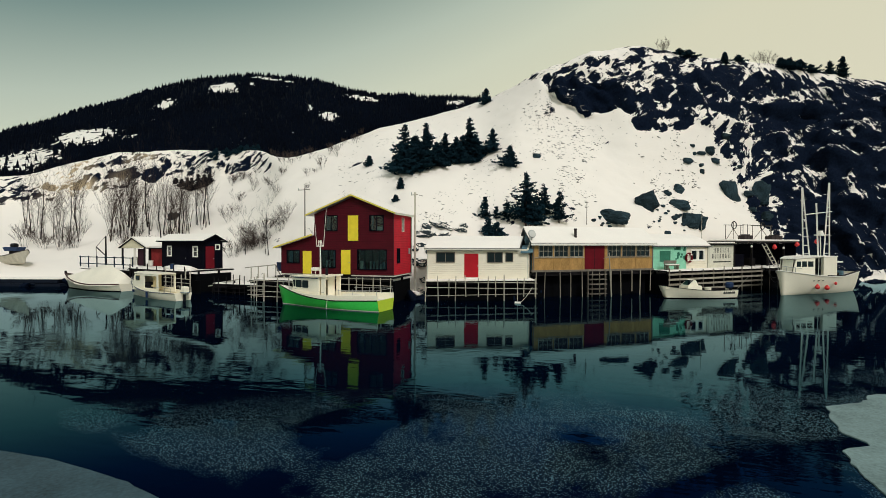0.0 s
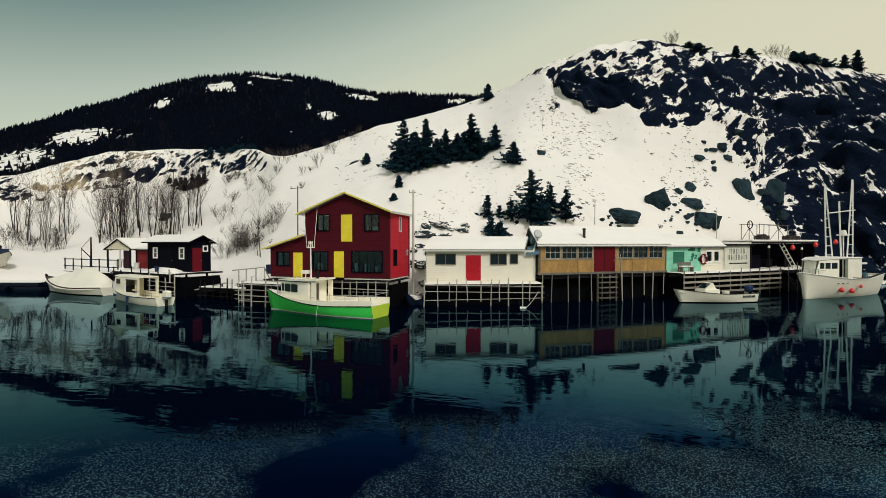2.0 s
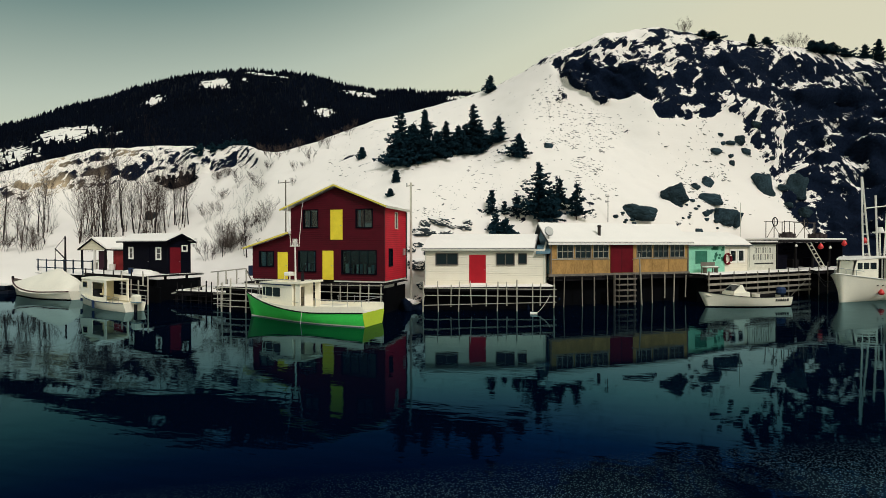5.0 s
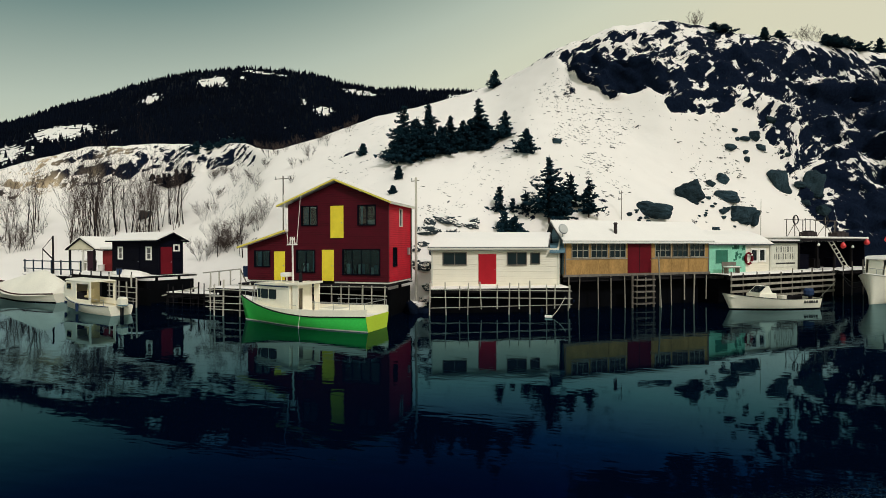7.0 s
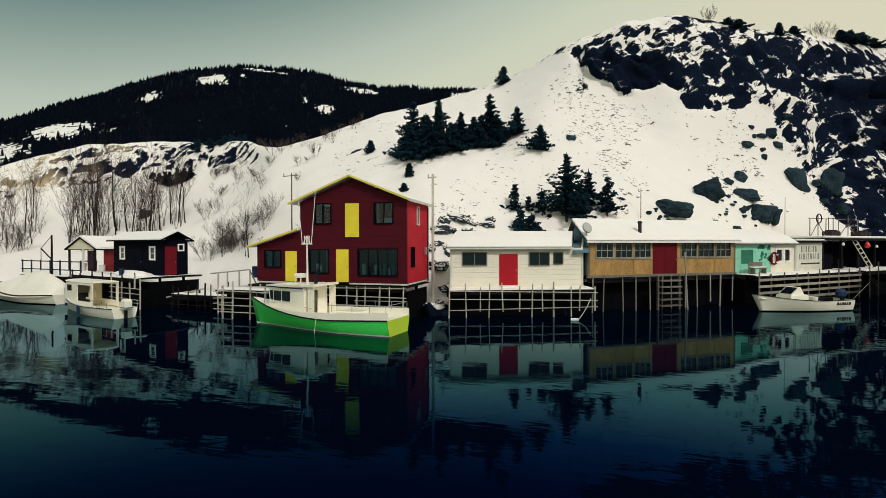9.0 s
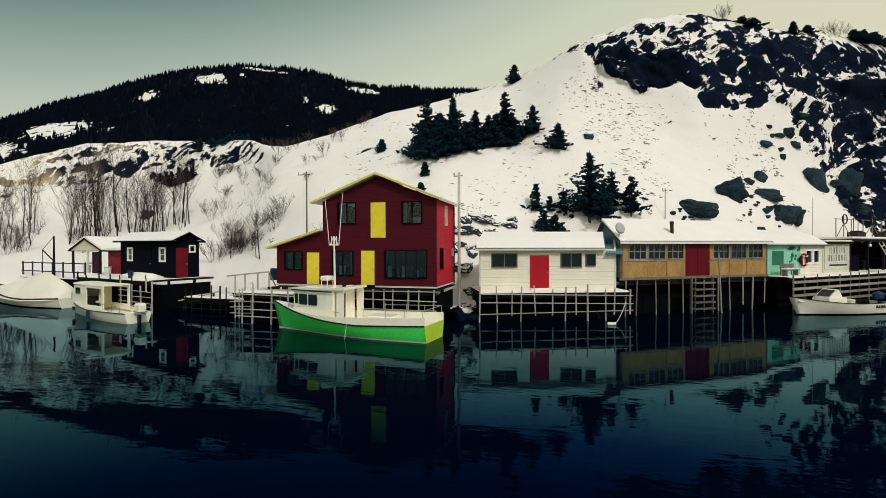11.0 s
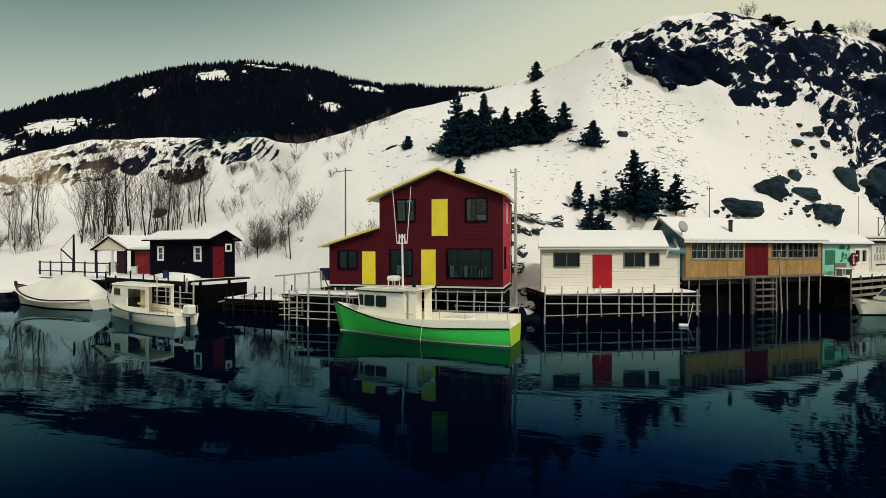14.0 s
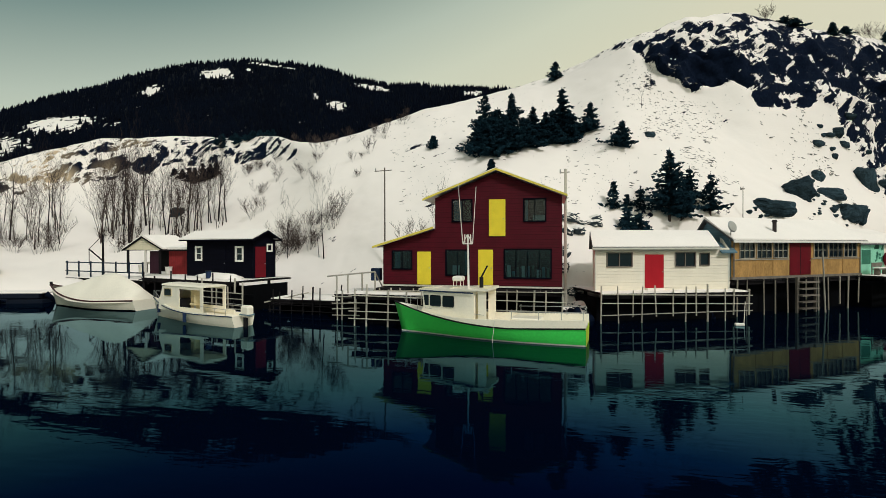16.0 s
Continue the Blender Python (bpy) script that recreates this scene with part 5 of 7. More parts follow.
# broken stones below the cliff and round the boulders: place, reach, number, size
rs = random.Random(77)
for cx, cy, rx, n, big in ((28.6, 69.0, 1.6, 6, 0.62), (31.0, 70.6, 1.3, 4, 0.72), (34.3, 73.2, 1.4, 3, 0.8), (23.6, 58.6, 1.0, 6, 0.30), (25.2, 59.2, 0.9, 5, 0.34), (18.4, 53.6, 1.5, 9, 0.24), (16.4, 53.3, 1.1, 6, 0.26), (22.0, 57.3, 0.9, 5, 0.24), (36.4, 70.6, 1.6, 6, 0.6)):
    for k in range(n):
        x, y, q = cx + rs.uniform(-1, 1) * rx, cy + rs.uniform(-0.6, 0.6) * rx, big * rs.uniform(0.45, 1.1)
        b = part("stone", boulder_mesh(rs.randrange(90) + 20, q * rs.uniform(1.0, 1.5), q, q * rs.uniform(0.5, 0.9), 3), ROCK, None)
        b.matrix_basis = pose(x, y, ground_z(x, y) + q * 0.15, 0, rs.uniform(-25, 25), rs.uniform(0, 360))
        tagged(b, "small dark broken stone in the snow", "stone", "stones on the slope")
for cx, cy, rx, n, big in ((0.2, 45.4, 1.3, 7, 0.5), (2.7, 46.6, 1.5, 8, 0.42), (-0.3, 43.2, 0.8, 4, 0.42), (0.9, 40.4, 0.9, 5, 0.4), (1.0, 38.4, 0.8, 4, 0.36)):
    for k in range(n):
        x, y, q = cx + rs.uniform(-1, 1) * rx, cy + rs.uniform(-0.7, 0.7) * rx, big * rs.uniform(0.5, 1.15)
        b = part("stone", boulder_mesh(rs.randrange(90) + 20, q * rs.uniform(1.0, 1.7), q, q * rs.uniform(0.6, 1.0), 3), SNOWROCK, None)
        b.matrix_basis = pose(x, y, ground_z(x, y) + q * 0.1, 0, rs.uniform(-20, 20), rs.uniform(0, 360))
        tagged(b, "snow-covered grey rock on the bank by the house", "stone", "snowy rocks by the house")


# where grass and stones break the snow: place and reach
PATCHES = [(9.2, 65.3, 2.6), (11.7, 63.8, 3.0), (13.6, 65.6, 2.4), (15.9, 65.2, 1.6), (14.5, 62.7, 1.5), (9.3, 60.5, 1.2), (13.1, 58.2, 1.6), (-13.4, 66.0, 1.7), (-0.5, 50.8, 1.0), (-0.6, 46.4, 1.6), (1.6, 46.0, 1.3), (27.3, 67.7, 1.8), (24.0, 62.5, 1.6), (17.6, 53.4, 1.8), (25.5, 59.4, 1.8)]


def stones():
    """Small stones and tufts that break the snow, too many to count."""
    r = random.Random(23)
    vs, fs = [], []
    n = 0
    while n < 2400:
        deg = r.uniform(-24, 26)
        f = r.uniform(0.05, 1.0)
        a = radians(deg)
        r2, r4 = np.interp(deg, BEARING, FOOT), np.interp(deg, BEARING, RIDGE)
        rr = r2 + (r4 - r2) * f
        x, y = HUB[0] + rr * math.sin(a), HUB[1] + rr * math.cos(a)
        near = min(((x - a_) / w_) ** 2 + ((y - b_) / w_) ** 2 for a_, b_, w_ in PATCHES)
        if near > 1 and (noise.noise(Vector((x * 0.13, y * 0.13, 3.0))) < 0.1 or r.random() < 0.75) and r.random() < 0.975:
            continue
        z = ground_z(x, y)
        sx, sy, sz = 0.05 + 0.45 * r.random() ** 3.0, r.uniform(0.03, 0.08), r.uniform(0.02, 0.06)
        b = len(vs)
        turn = r.uniform(-0.7, 0.5)
        for k in range(6):
            c = 6.283 * k / 6
            px, py = sx * math.cos(c) * r.uniform(0.6, 1.2), sy * math.sin(c) * r.uniform(0.6, 1.2)
            vs.append((x + px, y + py, z + px * turn * 0.6 - 0.08 + py * 0.7))
        vs.append((x + r.uniform(-0.08, 0.08), y, z + sz))
        fs += [(b + k, b + (k + 1) % 6, b + 6) for k in range(6)]
        n += 1
    me = bpy.data.meshes.new("scattered_stones")
    me.from_pydata(vs, [], fs)
    me.materials.append(TUFT)
    tagged(new("scattered_stones", me), "small dark stones and tufts showing through the snow", "stones", kind="stuff")


stones()


def utility_pole(label, x, y, top, r, arm, mat):
    z0 = ground_z(x, y)
    p = thing("utility_pole", label, "pole", pose(x, y, z0))
    part("shaft", rod((0, 0, -0.5), (0, 0, top - z0), r, r * 0.75, 8), mat, p)
    part("cross_arm", rod((-arm, 0, top - z0 - 0.25), (arm * 0.7, 0, top - z0 - 0.2), 0.035), mat, p)
    part("insulator", rod((-arm * 0.9, 0, top - z0 - 0.22), (-arm * 0.9, 0, top - z0 - 0.02), 0.045), METAL, p)
    return p


utility_pole("pale weathered pole beside the red house", 0.32, 39.3, 9.1, 0.11, 0.35, LOG)
utility_pole("thin grey pole on the slope behind the house", -12.9, 43.3, 10.3, 0.07, 0.8, WOOD)
utility_pole("thin pole on the slope behind the ochre hut", 14.9, 52.5, 9.2, 0.035, 0.2, WOOD)


# ---- boats ----
def hull_shape(L, B, ts, stern, mid, bow, rake=0.7, draft=0.35, full=1.6, n=22, m=8, bilge=0.45):
    """Rows of points from keel to sheer along one side; the stern at x = 0, the stem at x = L."""
    rows = []
    for i in range(n + 1):
        u = i / n
        f = ts + (1 - ts) * math.sin(min(1.0, u / 0.5) * math.pi / 2)
        if u > 0.45:
            f *= max(0.0, 1 - ((u - 0.45) / 0.55) ** (1.3 + full * 0.6))
        sheer = stern + (mid - stern) * min(1, u / 0.35) if u < 0.35 else mid + (bow - mid) * ((u - 0.35) / 0.65) ** 1.9
        row = []
        for j in range(m + 1):
            v = j / m
            flare = v ** (bilge + 0.75 * max(0, u - 0.3))
            z = -draft * (1 - 0.6 * u) + (sheer + draft * (1 - 0.6 * u)) * (v ** 1.25)
            x = u * (L - rake) + rake * max(0, z / bow) * u**3
            row.append((x, B / 2 * f * flare, z))
        rows.append(row)
    return rows


def hull_parts(boat, rows, skin, transom, guard, deck_mat, deck_drop=0.28, boot=None, guard_r=0.05):
    """Outer skin, transom, sheer guard, inner deck."""
    bm = bmesh.new()
    for side in (1, -1):
        grid = [[bm.verts.new((x, side * y, z)) for x, y, z in row] for row in rows]
        for a, b in zip(grid, grid[1:]):
            for j in range(len(a) - 1):
                bm.faces.new((a[j], b[j], b[j + 1], a[j + 1]))
    bmesh.ops.remove_doubles(bm, verts=bm.verts[:], dist=0.002)
    hull = part("hull", bm, skin, boat, "", True)
    bm = bmesh.new()
    st = rows[0]
    ring = [bm.verts.new((x - 0.012, y, z)) for x, y, z in st] + [bm.verts.new((x - 0.012, -y, z)) for x, y, z in st[::-1][:-1]]
    bm.faces.new(ring)
    part("transom", bm, transom, boat)
    for side in (1, -1):
        bm = bmesh.new()
        line = [Vector((r[-1][0], side * (r[-1][1] + guard_r * 0.3), r[-1][2])) for r in rows]
        for p, q in zip(line, line[1:]):
            rod(p, q, guard_r, seg=6, bm=bm)
        part("sheer_guard", bm, guard, boat)
    bm = bmesh.new()
    up = []
    for i, r in enumerate(rows):
        zd = r[-1][2] - deck_drop
        inner = float(np.interp(zd, [p[2] for p in r], [p[1] for p in r]))
        xd = float(np.interp(zd, [p[2] for p in r], [p[0] for p in r]))
        up.append((xd - 0.04 * (i == len(rows) - 1), max(0.0, inner - 0.05), zd))
    a = [bm.verts.new(p) for p in up]
    b = [bm.verts.new((x, -y, z)) for x, y, z in up]
    for i in range(len(up) - 1):
        bm.faces.new((a[i], a[i + 1], b[i + 1], b[i]))
    for side, line in ((1, a), (-1, b)):
        c = [bm.verts.new((r[-1][0], side * max(0.0, r[-1][1] - 0.05), r[-1][2])) for r in rows]
        d = [bm.verts.new((r[-1][0], side * r[-1][1], r[-1][2])) for r in rows]
        for i in range(len(up) - 1):
            bm.faces.new((line[i], line[i + 1], c[i + 1], c[i]))
            bm.faces.new((c[i], c[i + 1], d[i + 1], d[i]))
    part("deck", bm, deck_mat, boat)
    if boot:
        bm = bmesh.new()
        for side in (1, -1):
            lo, hi = [], []
            for r in rows:
                def at_z(zz):
                    for p, q in zip(r, r[1:]):
                        if p[2] <= zz <= q[2]:
                            t = (zz - p[2]) / max(1e-6, q[2] - p[2])
                            return tuple(p[k] + t * (q[k] - p[k]) for k in range(3))
                    return r[0]
                p, q = at_z(-0.02), at_z(0.07)
                lo.append(bm.verts.new((p[0] + 0.004, side * (p[1] + 0.008), p[2])))
                hi.append(bm.verts.new((q[0] + 0.004, side * (q[1] + 0.008), q[2])))
            for i in range(len(rows) - 1):
                bm.faces.new((lo[i], lo[i + 1], hi[i + 1], hi[i]))
        part("boot_top", bm, boot, boat)
    return hull


def hull_y(rows, x, z):
    """Half-breadth of the skin at a place along the hull and a height."""
    best = min(rows, key=lambda r: abs(r[4][0] - x))
    ys, zs = [p[1] for p in best], [p[2] for p in best]
    return float(np.interp(z, zs, ys))


def bulwark(boat, rows, i0, i1, h0, h1, mat, inset=0.05):
    """A raised side above the sheer, from station i0 to i1."""
    for side in (1, -1):
        bm = bmesh.new()
        prev = None
        for i in range(i0, i1 + 1):
            x, y, z = rows[i][-1]
            h = h0 + (h1 - h0) * (i - i0) / max(1, i1 - i0)
            ya, yb = max(0.0, y - inset * 0.2), max(0.0, y - inset - 0.05)
            ring = [bm.verts.new((x, side * yy, zz)) for yy, zz in ((ya, z), (ya, z + h), (yb, z + h), (yb, z - 0.1))]
            if prev:
                for k in range(4):
                    bm.faces.new((prev[k], prev[(k + 1) % 4], ring[(k + 1) % 4], ring[k]))
            else:
                bm.faces.new(ring)
            prev = ring
        bm.faces.new(prev[::-1])
        part("bulwark", bm, mat, boat)


def outboard(boat, x, y, z, mat):
    part("outboard_motor", box(x - 0.62, x - 0.06, y - 0.24, y + 0.24, z, z + 0.62, 0.09), mat, boat)
    part("outboard_leg", box(x - 0.36, x - 0.14, y - 0.07, y + 0.07, z - 0.7, z + 0.02, 0.02), BLACK, boat)


def green_boat():
    b = thing("fishing_boat", "green and white inshore fishing boat with a lime transom", "boat", pose(1.0, 31.0, 0.0, 0, 0, 172.0))
    rows = hull_shape(9.55, 2.7, 0.84, 0.80, 0.66, 1.50, 0.42, bilge=0.22)
    hull_parts(b, rows, GREEN, LIME, BLACK, WHITE, 0.1, WHITE, 0.035)
    bulwark(b, rows, 0, 9, 0.36, 0.36, GEL)
    bulwark(b, rows, 9, 18, 0.36, 0.04, GEL)
    # wheelhouse, its raked front at the bow side, narrowing forward with the hull
    def narrowed(bm):
        for v in bm.verts:
            v.co.y *= 1 - 0.56 * max(0.0, (v.co.x - 5.2) / 2.85) ** 1.3
        return bm

    for side in (1, -1):
        bm = bmesh.new()
        for a, c in ((5.0, 5.4), (5.4, 6.0), (6.0, 6.7), (6.7, 7.4)):
            prism([(a, 0.6), (c, 0.6), (c, 2.22 - 0.03 * (c - 4.9)), (a, 2.22 - 0.03 * (a - 4.9))], side * 0.93 - 0.03, side * 0.93 + 0.03, bm=bm)
        prism([(7.4, 0.8), (8.0, 1.0), (7.72, 1.35), (7.80, 2.13), (7.4, 2.145)], side * 0.93 - 0.03, side * 0.93 + 0.03, bm=bm)
        bmesh.ops.remove_doubles(bm, verts=bm.verts[:], dist=0.001)
        w = part("cabin_side", narrowed(bm), GEL, b)
        for a, c in ((6.0, 6.62), (6.72, 7.34)):
            part("cabin_window", narrowed(box(a, c, side * 0.965 - 0.005, side * 0.965 + 0.012, 1.42, 1.96, 0.05)), GLASS, w)
        part("cabin_window", narrowed(prism([(7.42, 1.44), (7.64, 1.44), (7.72, 1.94), (7.42, 1.96)], side * 0.965 - 0.005, side * 0.965 + 0.012)), GLASS, w)
        part("grab_rail", narrowed(rod((4.5, side * 1.0, 1.15), (7.6, side * 1.0, 1.3), 0.012)), METAL, b)
    w = part("cabin_front", narrowed(prism_x([(-0.88, 0.9), (0.88, 0.9), (0.88, 2.1), (-0.88, 2.1)], 7.70, 7.76)), GEL, b)
    for y in (-0.3, 0.0, 0.3):
        part("cabin_window", box(7.765, 7.78, y - 0.13, y + 0.13, 1.45, 1.95), GLASS, w)
    part("foredeck", narrowed(prism([(7.8, 0.85), (9.2, 1.12), (9.2, 1.18), (7.8, 1.1)], -0.6, 0.6)), GEL, b)
    part("aft_bulkhead", wall_ring_x(4.95, 0.9, 0.5, 2.2), GEL, b)
    part("cabin_door", box(4.84, 4.9, 0.5, 0.86, 0.55, 2.1), CREAM, b, "cream cabin door")
    part("side_post", box(4.42, 4.80, -0.94, -0.88, 0.5, 2.22), GEL, b)
    part("side_post", box(4.42, 4.80, 0.88, 0.94, 0.5, 2.22), GEL, b)
    roof = bmesh.new()
    for p_, q_ in ((4.3, 5.2), (5.2, 6.2), (6.2, 7.2), (7.2, 8.0)):
        lo = lambda x: 2.26 - 0.033 * (x - 4.3)
        prism([(p_, lo(p_)), (q_, lo(q_)), (q_, lo(q_) + 0.1), (p_, lo(p_) + 0.12)], -1.05, 1.05, bm=roof)
    part("cabin_roof", narrowed(roof), GEL, b)
    for side in (1, -1):
        bm = bmesh.new()
        for p_, q_ in ((5.0, 6.0), (6.0, 7.0), (7.0, 7.95)):
            box(p_, q_, side * 1.062 - 0.01, side * 1.062 + 0.01, 2.12, 2.18, bm=bm)
        part("roof_edge", narrowed(bm), BLUEPAINT, b)
    # mast with spreader and two whips
    part("mast", rod((5.55, 0, 2.05), (5.6, 0, 4.9), 0.055, 0.045), WHITE, b, "white mast")
    part("spreader", rod((5.6, -0.42, 4.45), (5.6, 0.42, 4.45), 0.03), WHITE, b)
    part("spreader", rod((5.36, 0, 4.45), (5.84, 0, 4.45), 0.03), WHITE, b)
    part("radar_stub", rod((5.45, 0, 4.45), (5.45, 0, 4.9), 0.03), WHITE, b)
    part("radar_stub", rod((5.75, 0, 4.45), (5.75, 0, 4.9), 0.03), WHITE, b)
    part("mast_stay", rod((5.36, 0, 4.45), (5.56, 0, 4.85), 0.025), WHITE, b)
    part("mast_stay", rod((5.84, 0, 4.45), (5.64, 0, 4.85), 0.025), WHITE, b)
    part("whip_aerial", rod((5.82, 0.1, 4.45), (5.98, 0.3, 7.3), 0.022, 0.014), WHITE, b)
    part("whip_aerial", rod((5.38, -0.1, 4.45), (5.26, -0.3, 7.25), 0.022, 0.014), WHITE, b)
    part("exhaust_stack", rod((4.85, 0.2, 2.3), (4.85, 0.2, 2.85), 0.10), BLACK, b)
    part("exhaust_pipe", rod((4.85, 0.2, 2.85), (4.55, 0.2, 3.4), 0.04), BLACK, b)
    part("roof_box", box(5.85, 6.35, -0.4, 0.2, 2.62, 2.86, 0.06), WHITE, b)
    for x in (5.92, 6.28):
        for y in (-0.34, 0.14):
            part("box_leg", rod((x, y, 2.25), (x, y, 2.63), 0.018), WHITE, b)
    # rails round the stern and the bow
    for side in (1, -1):
        for x in (0.1, 1.0, 2.0, 3.2):
            part("rail_post", rod((x, side * 1.08, 1.05), (x, side * 1.08, 1.48), 0.014), METAL, b)
        part("stern_rail", rod((0.1, side * 1.08, 1.48), (3.3, side * 1.08, 1.38), 0.016), METAL, b)
        part("bow_rail", rod((8.0, side * 0.6, 1.72), (9.55, side * 0.08, 1.80), 0.014), METAL, b)
        part("rail_post", rod((8.0, side * 0.6, 1.1), (8.0, side * 0.6, 1.72), 0.014), METAL, b)
        part("rail_post", rod((8.8, side * 0.34, 1.25), (8.8, side * 0.34, 1.76), 0.014), METAL, b)
    part("stern_rail", rod((0.1, -1.08, 1.48), (0.1, 1.08, 1.48), 0.016), METAL, b)
    part("engine_box", box(2.0, 3.4, -0.5, 0.5, 0.55, 1.02, 0.05), GEL, b)
    part("mooring_line", rod((3.9, hull_y(rows, 3.9, 0.7) + 0.03, 0.98), (4.0, hull_y(rows, 3.9, 0.7) + 0.08, 0.0), 0.012), WHITE, b)
    return b


def wall_ring_x(x, hw, z0, z1):
    """A bulkhead across a boat with a door opening."""
    bm = bmesh.new()
    box(x, x + 0.05, -hw, -0.1, z0, z1, bm=bm)
    box(x, x + 0.05, 0.55, hw, z0, z1, bm=bm)
    box(x, x + 0.05, -0.1, 0.55, z1 - 0.2, z1, bm=bm)
    return bm


green_boat()




def cuddy_boat():
    b = thing("motor_boat", "small cream motor boat with open cabin and outboard motor", "boat", pose(-16.8, 31.6, 0.0, 0, 0, 163.0) @ Matrix.Diagonal((1.22, 0.86, 1.0, 1.0)))
    rows = hull_shape(7.0, 2.3, 0.72, 0.60, 0.58, 1.15, 0.4, bilge=0.28)
    hull_parts(b, rows, GEL, GEL, BLUEPAINT, GEL, 0.2, None, 0.028)
    bulwark(b, rows, 5, 21, 0.10, 0.10, GEL)
    # cabin: a solid forward part with a window, an open doorway, an aft post
    for side in (1, -1):
        w = part("cabin_side", prism([(3.85, 0.5), (5.55, 0.62), (5.48, 1.2), (5.18, 1.98), (3.85, 2.04)], side * 0.78 - 0.025, side * 0.78 + 0.025), GEL, b)
        part("window_frame", box(4.45, 5.05, side * 0.81 - 0.004, side * 0.81 + 0.006, 1.42, 1.88, 0.03), CREAM, w)
        part("cabin_window", box(4.5, 5.0, side * 0.82 - 0.004, side * 0.82 + 0.010, 1.47, 1.83, 0.03), GLASS, w)
        part("cabin_post", box(2.0, 2.22, side * 0.82 - 0.03, side * 0.82 + 0.03, 0.5, 2.03, 0.01), GEL, b)
        part("lintel", box(2.2, 3.86, side * 0.80 - 0.025, side * 0.80 + 0.025, 1.88, 2.05), GEL, b)
        part("coaming", box(2.2, 3.86, side * 0.84 - 0.025, side * 0.84 + 0.025, 0.5, 0.86), GEL, b)
        part("side_rail", rod((0.25, side * 0.98, 0.98), (2.0, side * 1.0, 1.02), 0.014), METAL, b)
        for x in (0.25, 1.0, 1.7):
            part("rail_post", rod((x, side * 0.98, 0.58), (x, side * 0.98, 1.0), 0.014), METAL, b)
        part("bow_rail", rod((5.6, side * 0.72, 1.32), (6.85, side * 0.08, 1.58), 0.014), METAL, b)
        for x, y, z in ((5.6, 0.72, 0.9), (6.25, 0.42, 1.0), (6.85, 0.08, 1.1)):
            part("rail_post", rod((x, side * y, z), (x, side * y, 1.32 + (x - 5.6) * 0.208), 0.014), METAL, b)
    front = part("cabin_front", prism([(5.49, 0.75), (5.54, 0.75), (5.22, 1.99), (5.17, 1.99)], -0.80, 0.80), GEL, b)
    for y in (-0.38, 0.38):
        part("cabin_window", prism([(5.395, 1.35), (5.41, 1.35), (5.28, 1.86), (5.265, 1.86)], y - 0.28, y + 0.28), GLASS, front)
    part("cabin_back", box(3.80, 3.84, -0.78, 0.0, 0.5, 2.0), CREAM, b)
    part("dashboard", box(3.88, 4.14, -0.1, 0.75, 0.5, 1.3, 0.02), BLACK, b)
    seat = part("helm_seat", box(2.95, 3.35, 0.1, 0.55, 0.95, 1.08, 0.04), CREAM, b)
    part("seat_back", box(2.92, 3.0, 0.1, 0.55, 1.05, 1.55, 0.03), CREAM, seat)
    part("seat_post", rod((3.15, 0.32, 0.4), (3.15, 0.32, 0.96), 0.06), METAL, seat)
    roof = bmesh.new()
    for p_, q_ in ((1.95, 3.0), (3.0, 4.1), (4.1, 5.25)):
        prism_x([(-0.86, 2.04), (0.86, 2.04), (0.80, 2.12), (0.4, 2.17), (-0.4, 2.17), (-0.80, 2.12)], p_, q_, bm=roof)
    part("cabin_roof", roof, GEL, b)
    part("foredeck", prism([(5.48, 0.72), (6.75, 0.98), (6.75, 1.03), (5.48, 0.90)], -0.32, 0.32), GEL, b)
    for x, z in ((3.0, 0.5), (6.0, 0.72)):
        part("fender", rod((x, hull_y(rows, x, z) + 0.1, z + 0.1), (x, hull_y(rows, x, z) + 0.09, z - 0.4), 0.09, seg=9), BLUEPAINT, b)
    outboard(b, 0.0, 0.1, 0.55, GEL)
    part("outboard_band", box(-0.63, -0.05, -0.15, 0.35, 0.66, 0.72), BLUEGREY, b)
    return b


cuddy_boat()


def covered_boat():
    b = thing("covered_boat", "white open boat under a pale tarpaulin tent", "boat", pose(-27.6, 36.2, 0.0, 0, 0, 175.0))
    rows = hull_shape(9.3, 2.9, 0.7, 0.72, 0.62, 1.52, 0.6, bilge=0.3)
    hull_parts(b, rows, GEL, GEL, PLUM, WOOD, 0.3, VOID, 0.05)
    bm = bmesh.new()
    ring0 = None
    n = 18
    for i in range(n + 1):
        u = i / n
        x = 0.15 + u * 8.2
        k = min(len(rows) - 1, int(round(x / 9.2 * (len(rows) - 1))))
        hw, sh = rows[k][-1][1] + 0.06, rows[k][-1][2]
        ridge = np.interp(u, [0, 0.12, 0.30, 0.42, 1.0], [1.2, 1.9, 2.5, 2.42, 1.32])
        sag = 0.05 * math.sin(u * 21)
        ring = []
        for j in range(9):
            v = j / 8 * 2 - 1
            z = sh - 0.12 + (max(ridge - sh, 0.02) + 0.12) * (1 - abs(v) ** 1.35) + sag * (1 - abs(v)) * abs(v) * 3
            ring.append(bm.verts.new((x, hw * v, z)))
        if ring0:
            for a in range(8):
                bm.faces.new((ring0[a], ring0[a + 1], ring[a + 1], ring[a]))
        else:
            bm.faces.new(ring)
        ring0 = ring
    part("tarpaulin", bm, TARP, b, "pale tarpaulin cover", True)
    part("stem_head", box(9.14, 9.3, -0.06, 0.06, 1.40, 1.72), WOODDARK, b)
    return b


covered_boat()


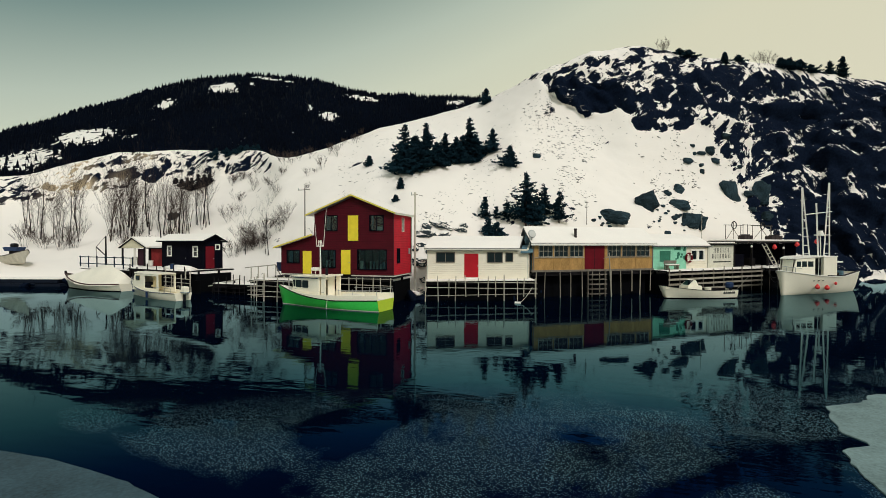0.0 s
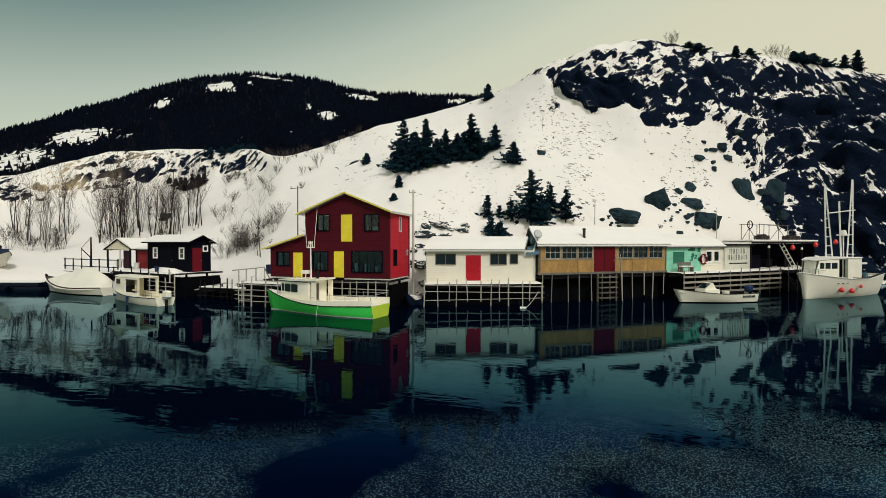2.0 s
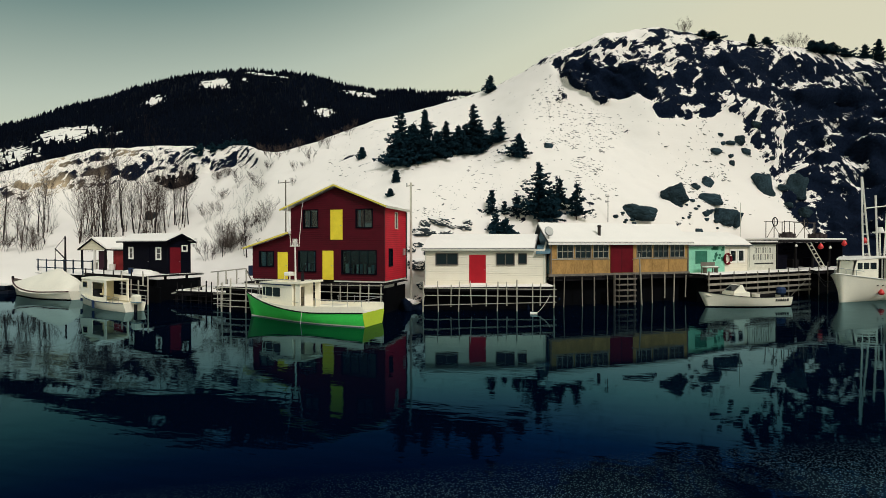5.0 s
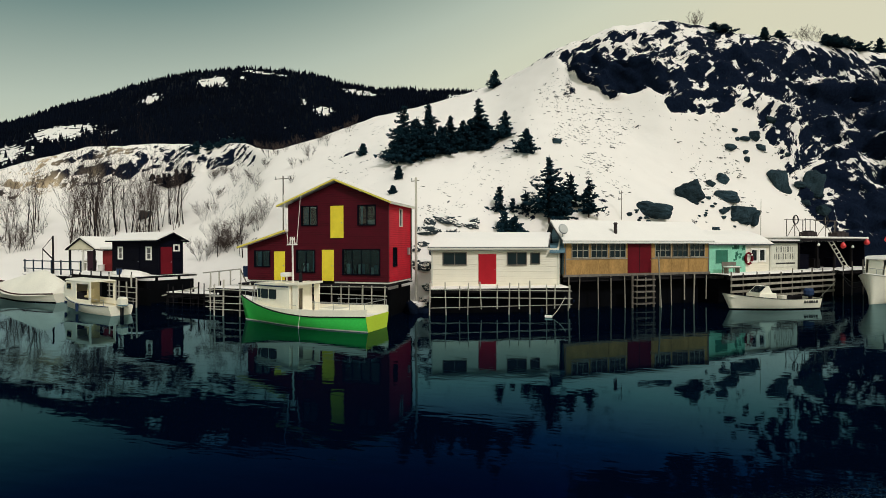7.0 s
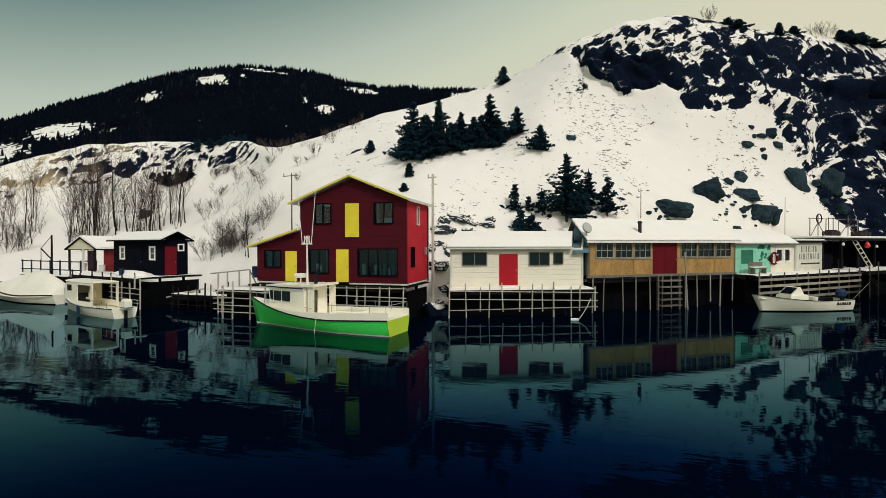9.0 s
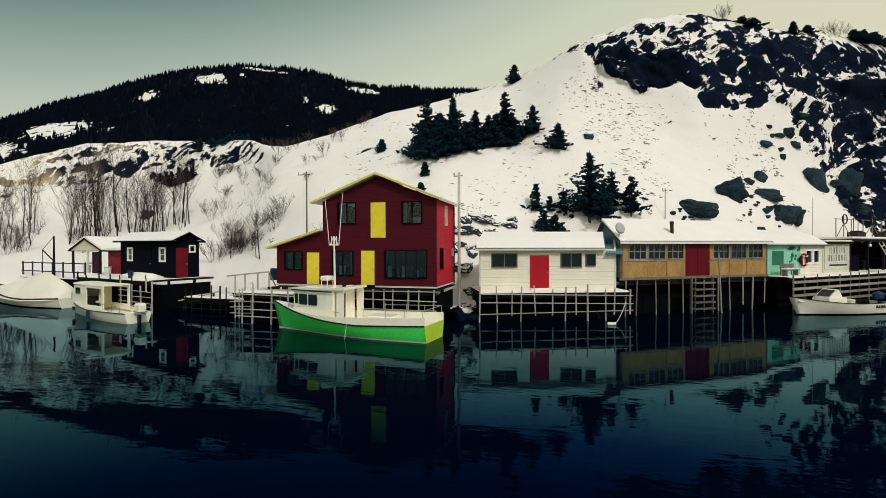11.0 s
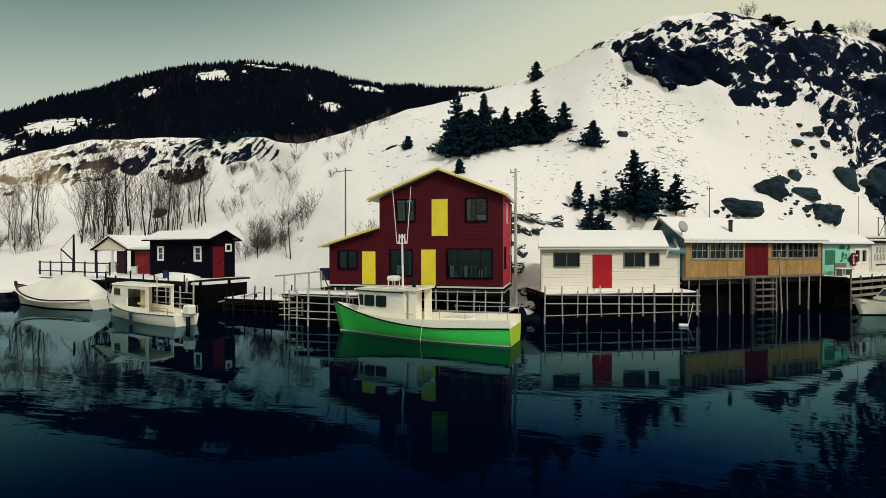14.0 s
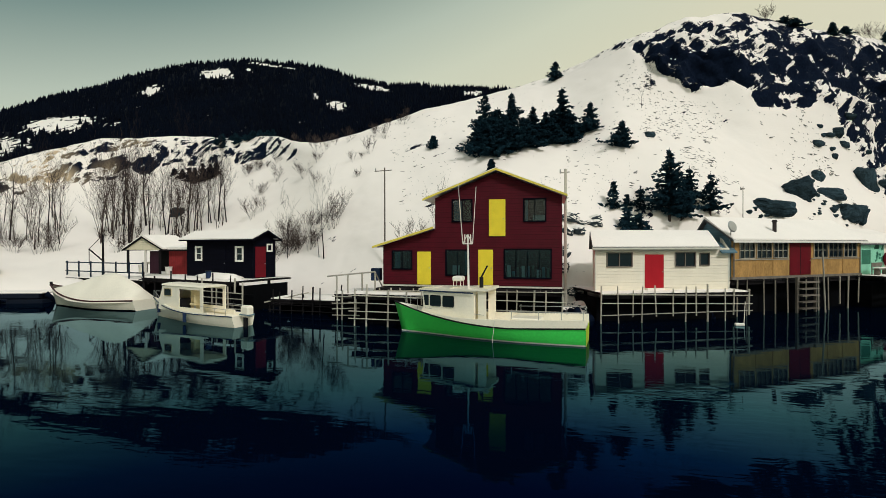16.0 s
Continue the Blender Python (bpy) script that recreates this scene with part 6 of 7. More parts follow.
def skiff():
    b = thing("skiff", "small white open skiff with a cuddy and dark outboard", "boat", pose(27.0, 47.15, 0.0, 0, 0, 204.0))
    rows = hull_shape(7.0, 2.0, 0.8, 0.74, 0.72, 1.15, 0.6, bilge=0.3)
    hull_parts(b, rows, GEL, GEL, WOODDARK, WOODDARK, 0.32, VOID, 0.022)
    part("cuddy", prism([(3.25, 0.55), (4.75, 0.6), (4.6, 1.06), (3.35, 1.1)], -0.58, 0.58), GEL, b)
    screen = part("windscreen", prism([(3.55, 1.08), (4.55, 1.05), (4.5, 1.12), (3.95, 1.58), (3.85, 1.6)], -0.5, 0.5), GEL, b, "raked white windscreen")
    part("pane", prism([(4.48, 1.16), (4.50, 1.16), (4.02, 1.56), (4.0, 1.56)], -0.42, 0.42), GLASS, screen)
    part("foredeck", prism([(4.7, 0.62), (6.5, 0.86), (6.5, 0.9), (4.7, 0.72)], -0.3, 0.3), GEL, b)
    for x in (1.5, 2.6):
        part("thwart", box(x, x + 0.28, -0.78, 0.78, 0.52, 0.58, 0.01), LOG, b)
    part("gear_tub", rod((2.1, -0.25, 0.42), (2.1, -0.25, 0.86), 0.24, 0.27, 12), TARP, b)
    part("outboard_cowl", box(-0.12, 0.55, -0.24, 0.24, 0.78, 1.36, 0.15), BLUEPAINT, b, "dark blue outboard cowl")
    part("outboard_leg", box(-0.02, 0.2, -0.07, 0.07, 0.1, 0.84, 0.02), BLACK, b)
    for k in range(6):
        x = 1.50 - 0.20 * k
        part("registration_bar", box(x - 0.13, x, hull_y(rows, x, 0.44) - 0.02, hull_y(rows, x, 0.58) + 0.008, 0.42, 0.60), LETTER, b)
    part("mooring_line", rod((0.1, 0.7, 0.74), (-0.6, 1.2, 1.9), 0.014), LOG, b)
    return b


skiff()


def trawler():
    b = thing("trawler", "white fishing vessel with wheelhouse, ladder masts and red buoys", "boat", pose(43.4, 61.35, 0.0, 0, 0, 224.3))
    rows = [[(x + 4.9, y, z) for x, y, z in r] for r in hull_shape(11.9, 3.8, 0.86, 1.95, 1.6, 2.3, 0.6, 0.5, 2.2, bilge=0.3)]
    hull_parts(b, rows, GEL, GEL, WHITE, WOODDARK, 0.4, None, 0.045)
    bulwark(b, rows, 0, 13, 0.16, 0.12, BLACK)

    def tapered(bm):
        """Narrow the house towards the bow with the hull."""
        for v in bm.verts:
            v.co.y *= 1 - 0.62 * max(0.0, (v.co.x - 12.8) / 2.7) ** 1.2
        return bm

    for side in (1, -1):
        bm = bmesh.new()
        for a, c in ((12.85, 13.6), (13.6, 14.4)):
            prism([(a, 1.3), (c, 1.3), (c, 3.40 - 0.06 * (c - 12.85)), (a, 3.40 - 0.06 * (a - 12.85))], side * 1.2 - 0.04, side * 1.2 + 0.04, bm=bm)
        prism([(14.4, 1.3), (15.35, 1.6), (15.2, 2.5), (14.95, 3.27), (14.4, 3.307)], side * 1.2 - 0.04, side * 1.2 + 0.04, bm=bm)
        w = part("cabin_side", tapered(bm), GEL, b)
        for x0, x1 in ((13.1, 13.7), (13.85, 14.35), (14.48, 14.9)):
            part("cabin_window", tapered(box(x0, x1, side * 1.25 - 0.01, side * 1.25 + 0.012, 2.6, 3.1)), GLASS, w)
        # solid black panel in place of the doorway's dark inside
        part("doorway", box(11.55, 12.84, side * 1.1 - 0.03, side * 1.1 + 0.03, 1.2, 3.35), VOID, b)
        part("door_post", box(12.1, 12.18, side * 1.2 - 0.02, side * 1.2 + 0.03, 1.2, 3.4), WHITE, b)
        part("deckhouse_side", box(8.85, 11.5, side * 1.3 - 0.04, side * 1.3 + 0.04, 1.2, 3.44), GEL, b)
        part("foredeck_rail", rod((14.6, side * 0.95, 2.45), (16.5, side * 0.1, 2.7), 0.025), METAL, b)
        for x, y in ((15.2, 0.7), (16.0, 0.35)):
            part("rail_post", rod((x, side * y, 1.8), (x, side * y, 2.56), 0.02), METAL, b)
    part("cabin_front", prism([(15.3, 1.6), (15.36, 1.6), (15.0, 3.26), (14.94, 3.26)], -0.44, 0.44), GEL, b)
    part("cabin_roof", tapered(prism([(11.55, 3.46), (13.0, 3.44), (15.15, 3.30), (15.1, 3.38), (13.0, 3.53), (11.55, 3.55)], -1.3, 1.3)), WHITE, b)
    part("deckhouse_front", box(11.45, 11.5, -1.26, 1.26, 1.2, 3.44), GEL, b)
    part("deckhouse_back", box(8.85, 8.9, -1.26, 1.26, 1.2, 3.44), GEL, b)
    part("deckhouse_roof", box(8.75, 11.54, -1.4, 1.4, 3.445, 3.55, 0.03), SNOWTOP, b)
    part("gear_post", rod((8.2, 1.0, 1.1), (8.2, 1.0, 3.0), 0.08), WHITE, b)
    part("gear_arm", rod((8.84, 1.0, 2.95), (7.0, 1.0, 2.93), 0.1), WHITE, b)
    for xa, xb, xt, top, foot in ((12.95, 11.75, 13.3, 9.95, 3.5), (9.0, 7.8, 8.1, 10.7, 3.5)):
        part("mast_leg", rod((xa, 0.3, foot - 0.1), (xt + 0.05, 0.3, top), 0.06), WHITE, b)
        part("mast_leg", rod((xb, 0.3, foot - 0.1 if xb > 8.7 else 1.2), (xt - 0.05, 0.3, top), 0.06), WHITE, b)
        for k in range(7):
            f = k / 8 + 0.04
            part("ladder_rung", rod((xa + (xt - xa) * f, 0.3, foot + (top - foot) * f), (xb + (xt - xb) * f, 0.3, foot + (top - foot) * f), 0.035), WHITE, b)
    part("boom", rod((12.7, 0.3, 7.45), (7.5, 0.3, 7.9), 0.05), WHITE, b)
    part("mast", rod((9.4, 0, 3.5), (9.9, 0, 8.65), 0.07), WHITE, b)
    part("radar_platform", box(8.6, 9.6, -0.3, 0.3, 5.5, 5.62), WHITE, b)
    part("radar_dome", rod((9.0, 0, 5.62), (9.0, 0, 6.0), 0.28, 0.2, 10), WHITE, b)
    part("lamp_mast", rod((8.9, 0, 3.5), (9.0, 0, 5.5), 0.05), WHITE, b)
    for x, z in ((12.7, 0.72), (11.3, 0.6), (10.3, 0.98)):
        part("hull_buoy", buoy_mesh((x, hull_y(rows, x, z) + 0.16, z), 0.2 if z < 0.9 else 0.13), BUOY, b, "red plastic buoy")
    for k in range(5):
        x = 13.2 - 0.26 * k
        part("name_bar", box(x, x + 0.18, hull_y(rows, x, 1.3) - 0.05, hull_y(rows, x, 1.34) + 0.01, 1.29, 1.36), LETTER, b)
    for k in range(7):
        x = 5.3 + 0.5 * k
        part("stern_crate", box(x, x + 0.46, -1.2, 0.9 - 0.2 * (k % 2), 1.25, 1.75 + 0.14 * (k % 3), 0.03), (SNOWTOP, WOODDARK, BLUEGREY)[k % 3], b)
    return b


def buoy_mesh(c, r):
    bm = bmesh.new()
    bmesh.ops.create_icosphere(bm, subdivisions=2, radius=r)
    for v in bm.verts:
        if v.co.z > 0:
            v.co.z *= 1.5
            v.co.x *= 1 - 0.35 * v.co.z / (1.5 * r)
            v.co.y *= 1 - 0.35 * v.co.z / (1.5 * r)
    bmesh.ops.translate(bm, verts=bm.verts[:], vec=c)
    return bm


trawler()


# ---- the wharf beside the crag: mint hut, sign shed, open store ----
QUAY = pose(20.4, 48.3, 0, 0, 0, 41.3)


def ring_mesh(c, R, r, axis="y", seg=20, tube=7):
    bm = bmesh.new()
    rings = []
    for i in range(seg):
        a = 2 * math.pi * i / seg
        ring = []
        for j in range(tube):
            t = 2 * math.pi * j / tube
            d = R + r * math.cos(t)
            ring.append(bm.verts.new((c[0] + d * math.cos(a), c[1] + r * math.sin(t), c[2] + d * math.sin(a))))
        rings.append(ring)
    for i in range(seg):
        for j in range(tube):
            bm.faces.new((rings[i][j], rings[(i + 1) % seg][j], rings[(i + 1) % seg][(j + 1) % tube], rings[i][(j + 1) % tube]))
    return bm


def mint_hut():
    h = thing("mint_hut", "mint green and white hut with snowy roof on the wharf", "hut", QUAY @ pose(0.45, 0, 2.2))
    E = 2.2
    part("wall", wall_with_holes(0, 4.75, 0, E, [(1.0, 2.5, 0.75, 1.8)], 0, 0.12), MINT, h)
    part("wall", wall_with_holes(4.75, 7.9, 0, E, [(5.45, 6.3, 0.85, 1.85), (6.55, 7.35, 0.85, 1.85)], 0, 0.12), WHITEWALL, h)
    part("wall", box(0, 0.12, 0.12, 3.5, 0, E), MINT, h)
    part("wall", box(7.78, 7.9, 0.12, 3.5, 0, E), WHITEWALL, h)
    part("wall", box(0.12, 7.78, 3.38, 3.5, 0, E), WHITEWALL, h)
    part("shutter", box(1.0, 2.5, 0.02, 0.07, 0.75, 1.8), surface("dark_green_paint", lin(52, 112, 92), 0.6, 0.3), h, "dark green shutter")
    part("roof", prism_x([(-0.3, E - 0.02), (1.9, E + 0.95), (3.8, E), (3.8, E + 0.1), (1.9, E + 1.05), (-0.3, E + 0.08)], -0.25, 8.1), FELT, h)
    part("roof_snow", prism_x([(-0.3, E + 0.085), (1.9, E + 1.055), (3.7, E + 0.15), (1.9, E + 1.25), (0.8, E + 0.85), (-0.28, E + 0.2)], -0.2, 8.05), SNOWTOP, h, "snow on the roof")
    window(h, 5.45, 6.3, 0.85, 1.85, 0, WHITE, cols=1, w=0.16)
    window(h, 6.55, 7.35, 0.85, 1.85, 0, WHITE, cols=1, w=0.16)
    r = random.Random(2)
    for k in range(16):
        x, z = r.uniform(2.6, 4.5), r.uniform(0.7, 2.0)
        part("paint_patch", prism([(x, z), (x + r.uniform(0.15, 0.45), z + r.uniform(-0.1, 0.1)), (x + r.uniform(0.1, 0.4), z + r.uniform(0.15, 0.35)), (x - 0.05, z + 0.2)], -0.006, -0.001), bpy.data.materials["dark_green_paint"], h)
    return h


mint_hut()
ring = thing("life_ring", "dark red life ring hung on the hut wall", "life ring", QUAY @ pose(5.45, -0.12, 3.3))
part("ring", ring_mesh((0, 0, 0), 0.42, 0.1), DARKRED, ring)
for a in (45, 135, 225, 315):
    part("band", box(0.36 * math.cos(radians(a)) - 0.09, 0.36 * math.cos(radians(a)) + 0.09, -0.11, 0.11, 0.42 * math.sin(radians(a)) - 0.05, 0.42 * math.sin(radians(a)) + 0.05), WHITE, ring)


def sign_shed():
    h = thing("sign_shed", "low shed with a weathered lettered board on its front", "shed", QUAY @ pose(8.45, 0, 2.2))
    part("wall", box(0, 4.1, 0, 0.12, 0, 2.35), BOARDW, h)
    part("wall", box(0, 0.12, 0.12, 3.0, 0, 2.35), WOODDARK, h)
    part("roof", box(-0.1, 4.3, -0.3, 3.2, 2.36, 2.5), WOODDARK, h)
    part("roof_snow", box(-0.1, 4.3, -0.26, 3.1, 2.505, 2.66, 0.04), SNOWTOP, h, "snow on the roof")
    board = part("sign_board", box(0.15, 4.0, -0.05, -0.004, 0.3, 2.25), BOARDW, h, "weathered white board with faded lettering")
    r = random.Random(9)
    for row, (z0, z1, n, x0) in enumerate(((1.55, 2.1, 5, 0.85), (0.95, 1.5, 6, 0.6))):
        for k in range(n):
            x = x0 + k * 0.52
            for a_, c_, d_, e_ in ((0, 0.07, 0.0, 0.52), (0.21, 0.28, 0.0, 0.52)):
                part("letter_bar", box(x + a_, x + c_, -0.058, -0.052, z0 + d_ + r.uniform(0, 0.03), z0 + e_ - r.uniform(0, 0.03)), LETTER, board)
    part("under_bar", box(0.8, 3.6, -0.058, -0.052, 0.55, 0.68), LETTER, board)
    return h


sign_shed()


def airystore():
    h = thing("airystore", "dark open-fronted fishing store with snow on its flat roof", "shed", QUAY @ pose(12.6, 0, 2.2))
    W = 11.5
    part("back_wall", box(0, W, 2.6, 2.75, 0, 2.55), NAVY, h)
    part("side_wall", box(W - 0.15, W, 0, 2.6, 0, 2.55), NAVY, h)
    part("roof", box(-0.2, W + 0.2, -0.35, 2.9, 2.56, 2.74), WOODDARK, h)
    part("roof_snow", box(-0.15, W + 0.1, -0.3, 2.8, 2.745, 2.95, 0.06), SNOWTOP, h, "snow on the flat roof")
    for x in (0.1, 3.1, 6.0, 9.0):
        part("post", box(x, x + 0.16, 0, 0.16, 0, 2.56), WOODDARK, h)
    part("crate", box(0.5, 2.1, 0.2, 1.2, 0, 1.35, 0.03), NAVY, h)
    part("crate", box(3.6, 4.6, 0.5, 1.4, 0, 0.9, 0.03), WOODDARK, h)
    part("crate", box(7.0, 8.4, 0.5, 1.4, 0, 1.0, 0.03), NAVY, h)
    return h


airystore()


def roof_gantry(x0, w, label):
    g = thing("roof_gantry", label, "gantry", QUAY @ pose(x0, 1.1, 5.15))
    for x in (0.0, w):
        part("post", rod((x, 0, 0), (x, 0, 1.6), 0.035), WOOD, g)
    part("brace", rod((w * 0.5, 0, 1.2), (w * 0.05, 0, 0.0), 0.03), WOOD, g)
    part("brace", rod((w * 0.5, 0, 1.2), (w * 0.95, 0, 0.0), 0.03), WOOD, g)
    part("cross_bar", rod((-0.3, 0, 1.55), (w + 0.3, 0, 1.55), 0.03), WOOD, g)
    part("king_post", rod((w * 0.5, 0, 0.0), (w * 0.5, 0, 1.9), 0.035), WOOD, g)
    part("hoop", ring_mesh((w * 0.5, -0.08, 1.55), 0.40, 0.05), BLACK, g)
    return g


aerial = thing("aerial_pole", "thin pale aerial pole beside the sign shed", "pole", QUAY @ pose(8.55, 0.8, 4.7))
part("shaft", rod((0, 0, -1.2), (0.05, 0, 3.6), 0.035, 0.02), LOG, aerial)
link = thing("roof_rail", "long rusty iron rail between the two gantries", "rail", QUAY @ pose(15.8, 1.1, 5.15))
part("rail", rod((0, 0, 1.62), (5.5, 0, 1.58), 0.03), RUST, link)
for x in (0.1, 0.9, 5.4):
    part("upright", rod((x, 0, -0.3), (x, 0, 1.7), 0.03), RUST, link)
roof_gantry(12.9, 2.6, "rusty iron gantry with a hoop on the store roof")
roof_gantry(17.6, 3.4, "rusty iron gantry with a hoop on the store roof")
for x, w in ((15.4, 1.6), (20.4, 2.2)):
    c = thing("trap_pile", "weathered wire traps stacked on the snowy roof", "traps", QUAY @ pose(x, 0.6, 5.15))
    for k in range(3):
        part("trap", box(k * w / 3, (k + 0.85) * w / 3, 0, 0.8, 0.0, 0.45 + 0.12 * (k % 2), 0.05), RUST, c)


def ladder(at, h, label):
    l = thing("ladder", label, "ladder", at)
    for x in (0, 0.62):
        part("stile", box(x - 0.04, x + 0.04, -0.03, 0.03, 0, h), LOG, l)
    n = int(h / 0.42)
    for k in range(n):
        part("rung", box(0.04, 0.58, -0.03, 0.03, 0.2 + k * 0.42, 0.3 + k * 0.42), LOG, l)
    return l


ladder(QUAY @ pose(17.7, -1.2, 2.2, -22, -12), 2.7, "pale wooden ladder leaning on the store roof")
for x, z in ((18.9, 4.3), (23.2, 4.6), (27.2, 4.9), (14.8, 4.4), (20.6, 4.2)):
    r_ = 0.24 if x > 18.5 and x != 20.6 else 0.12
    b = part("hanging_buoy", buoy_mesh((0, 0, 0), r_), BUOY if r_ > 0.2 else WHITE, None)
    b.matrix_basis = QUAY @ pose(x, -0.52, z)
    tagged(b, "red plastic buoy hung on the store front" if r_ > 0.2 else "small white float hung on the store front", "buoy", "buoys on the store")
wq = timber_wharf(QUAY, 0.2, 14.2, -1.9, 3.5, 2.18, "grey timber quay with plank facing before the huts", 10, 0, WOOD, 0.35, seed=21)
for k in range(4):
    part("face_plank", box(0.2, 14.2, -2.06, -1.98, 0.42 + 0.46 * k, 0.59 + 0.46 * k), PILE, wq)
timber_wharf(QUAY, 14.4, 25.5, -2.3, 3.5, 2.2, "dark timber quay with snow below the open store", 7, 0, WOOD, 0.9, seed=22)

bench = thing("plank_bench", "small grey plank bench with snow on the quay", "bench", QUAY @ pose(1.2, -0.9, 2.2))
part("seat", box(0, 1.7, -0.2, 0.2, 0.42, 0.48), WOOD, bench)
part("seat_snow", box(0.05, 1.65, -0.17, 0.17, 0.484, 0.56, 0.03), SNOWTOP, bench)
for x in (0.15, 1.5):
    part("leg", box(x, x + 0.07, -0.17, 0.17, 0, 0.42), WOOD, bench)
part("backrest", box(0, 1.7, 0.2, 0.25, 0.6, 0.9), WOOD, bench)
for x in (0.15, 1.5):
    part("back_post", box(x, x + 0.06, 0.25, 0.3, 0, 0.9), WOOD, bench)

# steps below the ochre hut
st = thing("wharf_steps", "weathered plank steps down to the water", "steps", pose(10.28, 41.05, 0, 0, 0, 33.5))
for x in (5.15, 6.95):
    part("stringer", box(x - 0.05, x + 0.05, -0.5, -0.36, -0.3, 2.3), WOOD, st)
for k in range(5):
    part("tread", box(5.2, 6.9, -0.75, -0.3, 0.25 + 0.42 * k, 0.33 + 0.42 * k), WOOD, st)
part("hand_post", rod((7.3, -0.85, -0.6), (7.05, -0.8, 3.9), 0.05), LOG, st)
dish = thing("satellite_dish", "grey satellite dish on the hut gable", "dish", pose(10.28, 41.05, 0, 0, 0, 33.5) @ pose(-0.15, 0.1, 4.6))
part("bracket", rod((0, 0, 0), (0, -0.1, 0.9), 0.03), METAL, dish)
bm = bmesh.new()
bmesh.ops.create_cone(bm, cap_ends=True, segments=20, radius1=0.36, radius2=0.30, depth=0.06, matrix=Matrix.Translation((0, -0.18, 0.9)) @ Matrix.Rotation(radians(75), 4, "X"))
part("dish_face", bm, METAL, dish)

def hung_rope(p, q, sag, r, parent, mat):
    """A rope that hangs between two points."""
    bm = bmesh.new()
    p, q = Vector(p), Vector(q)
    line = [p.lerp(q, k / 10) - Vector((0, 0, sag * 4 * (k / 10) * (1 - k / 10))) for k in range(11)]
    for a, b in zip(line, line[1:]):
        rod(a, b, r, seg=5, bm=bm)
    part("rope", bm, mat, parent)


moor = thing("mooring_ropes", "slack dark mooring ropes between quay and fishing vessel", "rope", QUAY @ pose(14.6, -2.3, 2.0))
inv = moor.matrix_basis.inverted()
for end, sag in (((31.8, 50.0, 2.2), 0.7), ((32.2, 50.9, 1.9), 1.0)):
    hung_rope((0, 0, 0), inv @ Vector(end), sag, 0.03, moor, BLACK)
buoy = thing("mooring_float", "small white float on a pale rope below the stage", "float", pose(9.4, 37.5, 0.0))
part("float", rod((-0.22, 0, 0.04), (0.22, 0, 0.06), 0.11, 0.09, 10), WHITE, buoy)
hung_rope((0.2, 0, 0.08), (0.95, 1.9, 1.1), 0.12, 0.022, buoy, LOG)

# ---- the yard by the dark shed ----
SHED = pose(-33.2, 41.5, 0, 0, 0, -8.5)


def gate_hut():
    h = thing("gate_hut", "small cream-gabled hut with red boarded side", "hut", SHED @ pose(0, 0, 2.1))
    part("gable", prism([(-2.0, 1.95), (2.25, 1.95), (0.05, 2.97)], 0, 0.1), surface("cream_boards", lin(222, 212, 184), 0.7, 0.12, boards=0.15), h, "cream gable")
    part("roof", prism([(-2.2, 1.88), (0.05, 2.94), (2.45, 1.88), (2.45, 1.98), (0.05, 3.06), (-2.2, 1.98)], -0.12, 3.2), WOODDARK, h)
    part("roof_snow", prism([(-2.1, 2.03), (0.05, 3.065), (2.4, 2.0), (2.4, 2.12), (0.05, 3.2), (-2.1, 2.1)], -0.08, 3.1), SNOWTOP, h, "snow on the roof")
    for x in (-1.75, 0.3, 1.95):
        part("post", box(x - 0.07, x + 0.07, 0.0, 0.14, 0, 1.95), WHITE if x == 0.3 else WOODDARK, h)
    part("door", box(0.5, 1.7, 0.3, 0.36, 0, 1.85), surface("dark_plum_paint", lin(54, 26, 40), 0.6, 0.2), h)
    part("back_wall", box(-1.7, 2.2, 3.0, 3.1, 0, 1.9), WOODDARK, h)
    part("side_wing", box(2.3, 5.0, 0.6, 0.72, 0, 1.85), surface("faded_red_boards", lin(136, 44, 46), 0.7, 0.3, boards=0.2, axis="X"), h, "faded red boarded wing")
    part("wing_roof", box(2.2, 5.2, 0.3, 3.0, 1.86, 1.98), WOODDARK, h)
    part("wing_snow", prism_x([(0.3, 1.985), (3.0, 2.3), (3.0, 2.5), (0.3, 2.15)], 2.25, 5.1), SNOWTOP, h)
    return h


gate_hut()


SLATE = surface("slate_blue_weathered_timber", lin(40, 52, 66), 0.85, 0.4, 2.0, 30, 0.2, streak=0.25)


def rail_fence(at, length, posts, label):
    f = thing("rail_fence", label, "fence", at)
    for k in range(posts):
        x = length * k / (posts - 1)
        part("post", box(x - 0.05, x + 0.05, -0.045, 0.045, -0.9, 1.34), SLATE, f)
    for z in (0.45, 1.22):
        part("rail", box(-0.1, length + 0.1, -0.1, -0.052, z - 0.045, z + 0.045), SLATE, f)
    return f


for x, y, hh, rr, mat in ((-0.9, 0.7, 0.62, 0.3, TARP), (-0.35, 1.3, 0.85, 0.28, BLUEPAINT), (2.7, 0.25, 0.55, 0.26, WHITE)):
    tub = thing("fish_tub", "round plastic fish tub standing by the gate hut", "tub", SHED @ pose(x, y, 2.1))
    part("tub", rod((0, 0, 0), (0, 0, hh), rr * 0.88, rr, 14), mat, tub)
    part("rim", rod((0, 0, hh), (0, 0, hh + 0.04), rr + 0.03, rr + 0.03, 14), mat, tub)
bench_ = thing("work_table", "rough plank work table with snow in the hut porch", "table", SHED @ pose(-1.4, 0.9, 2.1))
part("tabletop", box(0, 1.3, 0, 0.6, 0.78, 0.84), LOG, bench_)
part("snow_cover", box(0.05, 1.25, 0.04, 0.56, 0.844, 0.9, 0.02), SNOWTOP, bench_)
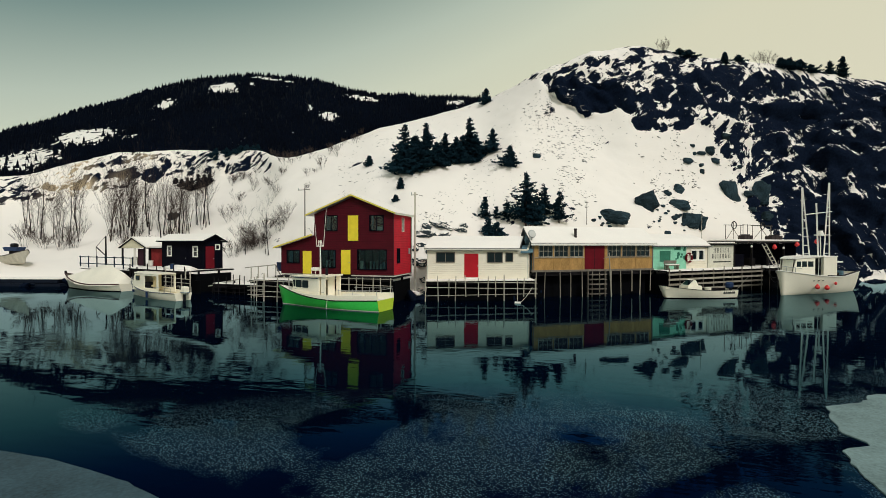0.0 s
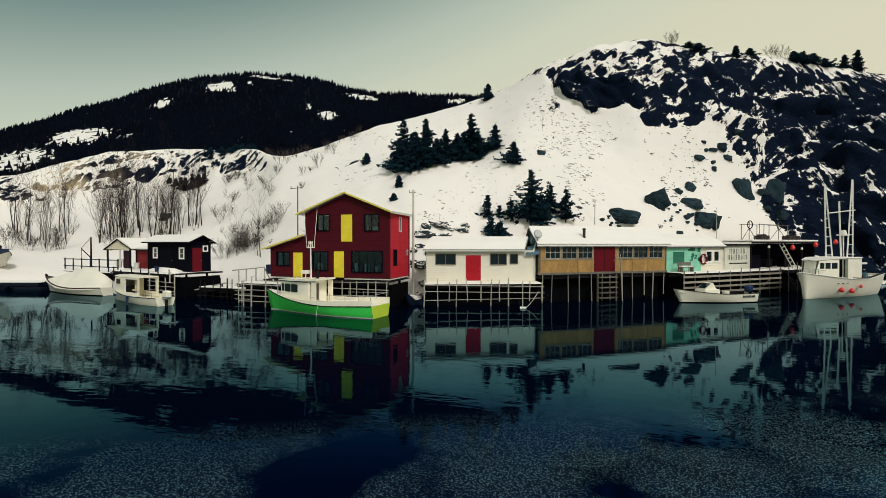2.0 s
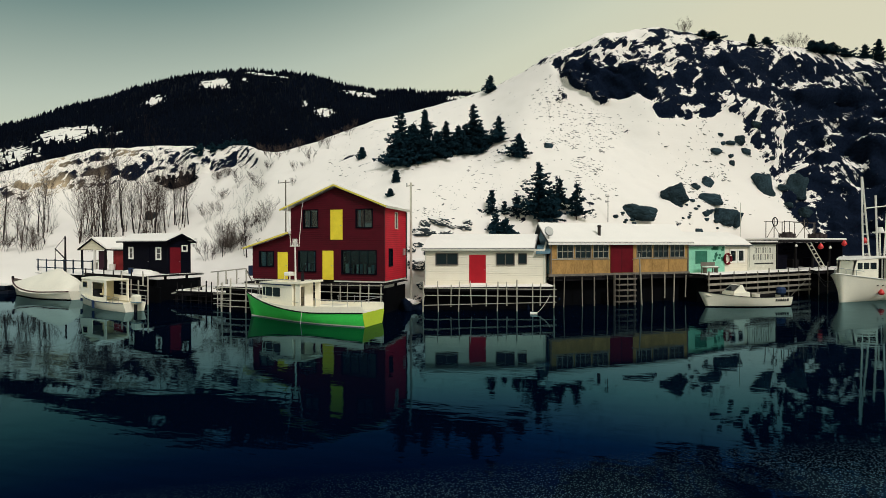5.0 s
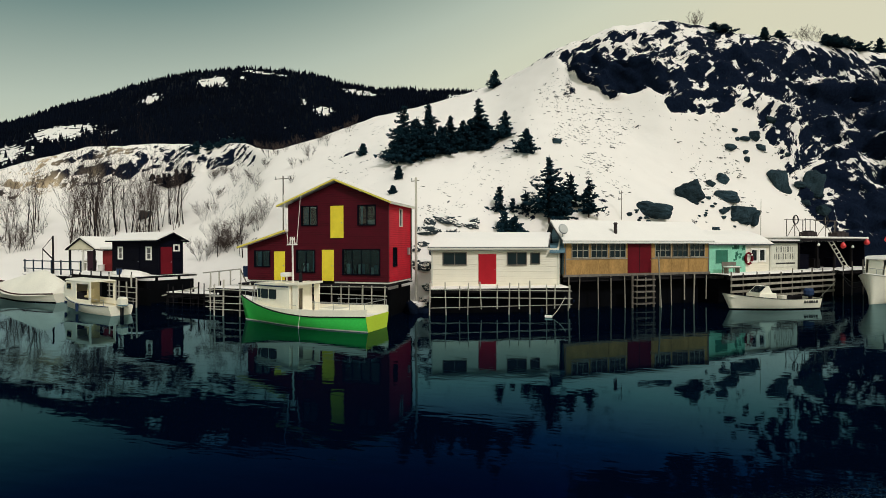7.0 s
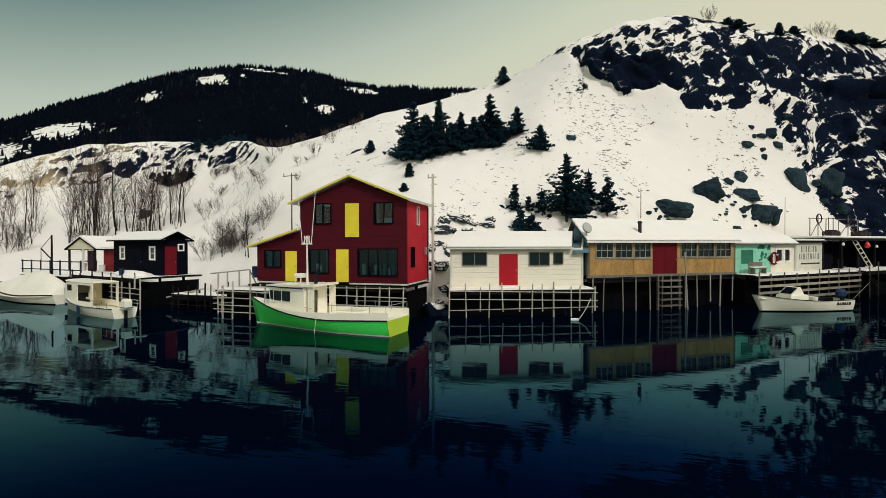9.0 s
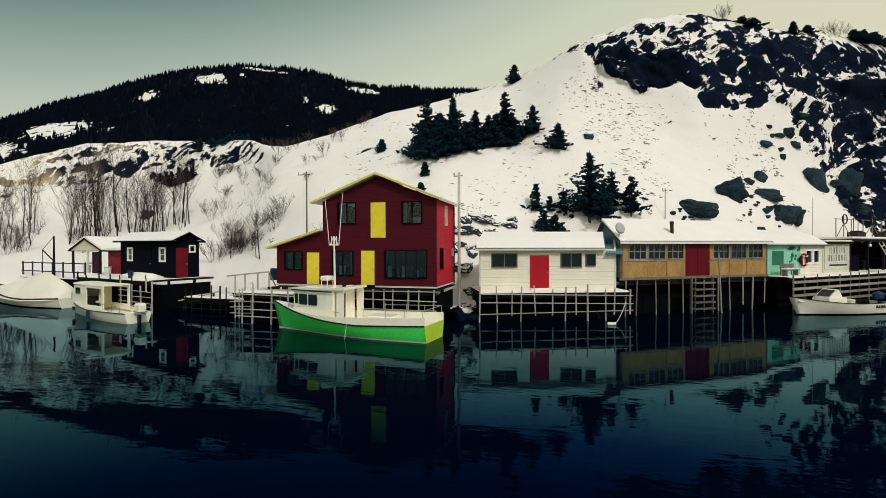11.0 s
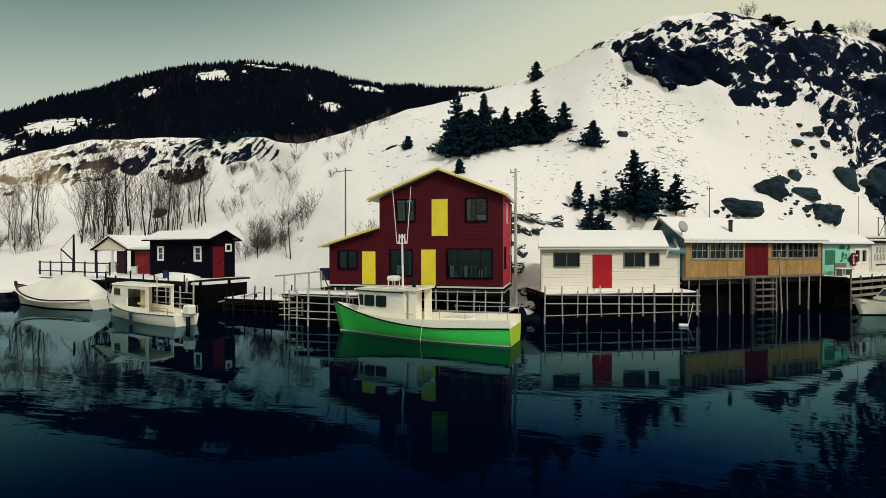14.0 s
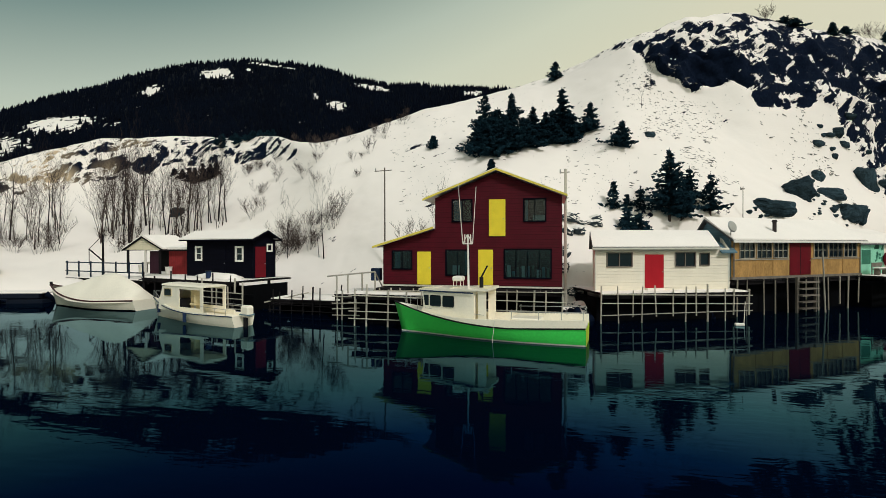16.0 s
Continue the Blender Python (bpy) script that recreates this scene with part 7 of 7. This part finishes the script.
for x in (0.06, 1.18):
    for y in (0.05, 0.5):
        part("leg", box(x, x + 0.07, y, y + 0.07, 0, 0.78), LOG, bench_)
rail_fence(pose(-43.3, 43.5, 1.7, 0, 0, -11.3), 10.4, 7, "dark timber rail fence along the snowy quay edge")
timber_wharf(pose(-43.3, 43.5, 0, 0, 0, -11.3), -0.3, 11.5, -0.4, 3.2, 1.6, "low dark timber quay with snow by the fence", 7, 2, WOODDARK, seed=31)
der = thing("derrick", "small dark timber derrick with a slung boom", "derrick", pose(-39.0, 43.2, 1.6, 0, 0, -11.3))
part("post", rod((0, 0, 0), (0, 0, 3.8), 0.11, 0.07), WOODDARK, der)
part("boom", rod((0.1, 0, 1.4), (-2.0, 0, 2.5), 0.06), WOODDARK, der)
part("topping_line", rod((0, 0, 3.75), (-2.0, 0, 2.5), 0.025), RUST, der)
part("hanging_line", rod((-2.0, 0, 2.5), (-2.0, 0, 1.1), 0.03), RUST, der)

# low slip and stage between the shed and the red house
timber_wharf(pose(-18.3, 37.2, 0, 0, 0, -4), 0.0, 6.2, -0.6, 2.6, 0.95, "low dark slip with snow between shed and house", 9, 3, WOODDARK, 1.0, seed=41)
ramp = thing("gang_plank", "pale worn plank sloping from the shed deck to the slip", "plank", pose(-18.9, 36.9, 0))
part("plank", prism([(0.0, 0.62), (3.0, 1.28), (3.0, 1.36), (0.0, 0.70)], -0.2, 0.2), LOG, ramp)
part("prop", rod((0.3, 0, -0.8), (0.3, 0, 0.68), 0.07), WOODDARK, ramp)
part("prop", rod((2.7, 0, -0.8), (2.7, 0, 1.22), 0.07), WOODDARK, ramp)
timber_wharf(pose(-13.0, 35.4, 0), 0.0, 2.6, -0.6, 2.5, 1.55, "small stage of bare poles with snow by the house", 5, 4, LOG, 0.3, seed=42)
gal = thing("gallows_frame", "bare pole handrail frame on the small stage", "frame", pose(-13.0, 35.4, 1.55))
for x, z in ((0.1, 1.0), (0.8, 1.1), (1.7, 1.25), (2.5, 1.3)):
    part("post", rod((x, -0.5, 0), (x, -0.5, z), 0.05), LOG, gal)
part("rail", rod((-0.5, -0.5, 1.0), (2.5, -0.5, 1.3), 0.045), LOG, gal)
part("brace", rod((2.5, -0.5, 1.25), (3.1, -0.5, 0.15), 0.04), WOOD, gal)
bin_ = part("box_on_post", box(-0.3, 0.3, -0.2, 0.2, 0.7, 1.45, 0.03), BLUEPAINT, None)
bin_.matrix_basis = pose(-10.9, 36.2, 1.55)
tagged(bin_, "dark blue-grey box on the stage rail", "box")

# a boat and gear drawn up on the far shore
shore_boat = thing("dory", "old wooden dory drawn up on the snowy shore", "boat", pose(-52.6, 41.6, ground_z(-50.2, 40.9) + 0.15, 0, -3, -14))
rows = hull_shape(6.0, 2.0, 0.7, 0.9, 0.85, 1.4, 0.7)
hull_parts(shore_boat, rows, LOG, WOOD, RUST, WOOD, 0.3, None, 0.04)


NAVYPLANK = surface("dark_navy_wet_plank", lin(16, 24, 38), 0.7, 0.4, 2.0, 20, 0.2)
# dark timber edge of the low shore, snow on top
edge = thing("shore_edge", "low dark timber edge along the snowy shore", "retaining wall", pose(-38.6, 38.5, 0, 0, 0, 195.0))
for i in range(8):
    part("beam", box(i * 2.6, i * 2.6 + 2.585, -0.18, 1.0, -0.9, 0.30 + 0.03 * (i % 3), 0.03), NAVYPLANK, edge)
    part("beam", box(i * 2.6 + 0.3, i * 2.6 + 2.885, -0.14, 0.97, 0.37, 0.72, 0.03), NAVYPLANK, edge)
part("snow_cover", box(0.1, 20.8, -0.9, 0.93, 0.725, 0.84, 0.04), SNOWTOP, edge, "snow lying on the timber")
gear = thing("net_winch", "dark winch on a stand above the shore", "winch", pose(-54.5, 43.7, ground_z(-54.5, 43.7)))
part("stand", box(-0.5, 0.5, -0.3, 0.3, -0.3, 0.9, 0.03), WOODDARK, gear)
part("tray", prism([(-1.3, 1.35), (-1.0, 0.85), (1.0, 0.85), (1.3, 1.35)], -0.5, 0.5), BLUEPAINT, gear)
part("drum", rod((-0.35, 0, 1.55), (0.35, 0, 1.55), 0.28, seg=12), BLACK, gear)

# ---- ice along the first shore ----
ICE = surface("grey_shore_ice", lin(54, 74, 82), 0.7, 0.5, 0.8, 14, 0.4)


PALEICE = surface("pale_snowy_ice", lin(112, 132, 132), 0.75, 0.4, 0.9, 14, 0.4)


def ice_sheet(label, cx, cy, rx, ry, seed, ragged, mat=ICE):
    bm = bmesh.new()
    n = 220
    top, low = [], []
    for i in range(n):
        a = 2 * math.pi * i / n
        k = 1 + ragged * noise.fractal(Vector((math.cos(a) * 2.6, math.sin(a) * 2.6, seed)), 1.0, 2.0, 6)
        x, y = cx + rx * k * math.cos(a), cy + ry * k * math.sin(a)
        top.append(bm.verts.new((x, y, 0.03)))
        low.append(bm.verts.new((x, y, -0.05)))
    bm.faces.new(top)
    for i in range(n):
        j = (i + 1) % n
        bm.faces.new((low[i], low[j], top[j], top[i]))
    ob = part("ice_sheet", bm, mat, None)
    return tagged(ob, label, "ice")


ice_sheet("grey sheet of shore ice on the water", 2.0, 2.8, 11.0, 5.0, 1.0, 0.05)
ice_sheet("pale sheet of shore ice on the water", 27.5, 12.0, 7.6, 7.4, 4.0, 0.13, PALEICE)
